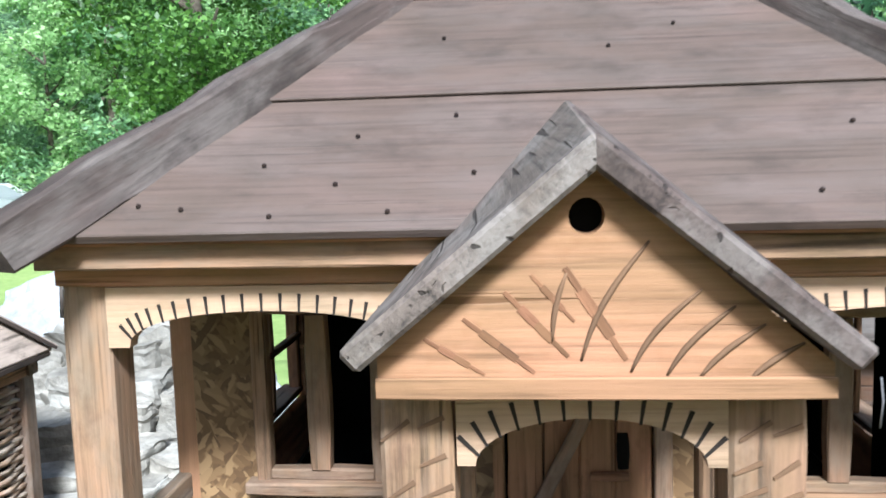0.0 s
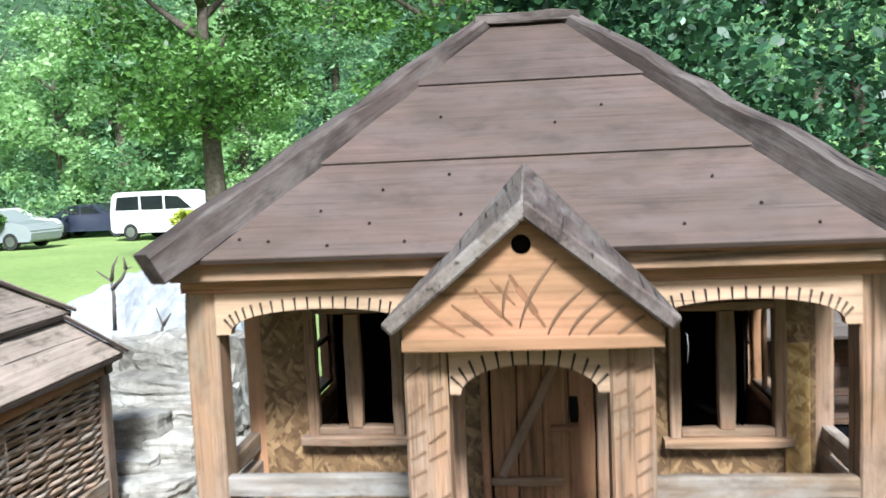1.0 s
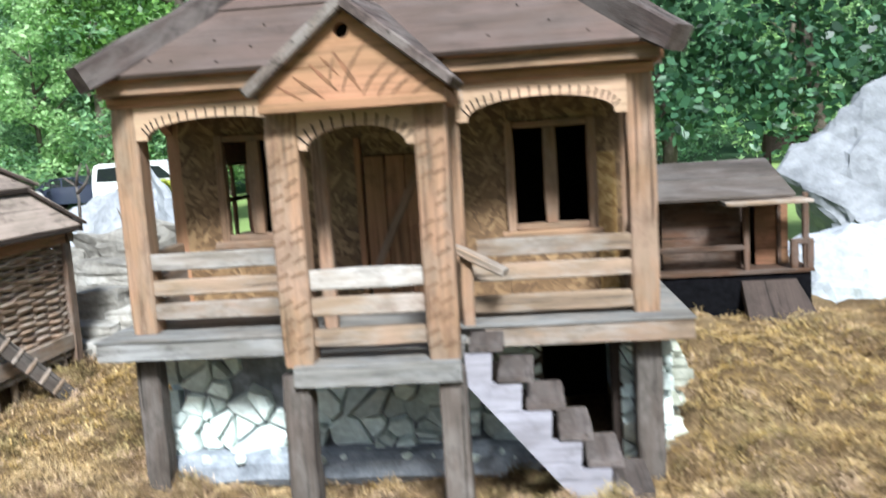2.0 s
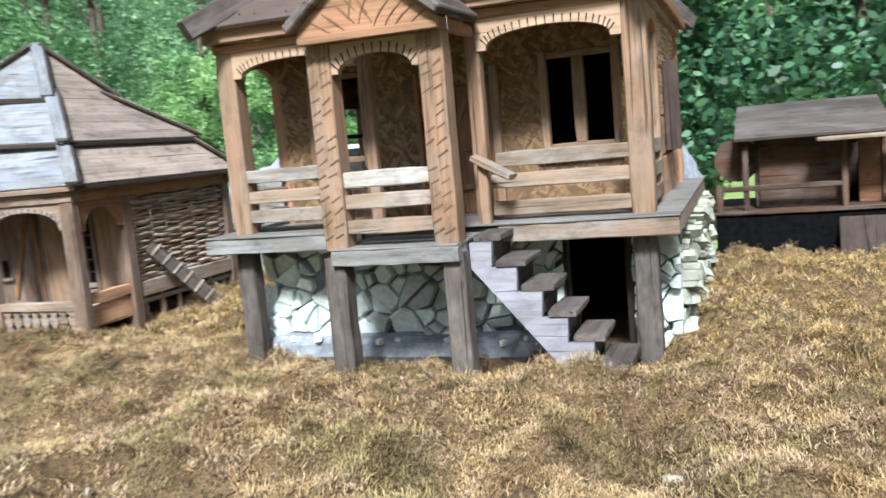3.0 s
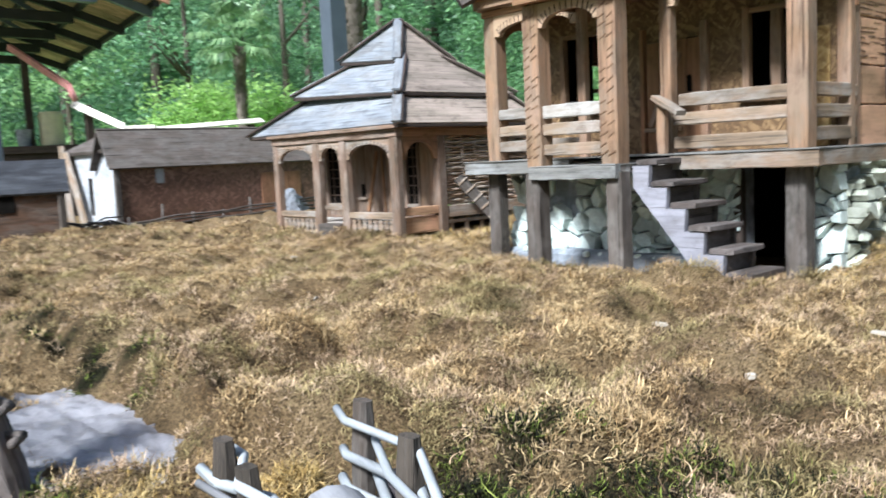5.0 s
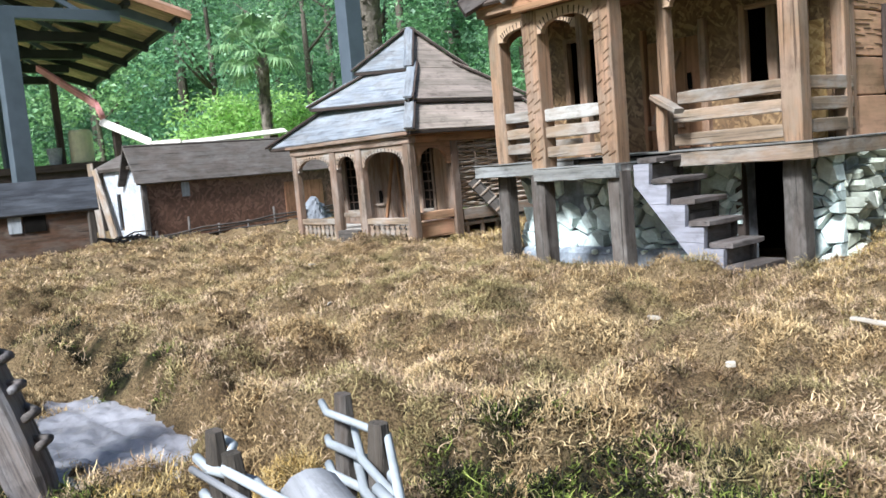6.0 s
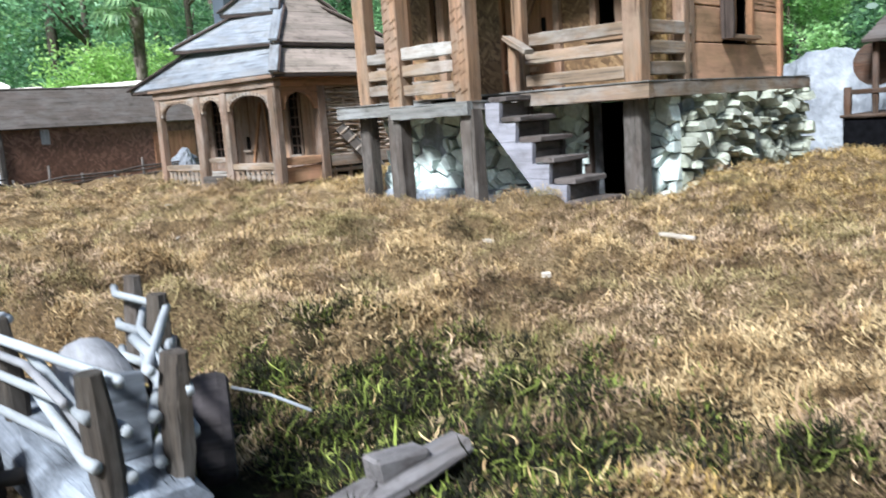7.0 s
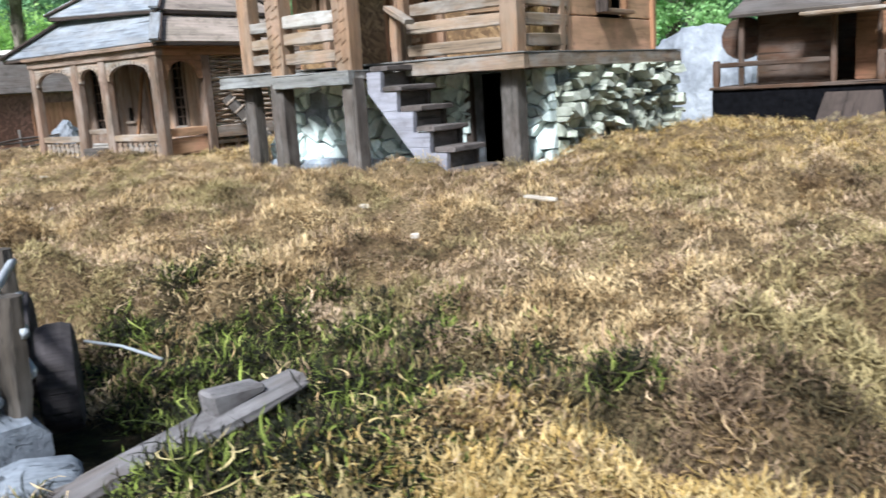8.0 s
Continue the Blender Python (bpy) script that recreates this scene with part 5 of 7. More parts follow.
def dark_cabin():
    """A small cabin on a black base, with a ramp and a lean-to roof over its porch."""
    house = thing("dark_cabin", (0.82, 1.42, 0), "small dark brown model cabin on a black felt base", "model house")
    board("base", (0.532, 1.42, 0.035), (1.088, 1.42, 0.035), 0.44, 0.20, BLACK_FELT, house, worn=0.002)
    z0 = 0.135
    board("floor", (0.525, 1.42, z0 + 0.004), (1.095, 1.42, z0 + 0.004), 0.46, 0.012, CABIN_WOOD, house)
    z0 += 0.010
    board("front_wall", (0.665, 1.27, 0.26), (0.90, 1.27, 0.26), 0.014, 0.23, CABIN_WOOD, house)
    board("porch_wall", (0.952, 1.30, 0.26), (1.05, 1.30, 0.26), 0.014, 0.23, BROWN_WOOD, house)
    board("back_wall", (0.665, 1.60, 0.26), (1.05, 1.60, 0.26), 0.014, 0.23, CABIN_WOOD, house)
    for x in (0.66, 1.02):
        board("end_wall", (x, 1.28, 0.26), (x, 1.59, 0.26), 0.014, 0.23, CABIN_WOOD, house)
    for x, y in ((0.625, 1.21), (0.905, 1.215), (1.075, 1.21)):
        post("porch_post", x, y, z0, 0.37, 0.018, CABIN_WOOD, house)
    for z in (0.215,):
        board("rail", (0.535, 1.205, z), (0.895, 1.205, z), 0.018, 0.016, CABIN_WOOD, house)
        board("rail", (1.03, 1.205, z + 0.01), (1.095, 1.205, z + 0.01), 0.020, 0.016, CABIN_WOOD, house)
    for x in (0.545, 1.04, 1.085):
        post("rail_post", x, 1.205, z0, 0.23, 0.022, CABIN_WOOD, house)
    for zf, zr, yf, yr in ((0.372, 0.470, 1.165, 1.43),):
        slab("roof_board", [(0.595, yf, zf), (1.036, yf, zf), (1.030, 1.30, 0.5 * (zf + zr)), (0.600, 1.30, 0.5 * (zf + zr))], 0.012, TAR_ROOF, house, grain=(1, 0, 0))
        slab("roof_board", [(0.600, 1.292, 0.5 * (zf + zr)), (1.030, 1.292, 0.5 * (zf + zr)), (1.024, yr, zr), (0.606, yr, zr)], 0.010, TAR_ROOF, house, grain=(1, 0, 0))
        slab("roof_board", [(1.030, 1.70, zf), (0.60, 1.70, zf), (0.606, yr, zr), (1.024, yr, zr)], 0.012, TAR_ROOF, house, grain=(1, 0, 0))
    board("lean_to_roof", (0.825, 1.165, 0.352), (1.068, 1.165, 0.352), 0.11, 0.012, RAIL_WOOD, house)
    ramp = slab("ramp", [(0.875, 1.06, 0.0), (1.085, 1.06, -0.01), (1.045, 1.20, 0.115), (0.885, 1.20, 0.115)], 0.03, DARK_WOOD, house, grain=(0, 1, 0))
    log = tube([(0.60, 1.30, 0.30), (0.60, 1.335, 0.30)], 0.07, 14)
    part("round_log", log, CABIN_WOOD, house, "round log end on the cabin wall")
    return house


dark_cabin()

# ---- rocks behind the houses ----
boulder("boulder", (-1.62, 2.45, -0.40), (1.0, 0.55, 0.90), 3, ROCK_WHITE, "large white limestone boulder behind the houses", 0.22, 6, group="rocks behind the houses")
boulder("boulder", (2.86, 2.80, -0.12), (1.50, 0.60, 1.02), 7, ROCK_WHITE, "huge pale limestone boulder behind the dark cabin", 0.20, 6, group="rocks behind the houses", cuts=3)
boulder("boulder", (1.62, 2.25, -0.30), (0.55, 0.30, 0.42), 13, ROCK_WHITE, "low pale limestone boulder beside the dark cabin", 0.25, 5, group="rocks behind the houses", cuts=3)
boulder("boulder", (0.20, 2.10, -0.02), (0.27, 0.24, 0.50), 11, ROCK_BLUE, "rounded blue-grey boulder behind the stilt house", 0.15, 5, group="rocks behind the houses", cuts=2)
boulder("boulder", (-3.49, 1.30, -0.02), (0.12, 0.12, 0.19), 17, ROCK_BLUE, "grey limestone boulder behind the wicker house", 0.3, 5, group="rocks behind the houses", cuts=5)


def ledge(at, size, seed, turn):
    """A broken slab of layered rock: a worn block with chipped corners and bedding lines."""
    rng = random.Random(seed)
    bm = bmesh.new()
    bmesh.ops.create_cube(bm, size=1)
    bmesh.ops.subdivide_edges(bm, edges=bm.edges[:], cuts=9, use_grid_fill=True)
    lean = (rng.uniform(-0.12, 0.12), rng.uniform(-0.12, 0.12))
    for v in bm.verts:
        p = v.co.copy()
        q = Vector((p.x * size[0], p.y * size[1], p.z * size[2])) * 14 + Vector((seed * 3.7, seed * 1.3, seed))
        corner = max(0.0, abs(p.x) + abs(p.y) - 0.78) * 0.55
        p.x *= 1 - corner + 0.30 * noise.noise(q * 0.35) + 0.10 * noise.noise(Vector((q.x, q.y, q.z * 4)))
        p.y *= 1 - corner + 0.30 * noise.noise(q * 0.35 + Vector((9, 0, 0))) + 0.10 * noise.noise(Vector((q.x, q.y, q.z * 4)))
        p.z = p.z * (1 - corner * 0.5 + 0.25 * noise.noise(q * 0.5)) + lean[0] * p.x + lean[1] * p.y + 0.10 * noise.noise(q * 1.6)
        v.co = Vector((p.x * size[0], p.y * size[1], p.z * size[2]))
    label = "layered grey-white rock slab in the rockery"
    ob = part("layered_rock", bm, LEDGE_ROCK, None, label, Matrix.Translation(at) @ Matrix.Rotation(radians(turn), 4, "Z"))
    return tagged(ob, label, "rock", "rockery ledges")


for n, (x, y, z, sx, sy, sz, t) in enumerate((
        (-1.10, 1.44, 0.27, 0.21, 0.16, 0.118, 0), (-1.11, 1.38, 0.21, 0.27, 0.21, 0.106, 0), (-1.10, 1.33, 0.14, 0.26, 0.20, 0.114, 0), (-1.16, 1.22, 0.13, 0.22, 0.17, 0.123, 15), (-1.00, 1.20, 0.09, 0.17, 0.14, 0.082, -8),
        (-1.12, 1.12, 0.07, 0.18, 0.14, 0.055, 5), (-1.03, 1.07, 0.03, 0.29, 0.22, 0.062, 0), (-1.12, 1.01, 0.02, 0.17, 0.14, 0.061, 10), (-0.97, 1.13, 0.04, 0.17, 0.14, 0.051, 0), (-1.00, 1.50, 0.26, 0.13, 0.14, 0.144, 10),
        (-0.97, 1.39, 0.13, 0.15, 0.14, 0.162, 0), (-0.90, 1.24, 0.04, 0.16, 0.14, 0.110, 0), (-1.35, 1.46, 0.21, 0.15, 0.14, 0.144, 20), (-1.25, 1.25, 0.03, 0.16, 0.14, 0.089, 0), (-0.83, 1.09, -0.02, 0.19, 0.15, 0.083, 0),
        (-1.27, 1.15, 0.03, 0.16, 0.14, 0.129, 0), (-1.15, 1.31, 0.05, 0.25, 0.20, 0.091, 0), (-1.12, 1.58, 0.15, 0.46, 0.36, 0.372, 0), (-1.28, 1.55, 0.06, 0.37, 0.29, 0.298, 0))):
    ledge((x, y, z), (sx, sy, sz), 20 + n, t)


# ---- trees, hedge and far woods ----
def leaf_cloud(name, clumps, per, leaf, material, seed, spread_by=0.35, sides=4):
    """Many small leaves gathered in clumps. clumps: rows of x, y, z, radius."""
    rng = np.random.default_rng(seed)
    clumps = np.array(clumps, float)
    share = clumps[:, 3] ** 2
    pick = rng.choice(len(clumps), size=per, p=share / share.sum())
    way = rng.normal(size=(per, 3))
    way /= np.linalg.norm(way, axis=1)[:, None]
    far = rng.uniform(0.35, 1.0, per) ** 0.6 * (1 + spread_by * rng.normal(size=per) * 0.5)
    at = clumps[pick, :3] + way * (clumps[pick, 3] * far)[:, None] * np.array([1, 1, 0.75])
    a = rng.normal(size=(per, 3)) * np.array([1, 1, 0.55])
    a /= np.linalg.norm(a, axis=1)[:, None]
    b = np.cross(a, way + 0.6 * rng.normal(size=(per, 3)))
    b /= np.linalg.norm(b, axis=1)[:, None]
    s = leaf * rng.uniform(0.6, 1.3, per)[:, None]
    if sides == 6:
        corners = [at - a * s, at - a * s * 0.45 + b * s * 0.55, at + a * s * 0.35 + b * s * 0.5, at + a * s, at + a * s * 0.35 - b * s * 0.5, at - a * s * 0.45 - b * s * 0.55]
    elif sides == 4:
        corners = [at - a * s, at + b * s * 0.55, at + a * s, at - b * s * 0.55]
    else:
        corners = [at - a * s, at + b * s * 0.8, at + a * s]
    co = np.stack(corners, 1).reshape(-1, 3)
    me = bpy.data.meshes.new(name)
    me.vertices.add(len(co))
    me.vertices.foreach_set("co", co.astype(np.float32).ravel())
    me.loops.add(len(co))
    me.loops.foreach_set("vertex_index", np.arange(len(co), dtype=np.int32))
    me.polygons.add(per)
    me.polygons.foreach_set("loop_start", np.arange(0, len(co), sides, dtype=np.int32))
    me.materials.append(material)
    me.update(calc_edges=True)
    return me


def crown_clumps(seed, height, low, radius, count, cone=False):
    rng = random.Random(seed)
    rows = []
    for _ in range(count):
        f = rng.random()
        z = low + (height - low) * f
        if cone:
            r = radius * (1.02 - f) * rng.uniform(0.35, 1.0)
            size = radius * (0.10 + 0.22 * (1 - f))
        else:
            r = radius * math.sin(math.pi * (0.12 + 0.83 * f)) ** 0.7 * rng.uniform(0.35, 1.0)
            size = radius * rng.uniform(0.16, 0.34)
        a = rng.uniform(0, 2 * math.pi)
        rows.append((r * math.cos(a), r * math.sin(a), z, size))
    return rows


def trunk_mesh(height, radius, seed, limbs=6, low=0.4, reach=1.0):
    """A tapered trunk with limbs."""
    rng = random.Random(seed)
    bm = tube([(0.10 * radius * math.sin(k), 0.1 * radius * math.cos(k * 1.3), height * k / 8 - 0.3) for k in range(9)], [radius * (1.25 if k == 0 else 1 - 0.10 * k) for k in range(9)], 9)
    for _ in range(limbs):
        z = height * rng.uniform(low, 0.85)
        a = rng.uniform(0, 2 * math.pi)
        d = Vector((math.cos(a), math.sin(a), rng.uniform(0.4, 0.9))).normalized()
        p = Vector((0, 0, z))
        pts = [p + d * reach * f + Vector((0, 0, 0.15 * reach * f * f)) for f in (0, 0.35, 0.7, 1.0)]
        other = tube(pts, [radius * 0.4, radius * 0.3, radius * 0.2, radius * 0.08], 6)
        me = bpy.data.meshes.new("limb")
        other.to_mesh(me)
        other.free()
        bm.from_mesh(me)
        bpy.data.meshes.remove(me)
    return mesh_of(bm, "trunk", True)


def tree_kind(seed, height, low, radius, count, leaves, leaf, material, trunk_r, cone=False, bark=None, sides=4):
    crown = leaf_cloud("crown", crown_clumps(seed, height, low, radius, count, cone), leaves, leaf, material, seed, 0.35, sides)
    trunk = trunk_mesh(height * 0.85, trunk_r, seed, reach=radius * 0.6)
    trunk.materials.append(bark or BARK)
    return trunk, crown


def plant_tree(name, kind, at, label, scale=1.0, turn=0.0, group="", category="tree"):
    root = new(name)
    root.matrix_basis = Matrix.Translation(at) @ Matrix.Rotation(turn, 4, "Z") @ Matrix.Scale(scale, 4)
    for piece, me in zip(("trunk", "crown"), kind):
        ob = new(piece, me)
        ob.parent = root
    return tagged(root, label, category, group)


FAR_A = tree_kind(1, 19, 2.0, 4.6, 90, 9000, 0.17, LEAF_FAR, 0.28, sides=3)
FAR_B = tree_kind(2, 16, 1.0, 4.2, 80, 8500, 0.16, LEAF_LIGHT, 0.22, sides=3)
FAR_C = tree_kind(3, 24, 1.5, 4.2, 110, 9500, 0.15, LEAF_PINE, 0.3, True, sides=3)
FAR_D = tree_kind(4, 18, 0.6, 5.0, 90, 9000, 0.17, LEAF_WOOD, 0.3, sides=3)
rng = random.Random(21)
for ring, (r0, step, grow) in enumerate(((44, 5.6, 1.0), (54, 6.6, 1.2), (70, 9.0, 1.5))):
    az = -100.0
    while az < 62:
        r = r0 + rng.uniform(-3.5, 3.5)
        x, y = r * math.sin(radians(az)), r * math.cos(radians(az))
        kind = rng.choice((FAR_A, FAR_C, FAR_D, FAR_B) if ring == 0 else (FAR_A, FAR_C, FAR_C, FAR_D))
        z = float(lawn_height(np.array(x), np.array(y))) - 0.3
        label = {id(FAR_A): "tall broadleaf tree at the edge of the woods", id(FAR_B): "light green young tree at the edge of the woods", id(FAR_C): "dark conifer on the wooded slope", id(FAR_D): "deep green leafy tree in the woods"}[id(kind)]
        plant_tree("forest_tree", kind, (x, y, z), label, grow * rng.uniform(0.85, 1.2), rng.uniform(0, 6.28), "trees of the far woods")
        az += math.degrees(step / r) * rng.uniform(0.8, 1.2)
# single trees on the lawn
MAPLE = tree_kind(31, 10.5, 3.6, 3.1, 60, 16000, 0.095, LEAF_TREE, 0.34, bark=BARK)
plant_tree("lawn_tree", MAPLE, (-8.1, 20.2, LAWN), "leafy green maple with a thick dark trunk on the lawn", 1.0, 0.6, "trees on the lawn")
plant_tree("lawn_tree", MAPLE, (-2.6, 25.5, LAWN), "leafy green maple with a thick dark trunk on the lawn", 1.05, 2.6, "trees on the lawn")
YOUNG = tree_kind(32, 6.5, 0.9, 2.2, 56, 14000, 0.085, LEAF_LIGHT, 0.12)
plant_tree("lawn_tree", YOUNG, (-21.6, 36.5, LAWN), "light green young tree beside the parked cars", 1.5, 0.3, "trees on the lawn")
plant_tree("lawn_tree", YOUNG, (-18.5, 38.5, LAWN), "light green young tree beside the parked cars", 1.5, 1.9, "trees on the lawn")
plant_tree("lawn_tree", YOUNG, (-14.0, 40.0, LAWN), "light green young tree beside the parked cars", 1.4, 3.9, "trees on the lawn")
plant_tree("lawn_tree", YOUNG, (-26.5, 36.0, LAWN), "light green young tree beside the parked cars", 1.1, 1.3, "trees on the lawn")
BUSH = (trunk_mesh(0.8, 0.06, 41, 4, 0.2, 0.5), leaf_cloud("crown", crown_clumps(41, 2.4, 0.3, 1.6, 60), 16000, 0.045, LEAF_WILLOW, 41, 0.35, 3))
BUSH[0].materials.append(BARK)
plant_tree("bush", BUSH, (-13.9, 6.55, LAWN), "bright yellow-green willow bush on the lawn", 1.28, 0.0, "bushes on the lawn", "bush")
plant_tree("bush", BUSH, (-13.4, 7.25, LAWN), "bright yellow-green willow bush on the lawn", 1.10, 2.0, "bushes on the lawn", "bush")
SHRUB = (trunk_mesh(0.5, 0.04, 42, 3, 0.2, 0.3), leaf_cloud("crown", crown_clumps(42, 1.2, 0.1, 0.7, 20), 1800, 0.09, LEAF_TREE, 42))
SHRUB[0].materials.append(BARK)
GOLD = (SHRUB[0], leaf_cloud("crown", crown_clumps(43, 1.0, 0.2, 0.55, 16), 1600, 0.07, LEAF_GOLD, 43))
for x, y, kind, label in ((-13.3, 30.6, GOLD, "round yellow-leaved shrub on the lawn"), (-19.8, 26.5, GOLD, "round yellow-leaved shrub on the lawn"), (-19.9, 28.4, SHRUB, "green shrub before the parked cars")):
    plant_tree("shrub", kind, (x, y, LAWN), label, 1.2, x, "shrubs on the lawn", "shrub")
# a hedge of large leaves behind the rocks
rows = []
rng = random.Random(77)
for _ in range(230):
    x = rng.uniform(-0.9, 8.0)
    low = 0.1 if x < 1.6 else 1.0
    rows.append((x, 7.6 + rng.uniform(-0.6, 0.9) + 0.12 * x, LAWN + rng.uniform(low + 0.9, 6.2), rng.uniform(0.35, 0.62)))
hedge = thing("leafy_hedge", (3.5, 8.0, LAWN), "tall dense hedge of deep green large leaves", "hedge")
link_part("crown", leaf_cloud("crown", rows, 40000, 0.058, LEAF_DEEP, 9, 0.35, 6), None, hedge)
for x in (0.2, 1.8, 3.4, 5.2, 7.0):
    rod("trunk", [(x, 8.3, LAWN - 0.1), (x + 0.1, 8.2, LAWN + 1.6), (x - 0.1, 8.3, LAWN + 3.4)], [0.10, 0.08, 0.05], BARK, hedge)


# ---- a dark garden bench and posts under the hedge ----
bench = thing("garden_bench", (3.2, 8.6, LAWN), "dark brown garden bench standing under the hedge", "bench")
board("backrest", (2.95, 8.45, 0.36), (4.4, 8.6, 0.36), 0.05, 0.20, DARK_WOOD, bench)
board("seat", (2.95, 8.15, 0.02), (4.4, 8.30, 0.02), 0.40, 0.05, DARK_WOOD, bench)
for x, y in ((3.0, 8.45), (4.35, 8.58), (3.0, 8.0), (4.35, 8.12)):
    post("leg", x, y, LAWN - 0.05, 0.46 if y > 8.3 else 0.0, 0.07, DARK_WOOD, bench)


# ---- parked cars ----
def car_paint(name, base):
    return plain(name, base, 0.04, 0.25, 0.0, 3.0, 0.0, 0.6)


GLASS_DARK = plain("tinted_car_glass", (0.015, 0.018, 0.02), 0.2, 0.08, 0.0, 3, 0.0, 0.7)
RUBBER = plain("tyre_rubber", (0.02, 0.02, 0.02), 0.2, 0.8)
CHROME = plain("alloy_rim", (0.5, 0.5, 0.52), 0.1, 0.3, 0.9)
RED_LAMP = plain("red_tail_lamp", (0.5, 0.02, 0.02), 0.1, 0.3)


def parked_car(name, at, turn, profile, windows, width, paint, label, wheels=(0.9, 3.7), wheel_r=0.33):
    """A car from its side outline. Its own x axis runs from tail to nose."""
    car = thing(name, at, label, "car", "parked cars")
    m = Matrix.Translation(at) @ Matrix.Rotation(radians(turn), 4, "Z")
    bm = cutout_mesh(profile, width)
    bmesh.ops.bevel(bm, geom=[e for e in bm.edges if abs(e.verts[0].co.y - e.verts[1].co.y) > 0.1], offset=0.06, segments=2, affect="EDGES")
    part("body", bm, paint, car, "", m @ Matrix.Translation((0, -width / 2, 0)))
    for outline in windows:
        for side in (-1, 1):
            part("side_window", cutout_mesh(outline, 0.012), GLASS_DARK, car, "", m @ Matrix.Translation((0, side * (width / 2 + 0.003) - 0.006, 0)))
    for x in wheels:
        for side in (-1, 1):
            w = part("wheel", tube([(x, side * (width / 2 - 0.18), wheel_r), (x, side * (width / 2 + 0.012), wheel_r)], wheel_r, 18), RUBBER, car, "", m)
            part("rim", tube([(x, side * (width / 2 + 0.002), wheel_r), (x, side * (width / 2 + 0.02), wheel_r)], wheel_r * 0.6, 14), CHROME, w, "", m)
    for side in (-1, 1):
        part("tail_lamp", tube([(0.0, side * width * 0.42, 0.95), (-0.03, side * width * 0.42, 0.95)], 0.12, 8), RED_LAMP, car, "", m)
    return car


VAN = [(0.0, 0.35), (0.0, 1.1), (0.12, 1.80), (0.35, 1.92), (2.9, 1.93), (3.5, 1.75), (4.25, 1.12), (4.85, 0.95), (4.95, 0.55), (4.9, 0.30), (0.1, 0.30)]
SEDAN = [(0.0, 0.45), (0.05, 0.95), (0.7, 1.02), (1.2, 1.40), (2.4, 1.45), (3.1, 1.05), (4.1, 0.92), (4.35, 0.65), (4.3, 0.28), (0.1, 0.28)]
VAN_WIN = [[(0.25, 1.2), (0.36, 1.72), (1.35, 1.75), (1.35, 1.2)], [(1.45, 1.2), (1.45, 1.75), (2.45, 1.75), (2.45, 1.2)], [(2.55, 1.2), (2.55, 1.74), (3.15, 1.70), (3.75, 1.22)]]
SEDAN_WIN = [[(0.95, 1.02), (1.28, 1.33), (1.8, 1.36), (1.8, 1.02)], [(1.88, 1.02), (1.88, 1.36), (2.35, 1.36), (2.85, 1.05)]]
WHITE_PAINT, SILVER_PAINT, NAVY_PAINT = car_paint("white_car_paint", (0.62, 0.62, 0.63)), car_paint("silver_car_paint", (0.25, 0.275, 0.285)), car_paint("navy_car_paint", (0.03, 0.035, 0.06))
parked_car("van", (-16.7, 32.6, LAWN), -10, VAN, VAN_WIN, 1.9, WHITE_PAINT, "white passenger van with dark windows parked on the lawn")
parked_car("car", (-22.4, 29.5, LAWN), -5, SEDAN, SEDAN_WIN, 1.8, SILVER_PAINT, "silver saloon car parked by a shrub", (0.8, 3.45), 0.31)
parked_car("car", (-21.6, 35.5, LAWN), 0, SEDAN, SEDAN_WIN, 1.8, NAVY_PAINT, "dark navy car parked behind the van", (0.8, 3.45), 0.31)
parked_car("car", (-26.0, 37.0, LAWN), 0, SEDAN, SEDAN_WIN, 1.8, SILVER_PAINT, "pale saloon car parked under the trees", (0.8, 3.45), 0.31)
parked_car("car", (-24.5, 33.0, LAWN), 0, SEDAN, SEDAN_WIN, 1.8, WHITE_PAINT, "white saloon car parked under the trees", (0.8, 3.45), 0.31)


# ---- pavilion, steel column and tree trunks beside it ----
EAVE_BOARD = wood("brown_eave_board", (0.54, 0.34, 0.255), 0.45, (0.23, 0.16, 0.14), 0.5, 0.8, 9, 0.5)
PINK_EAVE = wood("rusty_eave_board", (0.36, 0.19, 0.115), 0.35, (0.16, 0.09, 0.06), 0.4, 0.8, 30, 0.4)
# for black purlins, and for trusses whose shadow is put into the colour
BLACK_SHADED_STEEL = plain("black_shaded_steel", (0.03, 0.03, 0.034), 0.2, 0.7, scale=8, spec=0.2)
CREAM = plain("cream_plastic", (0.62, 0.58, 0.38), 0.1, 0.5)
CREAM_SHEET = plain("cream_roof_sheet", (0.74, 0.68, 0.60), 0.12, 0.7, scale=6)
PINK_BOARD = wood("faded_red_board", (0.50, 0.22, 0.20), 0.3, (0.3, 0.2, 0.17), 0.3)


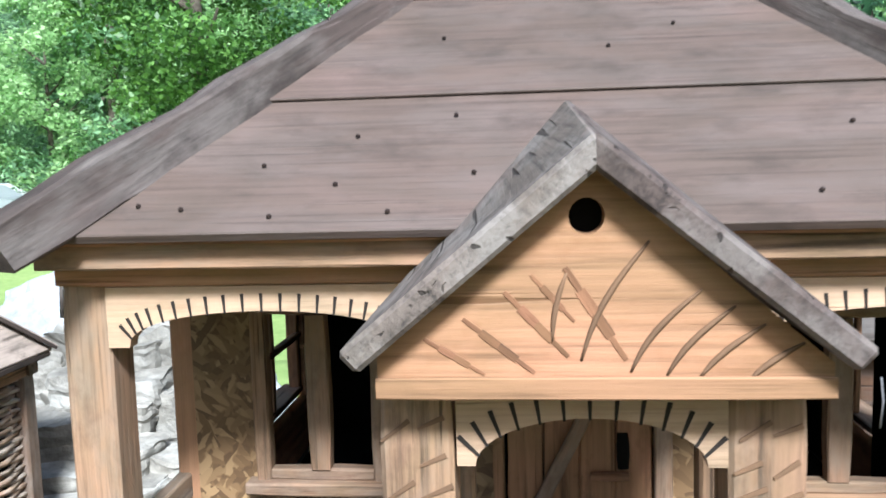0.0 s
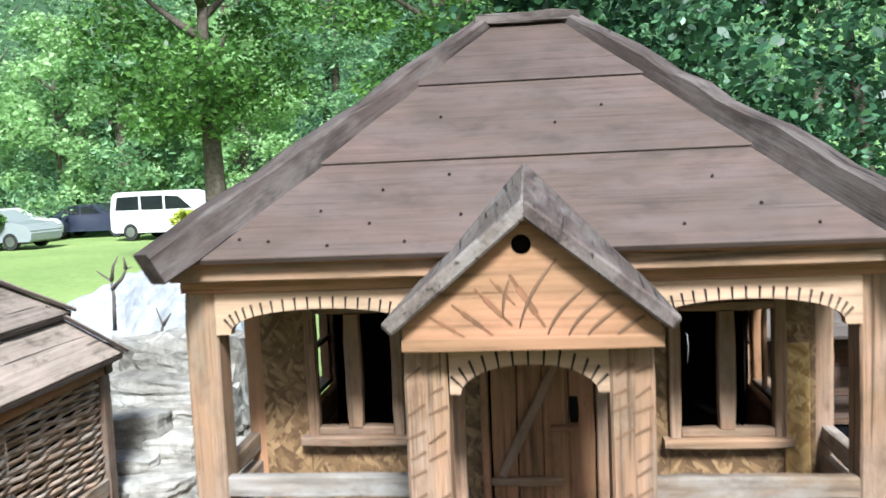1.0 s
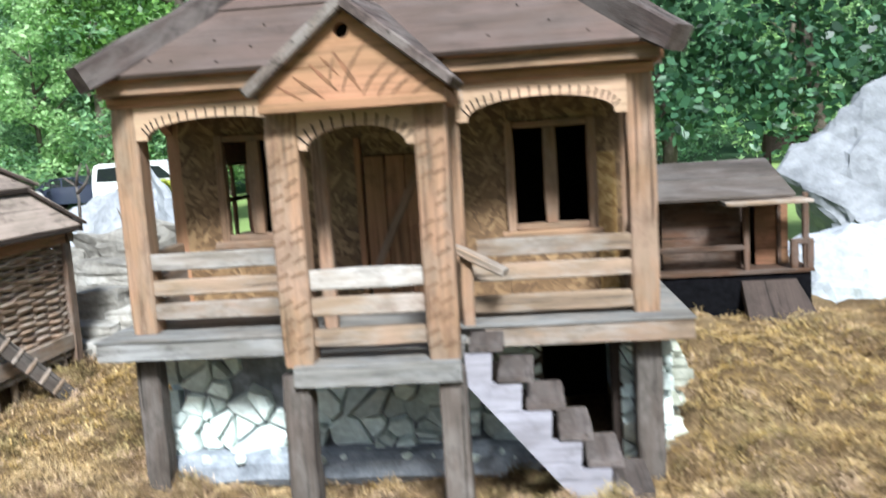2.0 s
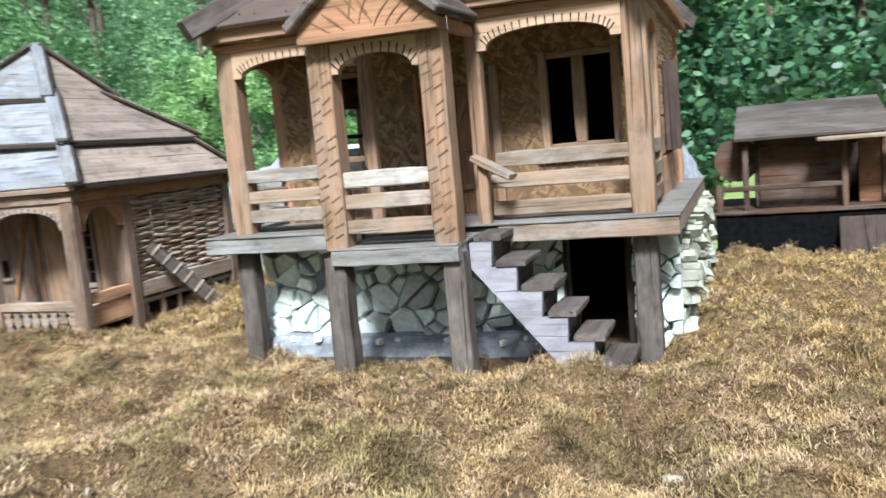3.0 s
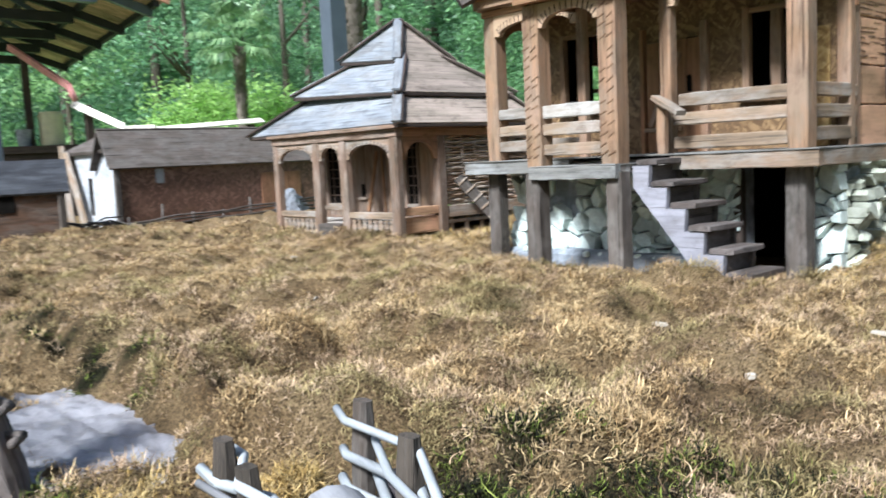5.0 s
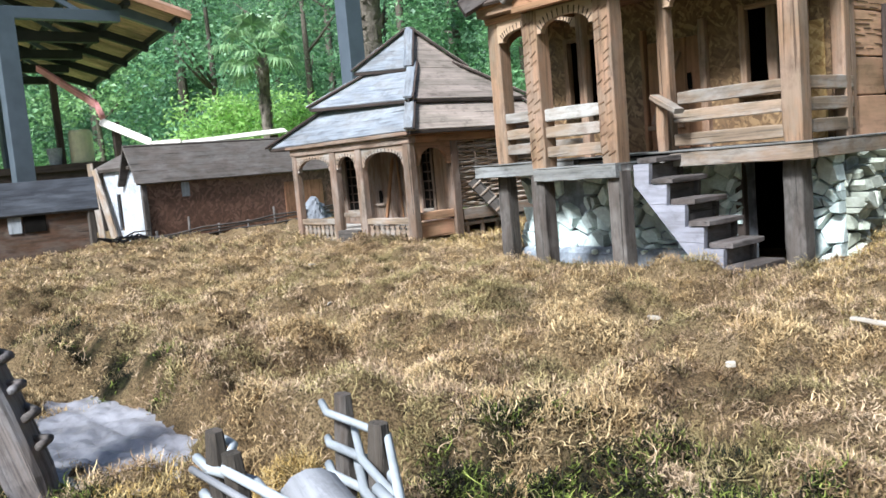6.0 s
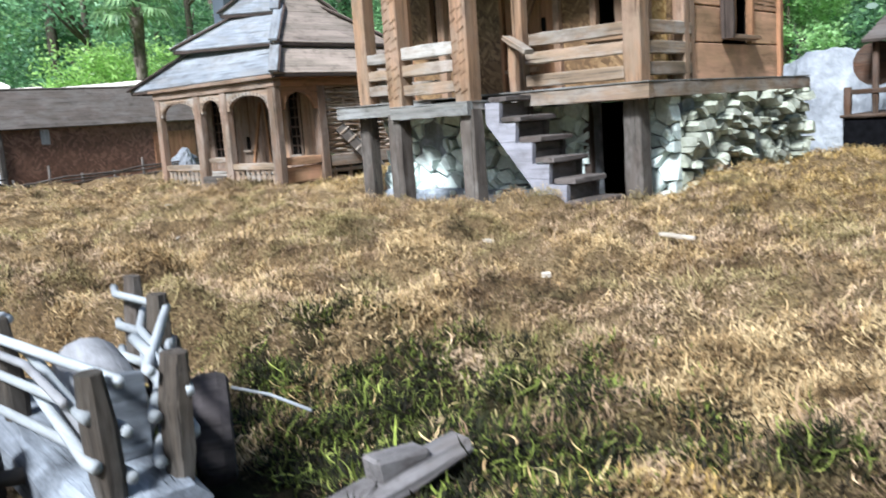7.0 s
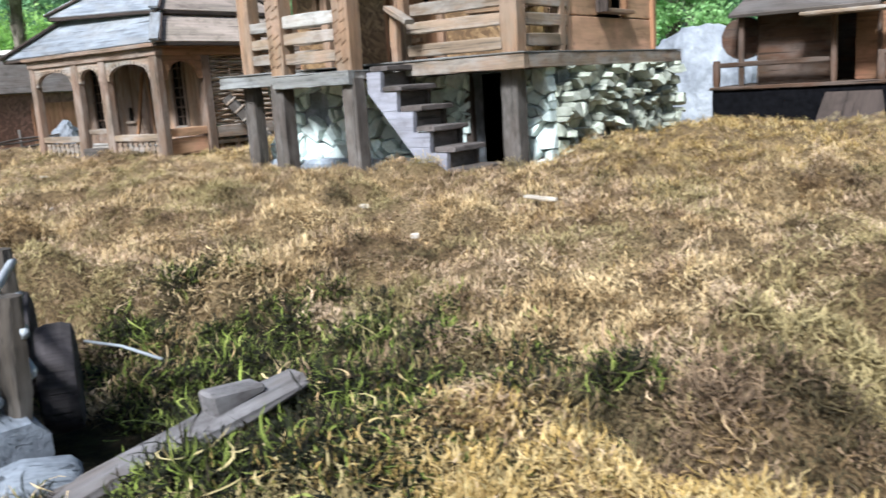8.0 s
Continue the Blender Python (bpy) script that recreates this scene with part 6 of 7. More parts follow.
def pavilion():
    hall = thing("pavilion", (-9.0, -0.3, LAWN), "open pavilion with blue-grey steel columns and brown boarded eaves", "pavilion")
    for x, y, w in ((-6.24, 0.25, 0.15), (-10.6, 1.0, 0.15), (-6.24, -3.0, 0.15), (-10.6, -3.0, 0.15), (-8.4, 0.70, 0.12)):
        post("column", x, y, LAWN - 0.1, 1.76, w, STEEL, hall)
    along_eave, up_slope = Vector((-0.9857, 0.168, 0)), Vector((-0.168, -0.9857, 0.35))
    low = Vector((-6.0, 1.75, 1.80))
    # brown sheets laid side by side on the slope
    for k in range(12):
        a, b = low + along_eave * (0.45 * k), low + along_eave * (0.45 * k + 0.44)
        slab("roof_sheet", [a, a + up_slope * 5.0, b + up_slope * 5.0, b], 0.035, EAVE_BOARD, hall, grain=tuple(up_slope))
    down = Vector((0, 0, -0.07))
    for k in range(6):
        a = low + along_eave * 0.03 + up_slope * (0.10 + 0.42 * k) + down
        board("purlin", a, a + along_eave * 5.2, 0.05, 0.06, BLACK_SHADED_STEEL, hall)
    board("fascia", low + Vector((0.01, 0.0, -0.025)), low + up_slope * 5.0 + Vector((0.01, 0.0, -0.025)), 0.03, 0.06, PINK_EAVE, hall)
    # trusses: a flat tie beam with a rafter over it
    for k in range(5):
        x = -6.24 - 1.08 * k
        eave_y = 1.75 + 0.17 * (-6.0 - x)
        # trusses behind the first are blackened, a painted shadow under the roof
        board("tie_beam", (x, -3.0, 1.80), (x, eave_y - 0.60, 1.80), 0.09, 0.095, STEEL if k == 0 else BLACK_SHADED_STEEL, hall)
        f = Vector((x, eave_y - 0.10, 1.80 + down.z - 0.02))
        board("rafter", f, f + Vector((-0.168, -0.9857, 0.35)) * 4.6, 0.07, 0.08, STEEL if k == 0 else BLACK_SHADED_STEEL, hall)
        board("strut", (x, eave_y - 0.9, 1.82), (x - 0.12, eave_y - 1.6, 2.24), 0.04, 0.04, STEEL, hall)
    board("counter", (-8.4, -0.9, 0.56), (-7.5, 1.45, 0.56), 0.55, 0.07, DARK_WOOD, hall)
    board("counter_front", (-8.15, -0.9, -0.35), (-7.3, 1.40, -0.35), 0.06, 1.75, DARK_WOOD, hall)
    board("back_wall", (-11.6, -3.6, 0.3), (-11.6, 0.9, 0.3), 0.1, 3.1, DARK_WOOD, hall)
    return hall


pavilion()
drum = part("plastic_drum", tube([(-7.60, 1.18, 0.594), (-7.60, 1.18, 0.61), (-7.60, 1.18, 0.90), (-7.60, 1.18, 0.93)], [0.105, 0.115, 0.115, 0.10], 18), CREAM)
tagged(drum, "cream plastic drum standing on the pavilion counter", "drum")
cup = part("bucket", tube([(-7.60, 0.915, 0.594), (-7.60, 0.915, 0.76)], [0.055, 0.075], 14), WHITE_TWIG)
tagged(cup, "small white bucket on the pavilion counter", "bucket")

# a pale sheet roof with a red edge board, behind the huts
stall = thing("market_stall", (-6.2, 1.3, LAWN), "low stall with cream sheet roof and faded red edge board", "stall")
slab("roof_sheet", [(-6.42, 0.97, 0.89), (-5.55, 1.07, 0.635), (-5.66, 1.12, 0.70), (-6.50, 1.02, 0.96)], 0.012, CREAM_SHEET, stall)
board("roof_sheet", (-5.56, 1.09, 0.645), (-5.23, 1.19, 0.635), 0.02, 0.05, CREAM_SHEET, stall)
slab("roof_sheet", [(-5.225, 1.20, 0.615), (-5.70, 2.45, 0.705), (-5.95, 2.55, 0.755), (-5.45, 1.26, 0.655)], 0.012, CREAM_SHEET, stall)
board("edge_board", (-7.80, 0.92, 1.57), (-6.68, 1.06, 1.09), 0.04, 0.06, PINK_BOARD, stall)
board("edge_board", (-6.68, 1.06, 1.09), (-6.44, 1.02, 0.95), 0.04, 0.05, PINK_BOARD, stall)
for x, y, z in ((-6.38, 1.1, 0.9), (-5.05, 1.85, 0.60), (-5.7, 2.3, 0.68), (-7.6, 0.98, 1.46)):
    post("post", x, y, LAWN - 0.05, z, 0.06, DARK_WOOD, stall)

# a small whitewashed hut and two leaning planks between the brown huts
white = thing("white_hut", (-3.85, 0.28, 0.0), "small whitewashed model hut with brown roof", "model house")
for a, b, z0, z1 in (((-3.99, 0.125), (-3.885, 0.155), -0.06, 0.43), ((-3.845, 0.166), (-3.71, 0.203), -0.06, 0.43), ((-3.885, 0.155), (-3.845, 0.166), 0.27, 0.43), ((-3.885, 0.155), (-3.845, 0.166), -0.06, 0.05)):
    board("wall", (*a, (z0 + z1) / 2), (*b, (z0 + z1) / 2), 0.02, z1 - z0, WHITE_WASH, white, worn=0.002)
# near-black sheet painted as the dark inside of the white hut
board("doorway", (-3.92, 0.19, 0.16), (-3.80, 0.22, 0.16), 0.01, 0.26, SHADE_BLACK, white)
slab("roof", [(-4.06, 0.06, 0.425), (-3.69, 0.165, 0.43), (-3.74, 0.42, 0.545), (-4.10, 0.32, 0.535)], 0.02, TAR_ROOF, white, grain=(1, 0.3, 0))
for n, (a, b) in enumerate((((-4.00, 0.07, 0.43), (-3.86, 0.10, 0.0)), ((-4.03, 0.06, 0.47), (-3.96, 0.06, 0.0)))):
    plank = board("leaning_plank", a, b, 0.045, 0.012, RAIL_WOOD, None, (0.5, -0.8, 0), worn=0.002)
    tagged(plank, "pale plank leaning on the white hut", "plank", "leaning planks")

column = post("steel_column", -3.69, 1.845, LAWN - 0.1, 4.2, 0.13, STEEL, None)
tagged(column, "square blue-grey painted steel column", "column")


def palm(name, at, height, radius, label, fronds, seed):
    """A fan palm: a shaggy trunk wrapped in old leaf bases, and stiff fans on long stalks."""
    rng = random.Random(seed)
    root = thing(name, at, label, "palm tree", "palms by the pavilion")
    base = Vector(at)
    steps = 14
    trunk = tube([base + Vector((0.06 * math.sin(k * 0.7 + seed), 0.05 * math.cos(k * 0.5), height * k / steps - 0.1)) for k in range(steps + 1)], [radius * (0.8 + 0.25 * k / steps) for k in range(steps + 1)], 12)
    part("trunk", trunk, BARK, root, "shaggy brown palm trunk", None, True)
    shag = bmesh.new()
    for k in range(int(height * 95)):
        z, a = height * rng.random(), rng.uniform(0, 2 * math.pi)
        r = radius * (0.82 + 0.25 * z / height)
        out = Vector((math.cos(a), math.sin(a), 0))
        side = Vector((-math.sin(a), math.cos(a), 0))
        p = base + out * r + Vector((0, 0, z))
        tip = p + out * rng.uniform(0.02, 0.07) + Vector((0, 0, rng.uniform(0.08, 0.17))) + side * rng.uniform(-0.04, 0.04)
        shag.faces.new([shag.verts.new(v) for v in (p - side * 0.03, p + side * 0.03, tip)])
    part("fibre_sheath", shag, PALM_FIBRE, root, "frayed brown fibre round the trunk")
    head = base + Vector((0, 0, height))
    for k in range(fronds):
        a = k * 2.399 + rng.uniform(-0.2, 0.2)
        rise = 1.25 - 1.9 * (k + 0.5) / fronds
        out = Vector((math.cos(a) * math.cos(rise), math.sin(a) * math.cos(rise), math.sin(rise)))
        stalk = rng.uniform(0.42, 0.60)
        hub = head + out * stalk
        bm = tube([head, head + out * stalk * 0.5, hub], [0.016, 0.011, 0.008], 5)
        across = out.cross(Vector((0, 0, 1))).normalized()
        over = across.cross(out)
        for j in range(18):
            b = radians(-105 + 210 * j / 17)
            d = out * math.cos(b) + across * math.sin(b)
            length = rng.uniform(0.28, 0.41)
            mid, end = hub + d * length * 0.6 + over * 0.02, hub + d * length + Vector((0, 0, -0.10 - 0.06 * rng.random()))
            w = d.cross(over).normalized() * 0.026
            v = [bm.verts.new(q) for q in (hub, mid - w, end, mid + w)]
            bm.faces.new(v)
        part("frond", bm, LEAF_PALM, root)
    return root


PALM_FIBRE = stone_mat("palm_fibre", (0.07, 0.058, 0.045), (0.15, 0.125, 0.10), (0.27, 0.23, 0.19), 7, 0.9, 1.0, 0.03)
LEAF_PALM = leaf_mat("palm_frond", (0.11, 0.21, 0.09), (0.19, 0.31, 0.14), (0.29, 0.40, 0.21), 0.35)
palm("palm_tree", (-12.3, 5.95, LAWN), 3.75, 0.095, "slim fan palm with a shaggy brown trunk on the lawn", 26, 3)
palm("palm_tree", (-6.92, 4.42, LAWN), 5.6, 0.20, "tall fan palm with a thick shaggy trunk behind the steel column", 22, 5)


# ---- the small wattle cart in the moss ----
STAKE_WOOD = wood("grey_brown_stake", (0.075, 0.06, 0.048), 0.5, (0.022, 0.018, 0.015), 0.5, 0.85, 380, 1.0, grey=(0.125, 0.11, 0.098))
WHEEL_WOOD = wood("dark_cart_wheel", (0.045, 0.037, 0.036), 0.6, (0.014, 0.012, 0.012), 0.5, 0.85, 420, 1.0, grey=(0.085, 0.072, 0.074))


def hay_cart():
    cart = thing("wattle_cart", (0.90, -1.42, 0.0), "small grey wooden cart with woven white twig sides and solid wheels", "cart")
    top = 0.047
    across = Vector((0.42, 0.907, 0))
    # bed: a thick weathered slab with a rounded nose
    board("bed", (0.76, -1.440, top - 0.020), (1.030, -1.486, top - 0.020), 0.074, 0.040, PALE_SLAB, cart, worn=0.006, bevel=0.009, label="thick bluish white slab")
    rod("nose", [(1.046, -1.494, 0.018), (1.056, -1.482, 0.019), (1.068, -1.462, 0.017), (1.071, -1.457, 0.017)], [0.011, 0.015, 0.014, 0.009], PALE_SLAB, cart, "rounded bleached driftwood end", 9)
    rng = random.Random(3)
    # two wattle sides, drawn together at the front; five twigs wind past three stakes on each
    sides = (((1.015, -1.498), (0.836, -1.474), (0.787, -1.464)), ((1.016, -1.460), (0.865, -1.384), (0.785, -1.360)))
    for n, feet in enumerate(sides):
        feet = [Vector((*p, top)) for p in feet]
        d = (feet[-1] - feet[0]).normalized()
        out_way = d.cross(Vector((0, 0, 1))) * (1 if n else -1)
        for k, p in enumerate(feet):
            board("stake", p - Vector((0, 0, 0.016)), p + Vector((0, 0, 0.066 + 0.003 * k)) + out_way * 0.004, 0.017, 0.014, STAKE_WOOD, cart, (0, -1, 0), worn=0.002, bevel=0.003)
        for r in range(5):
            way = 1 if r % 2 else -1
            z = Vector((0, 0, 0.008 + r * 0.0124 + rng.uniform(-0.001, 0.001)))
            stops = [feet[0] - d * rng.uniform(0.003, 0.010) + out_way * 0.009 * way]
            for k, p in enumerate(feet):
                side = out_way * (0.0100 * way * (1 if k % 2 == 0 else -1))
                stops.append(p + side)
            stops.append(feet[-1] + d * rng.uniform(0.016, 0.034) + out_way * 0.009 * way)
            thick = rng.uniform(0.0031, 0.0038)
            rod("twig", [p + z for p in stops], [thick * rng.uniform(0.9, 1.1) for p in stops], WHITE_TWIG, cart, sides=8)
    rod("twig", [feet[0] + Vector((-0.01, 0.004, 0.055)), feet[0] + d * 0.07 + Vector((0, -0.012, 0.062))], 0.0036, WHITE_TWIG, cart, sides=8)
    rod("twig", [(1.005, -1.512, 0.098), (0.93, -1.500, 0.104), (0.80, -1.492, 0.101)], 0.0026, LOG_GREY, cart, "thin pinkish grey stick", 7)
    board("end_board", (0.978, -1.490, top + 0.026), (0.984, -1.458, top + 0.026), 0.008, 0.052, PALE_SLAB, cart, worn=0.002)
    rod("cargo_log", [(0.975, -1.470, 0.062), (0.965, -1.467, 0.063), (0.90, -1.446, 0.066), (0.845, -1.427, 0.067), (0.826, -1.420, 0.066)], [0.018, 0.022, 0.026, 0.025, 0.014], LOG_GREY, cart, "smooth grey log lying in the cart", 14)
    axis = Vector((0.53, 0.848, 0))
    for x, y in ((0.946, -1.394), (0.815, -1.352), (0.915, -1.535), (0.79, -1.525)):
        c = Vector((x, y, 0.034))
        m = along(c - axis * 0.012, c + axis * 0.012)
        wheel = part("wheel", tube([(-0.0125, 0, 0), (-0.011, 0, 0), (-0.005, 0, 0), (0.005, 0, 0), (0.011, 0, 0), (0.0125, 0, 0)], [0.031, 0.0355, 0.0375, 0.0375, 0.0355, 0.031], 30), WHEEL_WOOD, cart, "solid dark wooden wheel", m)
        part("hub", tube([(-0.0128, 0, 0), (0.0128, 0, 0)], 0.009, 10), WHEEL_WOOD, wheel, "", m)
    for x, y in ((0.930, -1.464), (0.803, -1.438)):
        rod("axle", [Vector((x, y, 0.034)) - across * 0.075, Vector((x, y, 0.034)) + across * 0.075], 0.006, STILT_WOOD, cart)
    return cart


hay_cart()
SHAFT_WOOD = wood("grey_brown_branch", (0.15, 0.125, 0.112), 0.55, (0.045, 0.036, 0.032), 0.55, 0.85, 320, 1.0, grey=(0.20, 0.185, 0.185))
shaft = thing("cart_shaft", (1.08, -1.38, 0.0), "grey wooden shaft with a wedge lying in the moss", "shaft")
board("beam", (1.078, -1.500, 0.011), (1.107, -1.328, 0.036), 0.020, 0.013, SHAFT_WOOD, shaft, worn=0.0025, bevel=0.004, taper=1.35)
wedge = bmesh.new()
bmesh.ops.create_cube(wedge, size=1)
for v in wedge.verts:
    v.co = (v.co.x * 0.036, v.co.y * 0.017, v.co.z * 0.016 * (1.0 if v.co.x < 0 else 0.35) + (0 if v.co.x < 0 else -0.003))
bmesh.ops.bevel(wedge, geom=wedge.edges[:], offset=0.002, segments=1, affect="EDGES")
part("wedge", wedge, SHAFT_WOOD, shaft, "", Matrix.Translation((1.099, -1.374, 0.042)) @ along((1.078, -1.500, 0.011), (1.107, -1.328, 0.036)).to_3x3().to_4x4())

# ---- leaning post bound with rods, beside the puddle ----
hurdle = thing("wattle_hurdle", (0.29, -1.47, -0.02), "leaning grey post with dark rods bound round it", "hurdle")
board("post", (0.290, -1.468, -0.07), (0.235, -1.535, 0.215), 0.058, 0.046, SHAFT_WOOD, hurdle, (0.5, 0.8, 0), worn=0.004, bevel=0.006)
board("post", (0.02, -1.60, -0.05), (0.0, -1.62, 0.20), 0.04, 0.036, STILT_WOOD, hurdle, (0.5, 0.8, 0), worn=0.004)
rng = random.Random(31)
for k in range(6):
    z = 0.01 + 0.034 * k
    f = (z + 0.05) / 0.265
    p = Vector((0.300 - 0.055 * f, -1.468 - 0.067 * f, z))
    side = 0.028 if k % 2 else -0.028
    rod("bound_rod", [p + Vector((0.030, 0.012, 0.002)), p + Vector((0.012, 0.030, 0.004)), p + Vector((-0.04, side * 0.8, 0.006)), p + Vector((-0.15, -0.07 - side * 0.4, rng.uniform(-0.01, 0.01))), p + Vector((-0.30, -0.15, rng.uniform(-0.01, 0.01)))], 0.0055, SHAFT_WOOD, hurdle, sides=7)

# wet mud patch
xs, ys = np.linspace(-0.14, 0.40, 64), np.linspace(-1.44, -1.21, 34)
mud = link_part("puddle", grid_mesh("puddle", xs, ys, lambda x, y: -0.049 + 0.0022 * lumps(x, y, 0.06, 14) + 0.0016 * lumps(x, y, 0.02, 15)), GRAVEL)
tagged(mud, "flat patch of wet grey mud in the moss", "puddle", kind="structure")

# ---- litter on the moss ----
CHIP = wood("bleached_splinter", (0.38, 0.335, 0.275), 0.2, (0.3, 0.25, 0.2), 0.3)


def litter(name, at, length, w, h, turn, material, label, group, seed=0, tilt=0.0):
    bm = board_mesh(length, w, h, worn=0.0022, bevel=0.0015, seed=seed, steps=5, taper=0.7, wavy=0.004)
    z = float(moss_height(at[0], at[1])) + 0.018
    ob = part(name, bm, material, None, label, Matrix.Translation((at[0], at[1], z)) @ Matrix.Rotation(radians(turn), 4, "Z") @ Matrix.Rotation(radians(tilt), 4, "Y"))
    return tagged(ob, label, "chip", group)


for n, (x, y, l, w, t) in enumerate(((0.868, -0.585, 0.060, 0.011, -12), (0.532, -0.597, 0.024, 0.013, 10), (0.770, -0.768, 0.012, 0.010, 40), (-0.247, -0.711, 0.026, 0.007, -50), (-0.80, -0.41, 0.02, 0.007, 60))):
    litter("wood_chip", (x, y), l, w, 0.006, t, CHIP, "pale splinter of wood lying on the moss", "splinters on the moss", n)
for n, (a, b) in enumerate((((0.872, -1.330, 0.032), (0.958, -1.322, 0.027)),)):
    mid = [(a[k] + b[k]) / 2 + (0.003 if k == 2 else 0) for k in range(3)]
    s = rod("straw", [a, mid, b], 0.0013, WHITE_TWIG)
    tagged(s, "thin pale straw lying on the moss", "straw", "straws on the moss")
s = rod("twine", [(0.163, -0.196, 0.652), (0.164, -0.197, 0.638), (0.163, -0.196, 0.622)], 0.0004, LOG_GREY)
tagged(s, "short grey twine hanging from the porch roof", "twine")
twig = thing("dead_shrub", (-1.42, 1.69, 0.42), "bare forked dark twigs growing between the white rocks", "shrub")
for pts in (((0, 0, -0.08), (0.005, 0, 0.04), (0.0, 0, 0.09), (-0.035, 0, 0.115), (-0.05, 0, 0.125)), ((0.0, 0, 0.06), (0.04, 0, 0.10), (0.055, 0, 0.13), (0.075, 0, 0.135)), ((0.055, 0, 0.13), (0.05, 0, 0.17)),
            ((0.0, 0, 0.09), (0.01, 0, 0.14), (0.03, 0, 0.175)), ((0.16, -0.04, -0.16), (0.19, -0.04, -0.06), (0.17, -0.04, 0.0)), ((0.19, -0.04, -0.06), (0.22, -0.04, -0.02)), ((0.10, -0.08, -0.30), (0.06, -0.08, -0.22), (0.04, -0.08, -0.20))):
    rod("twig", [Vector((-1.42, 1.69, 0.42)) + Vector(p) for p in pts], [0.0075 * (1 - 0.75 * k / (len(pts) - 1)) for k in range(len(pts))], STILT_WOOD, twig, sides=5)


# ---- moss strands: thin curled blades, in their thousands ----
def strand_mat():
    g = Graph("moss_strand", 0.8, spec=0.2)
    tint = g.node("Attribute")
    tint.attribute_name = "tint"
    g.colour(tint.outputs["Color"])
    trans = g.node("BsdfTranslucent")
    g.link(tint.outputs["Color"], trans.inputs["Color"])
    mixer = g.node("MixShader")
    mixer.inputs[0].default_value = 0.15
    out = g.nodes["Material Output"]
    g.link(g.shader.outputs[0], mixer.inputs[1]).link(trans.outputs[0], mixer.inputs[2]).link(mixer.outputs[0], out.inputs["Surface"])
    return g.mat


STRAND = strand_mat()
FAMILIES = np.array([
    [(0.66, 0.49, 0.265), (0.53, 0.37, 0.185), (0.37, 0.245, 0.115), (0.17, 0.105, 0.050)],
    [(0.62, 0.455, 0.295), (0.48, 0.335, 0.205), (0.33, 0.220, 0.130), (0.145, 0.096, 0.058)],
    [(0.47, 0.375, 0.180), (0.34, 0.260, 0.118), (0.215, 0.160, 0.070), (0.085, 0.064, 0.031)]])


DARK_SPOTS = ((0.791, -0.083, 0.026), (0.148, -0.278, 0.030), (0.261, -0.261, 0.026), (0.365, -0.731, 0.035), (-0.661, -0.139, 0.052), (0.545, -0.905, 0.045), (0.545, -0.600, 0.028), (0.745, -0.530, 0.026), (0.604, -0.700, 0.030), (0.171, -0.567, 0.045), (0.074, -0.697, 0.040), (0.800, 0.150, 0.022), (0.844, 0.081, 0.022), (0.017, -0.087, 0.044), (1.05, 0.217, 0.026))


def moss_colours(x, y, rng):
    """Golden tan, pinkish brown and olive patches, with dark green moss by the cart."""
    n = len(x)
    kin = lumps(x, y, 0.34, 51) + 0.6 * lumps(x, y, 0.10, 52) + rng.normal(0, 0.25, n)
    family = np.where(kin > 0.35, 0, np.where(kin > -0.65, 1, 2))
    tone = 0.62 + 0.22 * lumps(x, y, 0.38, 21) + 0.24 * lumps(x, y, 0.12, 22) + rng.normal(0, 0.24, n) + 0.32 * np.exp(-(((x + 0.5) / 0.6) ** 2 + ((y + 0.6) / 0.45) ** 2))
    at = np.clip((1 - np.clip(tone, 0, 0.999)) * 3, 0, 2.999)
    low = at.astype(int)
    f = (at - low)[:, None]
    col = FAMILIES[family, low] * (1 - f) + FAMILIES[family, low + 1] * f
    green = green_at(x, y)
    # greens, mixed with near-black hues that paint the shade between the curls
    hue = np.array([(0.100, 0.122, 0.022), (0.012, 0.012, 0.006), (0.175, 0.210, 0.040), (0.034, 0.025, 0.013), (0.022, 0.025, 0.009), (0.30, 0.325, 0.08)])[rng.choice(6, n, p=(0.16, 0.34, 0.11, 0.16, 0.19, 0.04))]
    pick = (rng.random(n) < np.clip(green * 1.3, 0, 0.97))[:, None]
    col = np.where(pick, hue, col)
    gold = np.exp(-(((x - 1.385) / 0.15) ** 4 + ((y + 1.365) / 0.085) ** 4)) + 1.5 * np.exp(-(((x - 0.60) / 0.07) ** 2 + ((y + 1.31) / 0.06) ** 2)) + 1.5 * np.exp(-(((x - 0.46) / 0.06) ** 2 + ((y + 1.41) / 0.05) ** 2)) + np.exp(-(((x + 0.62) / 0.25) ** 2 + ((y - 0.55) / 0.35) ** 2)) + 0.85 * np.exp(-(((x - 0.85) / 0.45) ** 2 + ((y - 0.5) / 0.6) ** 2))
    hue = np.array([(0.50, 0.345, 0.135), (0.40, 0.265, 0.085), (0.58, 0.43, 0.20)])[rng.integers(0, 3, n)]
    pick = (rng.random(n) < np.clip(gold, 0, 0.85))[:, None]
    col = np.where(pick, hue, col)
    # dark brown tufts, and spots that paint the shade between the cushions
    spot_dark = sum(np.exp(-(((x - a) / r) ** 2 + ((y - b) / r) ** 2)) for a, b, r in DARK_SPOTS)
    return col * (1 - 0.72 * np.clip(spot_dark, 0, 1))[:, None]


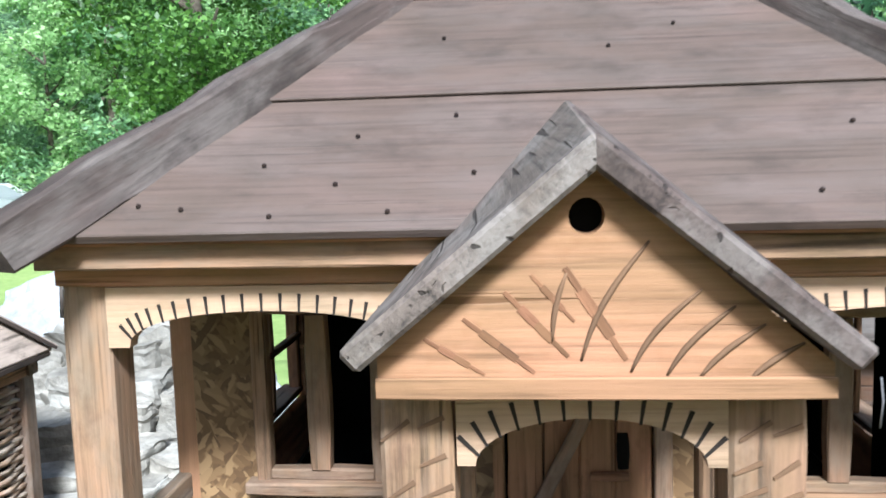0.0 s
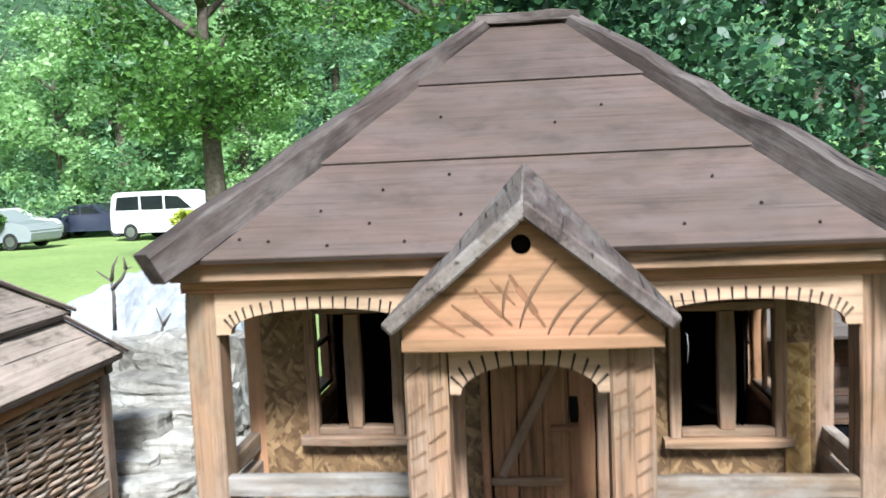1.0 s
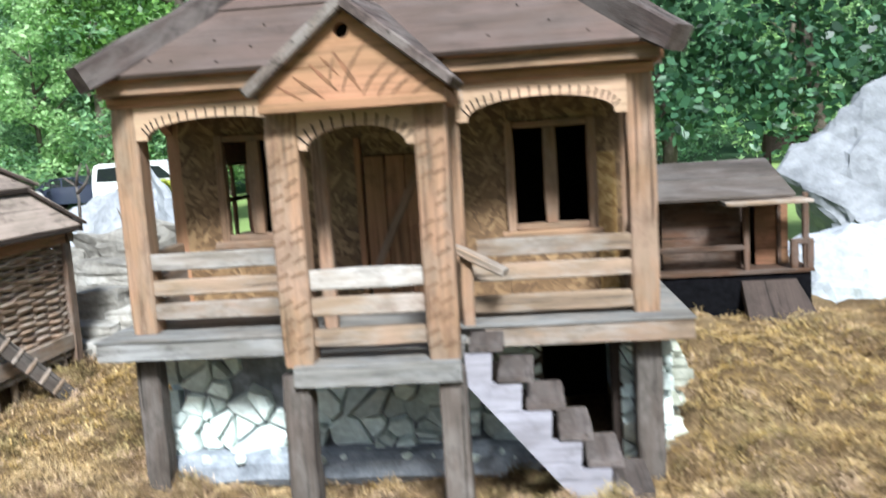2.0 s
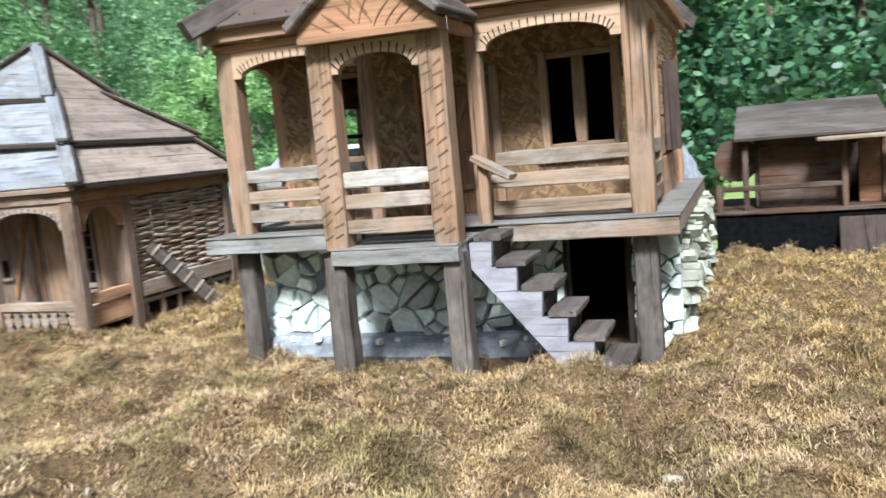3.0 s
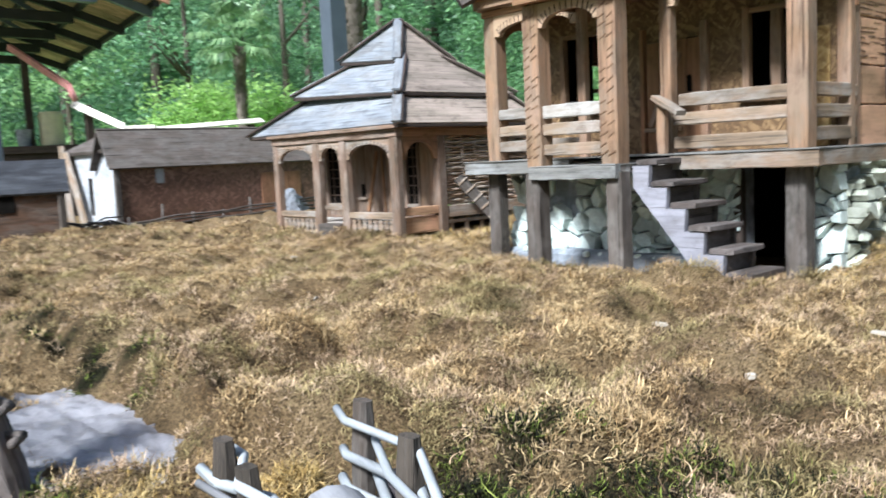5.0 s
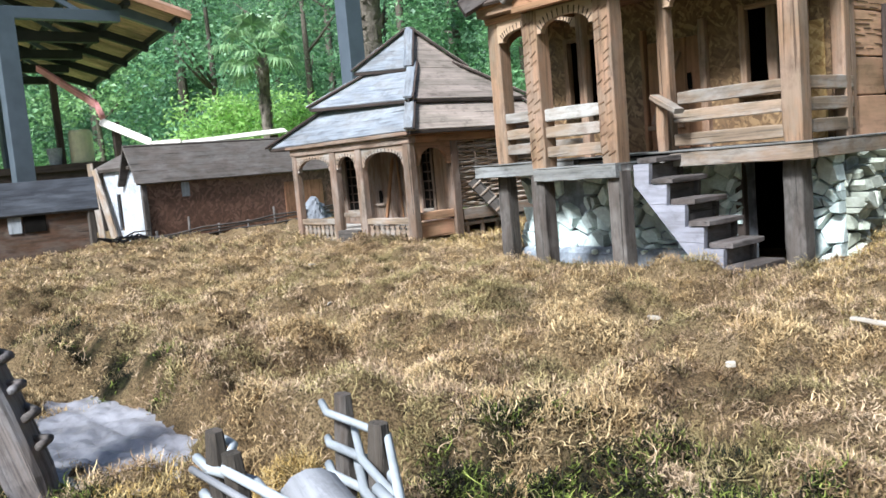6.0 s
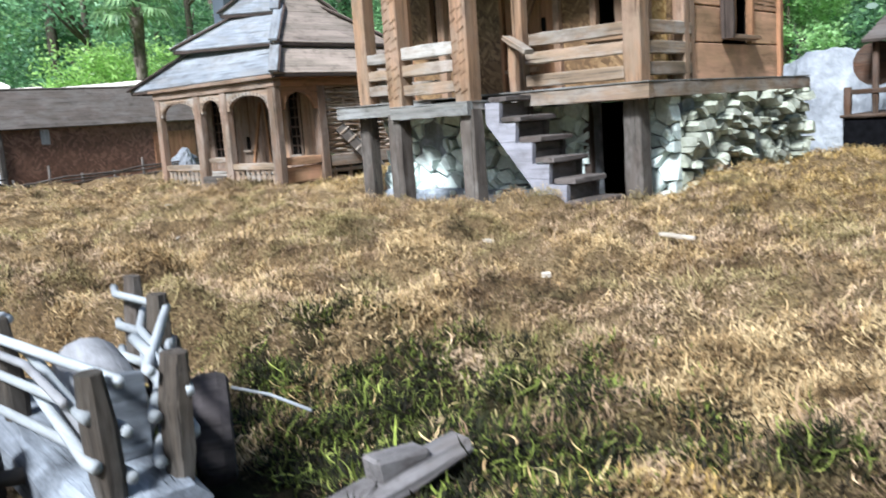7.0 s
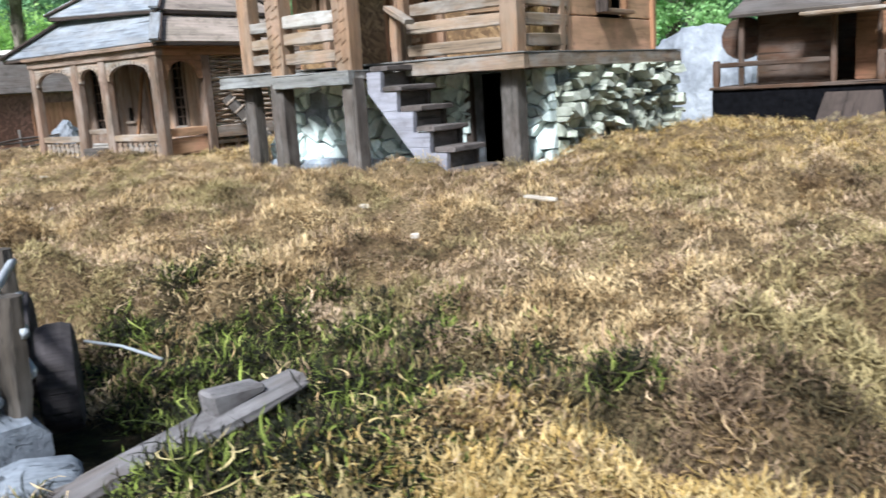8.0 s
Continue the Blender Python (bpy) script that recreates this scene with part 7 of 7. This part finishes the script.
def strand_field(name, count, box, length, width, segs, seed, flat=0.6, bend=1.5, only_green=False, per_tuft=9, dome=0.35, tone=1.0):
    """Curled blades in small tufts over a rectangle of the bed, clear of the houses, the puddle and the cart."""
    rng = np.random.default_rng(seed)
    tufts = count // per_tuft
    x, y = rng.uniform(box[0], box[1], tufts), rng.uniform(box[2], box[3], tufts)
    keep = ~((np.abs(x) < 0.475) & (y > 0.10) & (y < 0.97))
    keep &= ~((x > -1.86) & (x < -1.06) & (y > 0.18) & (y < 0.93))
    keep &= ~((((x - 0.13) / 0.19) ** 4 + ((y + 1.325) / 0.074) ** 4) < 1)
    keep &= ~((x > 0.53) & (x < 1.09) & (y > 1.19))
    if length > 0.0145:
        keep &= ~((((x - 1.385) / 0.15) ** 4 + ((y + 1.365) / 0.085) ** 4) < 1)
    keep &= ~((((x - 0.90) / 0.15) ** 4 + ((y + 1.43) / 0.075) ** 4) < 1)
    if only_green:
        keep &= rng.random(tufts) < green_at(x, y) ** 2
    x, y = x[keep], y[keep]
    own = moss_colours(x, y, rng)
    own = own * tone
    grow = rng.uniform(0.6, 1.5, len(x))
    x, y, grow, own = (np.repeat(v, per_tuft, axis=0) for v in (x, y, grow, own))
    n = len(x)
    u, a = np.sqrt(rng.random(n)), rng.uniform(0, 2 * np.pi, n)
    reach = length * 0.85 * grow * u
    x, y = x + reach * np.cos(a), y + reach * np.sin(a)
    z = moss_height(x, y) + dome * length * grow * (1 - u * u) + 0.003 * rng.random(n)
    size = length * rng.uniform(0.5, 1.3, n) * np.clip(1 + 0.3 * lumps(x, y, 0.1, 33), 0.5, 1.6)
    a = a + rng.normal(0, 1.2, n)
    lean = flat + rng.normal(0, 0.35, n)
    curl = rng.normal(bend, 0.9, n)
    turn = rng.choice((-1.0, 1.0), n) * rng.uniform(1.2, 5.0, n)
    wide = width * rng.uniform(0.6, 1.3, n)
    col = own * np.clip(rng.normal(1, 0.20, n), 0.45, 1.6)[:, None]
    p = np.stack([x, y, z - 0.003], -1)
    step = (size / segs)[:, None]
    rows = []
    for k in range(segs + 1):
        tilt = lean + curl * k / segs
        yaw = a + turn * k / segs
        side = np.stack([-np.sin(yaw), np.cos(yaw), 0.25 * np.sin(turn * 3)], -1)
        w = (wide * (1.0, 0.95, 0.75, 0.35, 0.2)[min(4, round(k * 3 / segs))])[:, None] * 0.5
        rows += [p - side * w, p + side * w]
        p = p + step * np.stack([np.cos(yaw) * np.sin(tilt), np.sin(yaw) * np.sin(tilt), np.cos(tilt)], -1)
    rows.pop()
    co = np.stack(rows, 1)
    per = co.shape[1]
    base = np.arange(n) * per
    loops, starts = [], []
    for k in range(segs - 1):
        loops += [base + 2 * k, base + 2 * k + 1, base + 2 * k + 3, base + 2 * k + 2]
        starts.append(4 * k)
    k = segs - 1
    loops += [base + 2 * k, base + 2 * k + 1, base + 2 * k + 2]
    starts.append(4 * k)
    loops = np.stack(loops, 1)
    starts = np.arange(n)[:, None] * loops.shape[1] + np.array(starts)[None]
    me = bpy.data.meshes.new(name)
    me.vertices.add(n * per)
    me.vertices.foreach_set("co", co.astype(np.float32).ravel())
    me.loops.add(loops.size)
    me.loops.foreach_set("vertex_index", loops.ravel().astype(np.int32))
    me.polygons.add(starts.size)
    me.polygons.foreach_set("loop_start", starts.ravel().astype(np.int32))
    me.polygons.foreach_set("use_smooth", np.ones(starts.size, bool))
    tint = me.color_attributes.new("tint", "FLOAT_COLOR", "POINT")
    rgba = np.ones((n, per, 4), np.float32)
    # old brown stems, root darkening painted as shade inside the tuft, pale dry tips
    root_shade = np.interp(np.arange(per) // 2 / segs, (0.0, 0.4, 1.0), (0.42, 0.93, 1.16))
    rgba[:, :, :3] = col[:, None] * root_shade[None, :, None]
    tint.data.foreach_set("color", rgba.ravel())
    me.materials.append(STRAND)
    me.update(calc_edges=True)
    ob = new(name, me)
    return tagged(ob, "dry curled golden-brown moss strands", "moss", kind="stuff")


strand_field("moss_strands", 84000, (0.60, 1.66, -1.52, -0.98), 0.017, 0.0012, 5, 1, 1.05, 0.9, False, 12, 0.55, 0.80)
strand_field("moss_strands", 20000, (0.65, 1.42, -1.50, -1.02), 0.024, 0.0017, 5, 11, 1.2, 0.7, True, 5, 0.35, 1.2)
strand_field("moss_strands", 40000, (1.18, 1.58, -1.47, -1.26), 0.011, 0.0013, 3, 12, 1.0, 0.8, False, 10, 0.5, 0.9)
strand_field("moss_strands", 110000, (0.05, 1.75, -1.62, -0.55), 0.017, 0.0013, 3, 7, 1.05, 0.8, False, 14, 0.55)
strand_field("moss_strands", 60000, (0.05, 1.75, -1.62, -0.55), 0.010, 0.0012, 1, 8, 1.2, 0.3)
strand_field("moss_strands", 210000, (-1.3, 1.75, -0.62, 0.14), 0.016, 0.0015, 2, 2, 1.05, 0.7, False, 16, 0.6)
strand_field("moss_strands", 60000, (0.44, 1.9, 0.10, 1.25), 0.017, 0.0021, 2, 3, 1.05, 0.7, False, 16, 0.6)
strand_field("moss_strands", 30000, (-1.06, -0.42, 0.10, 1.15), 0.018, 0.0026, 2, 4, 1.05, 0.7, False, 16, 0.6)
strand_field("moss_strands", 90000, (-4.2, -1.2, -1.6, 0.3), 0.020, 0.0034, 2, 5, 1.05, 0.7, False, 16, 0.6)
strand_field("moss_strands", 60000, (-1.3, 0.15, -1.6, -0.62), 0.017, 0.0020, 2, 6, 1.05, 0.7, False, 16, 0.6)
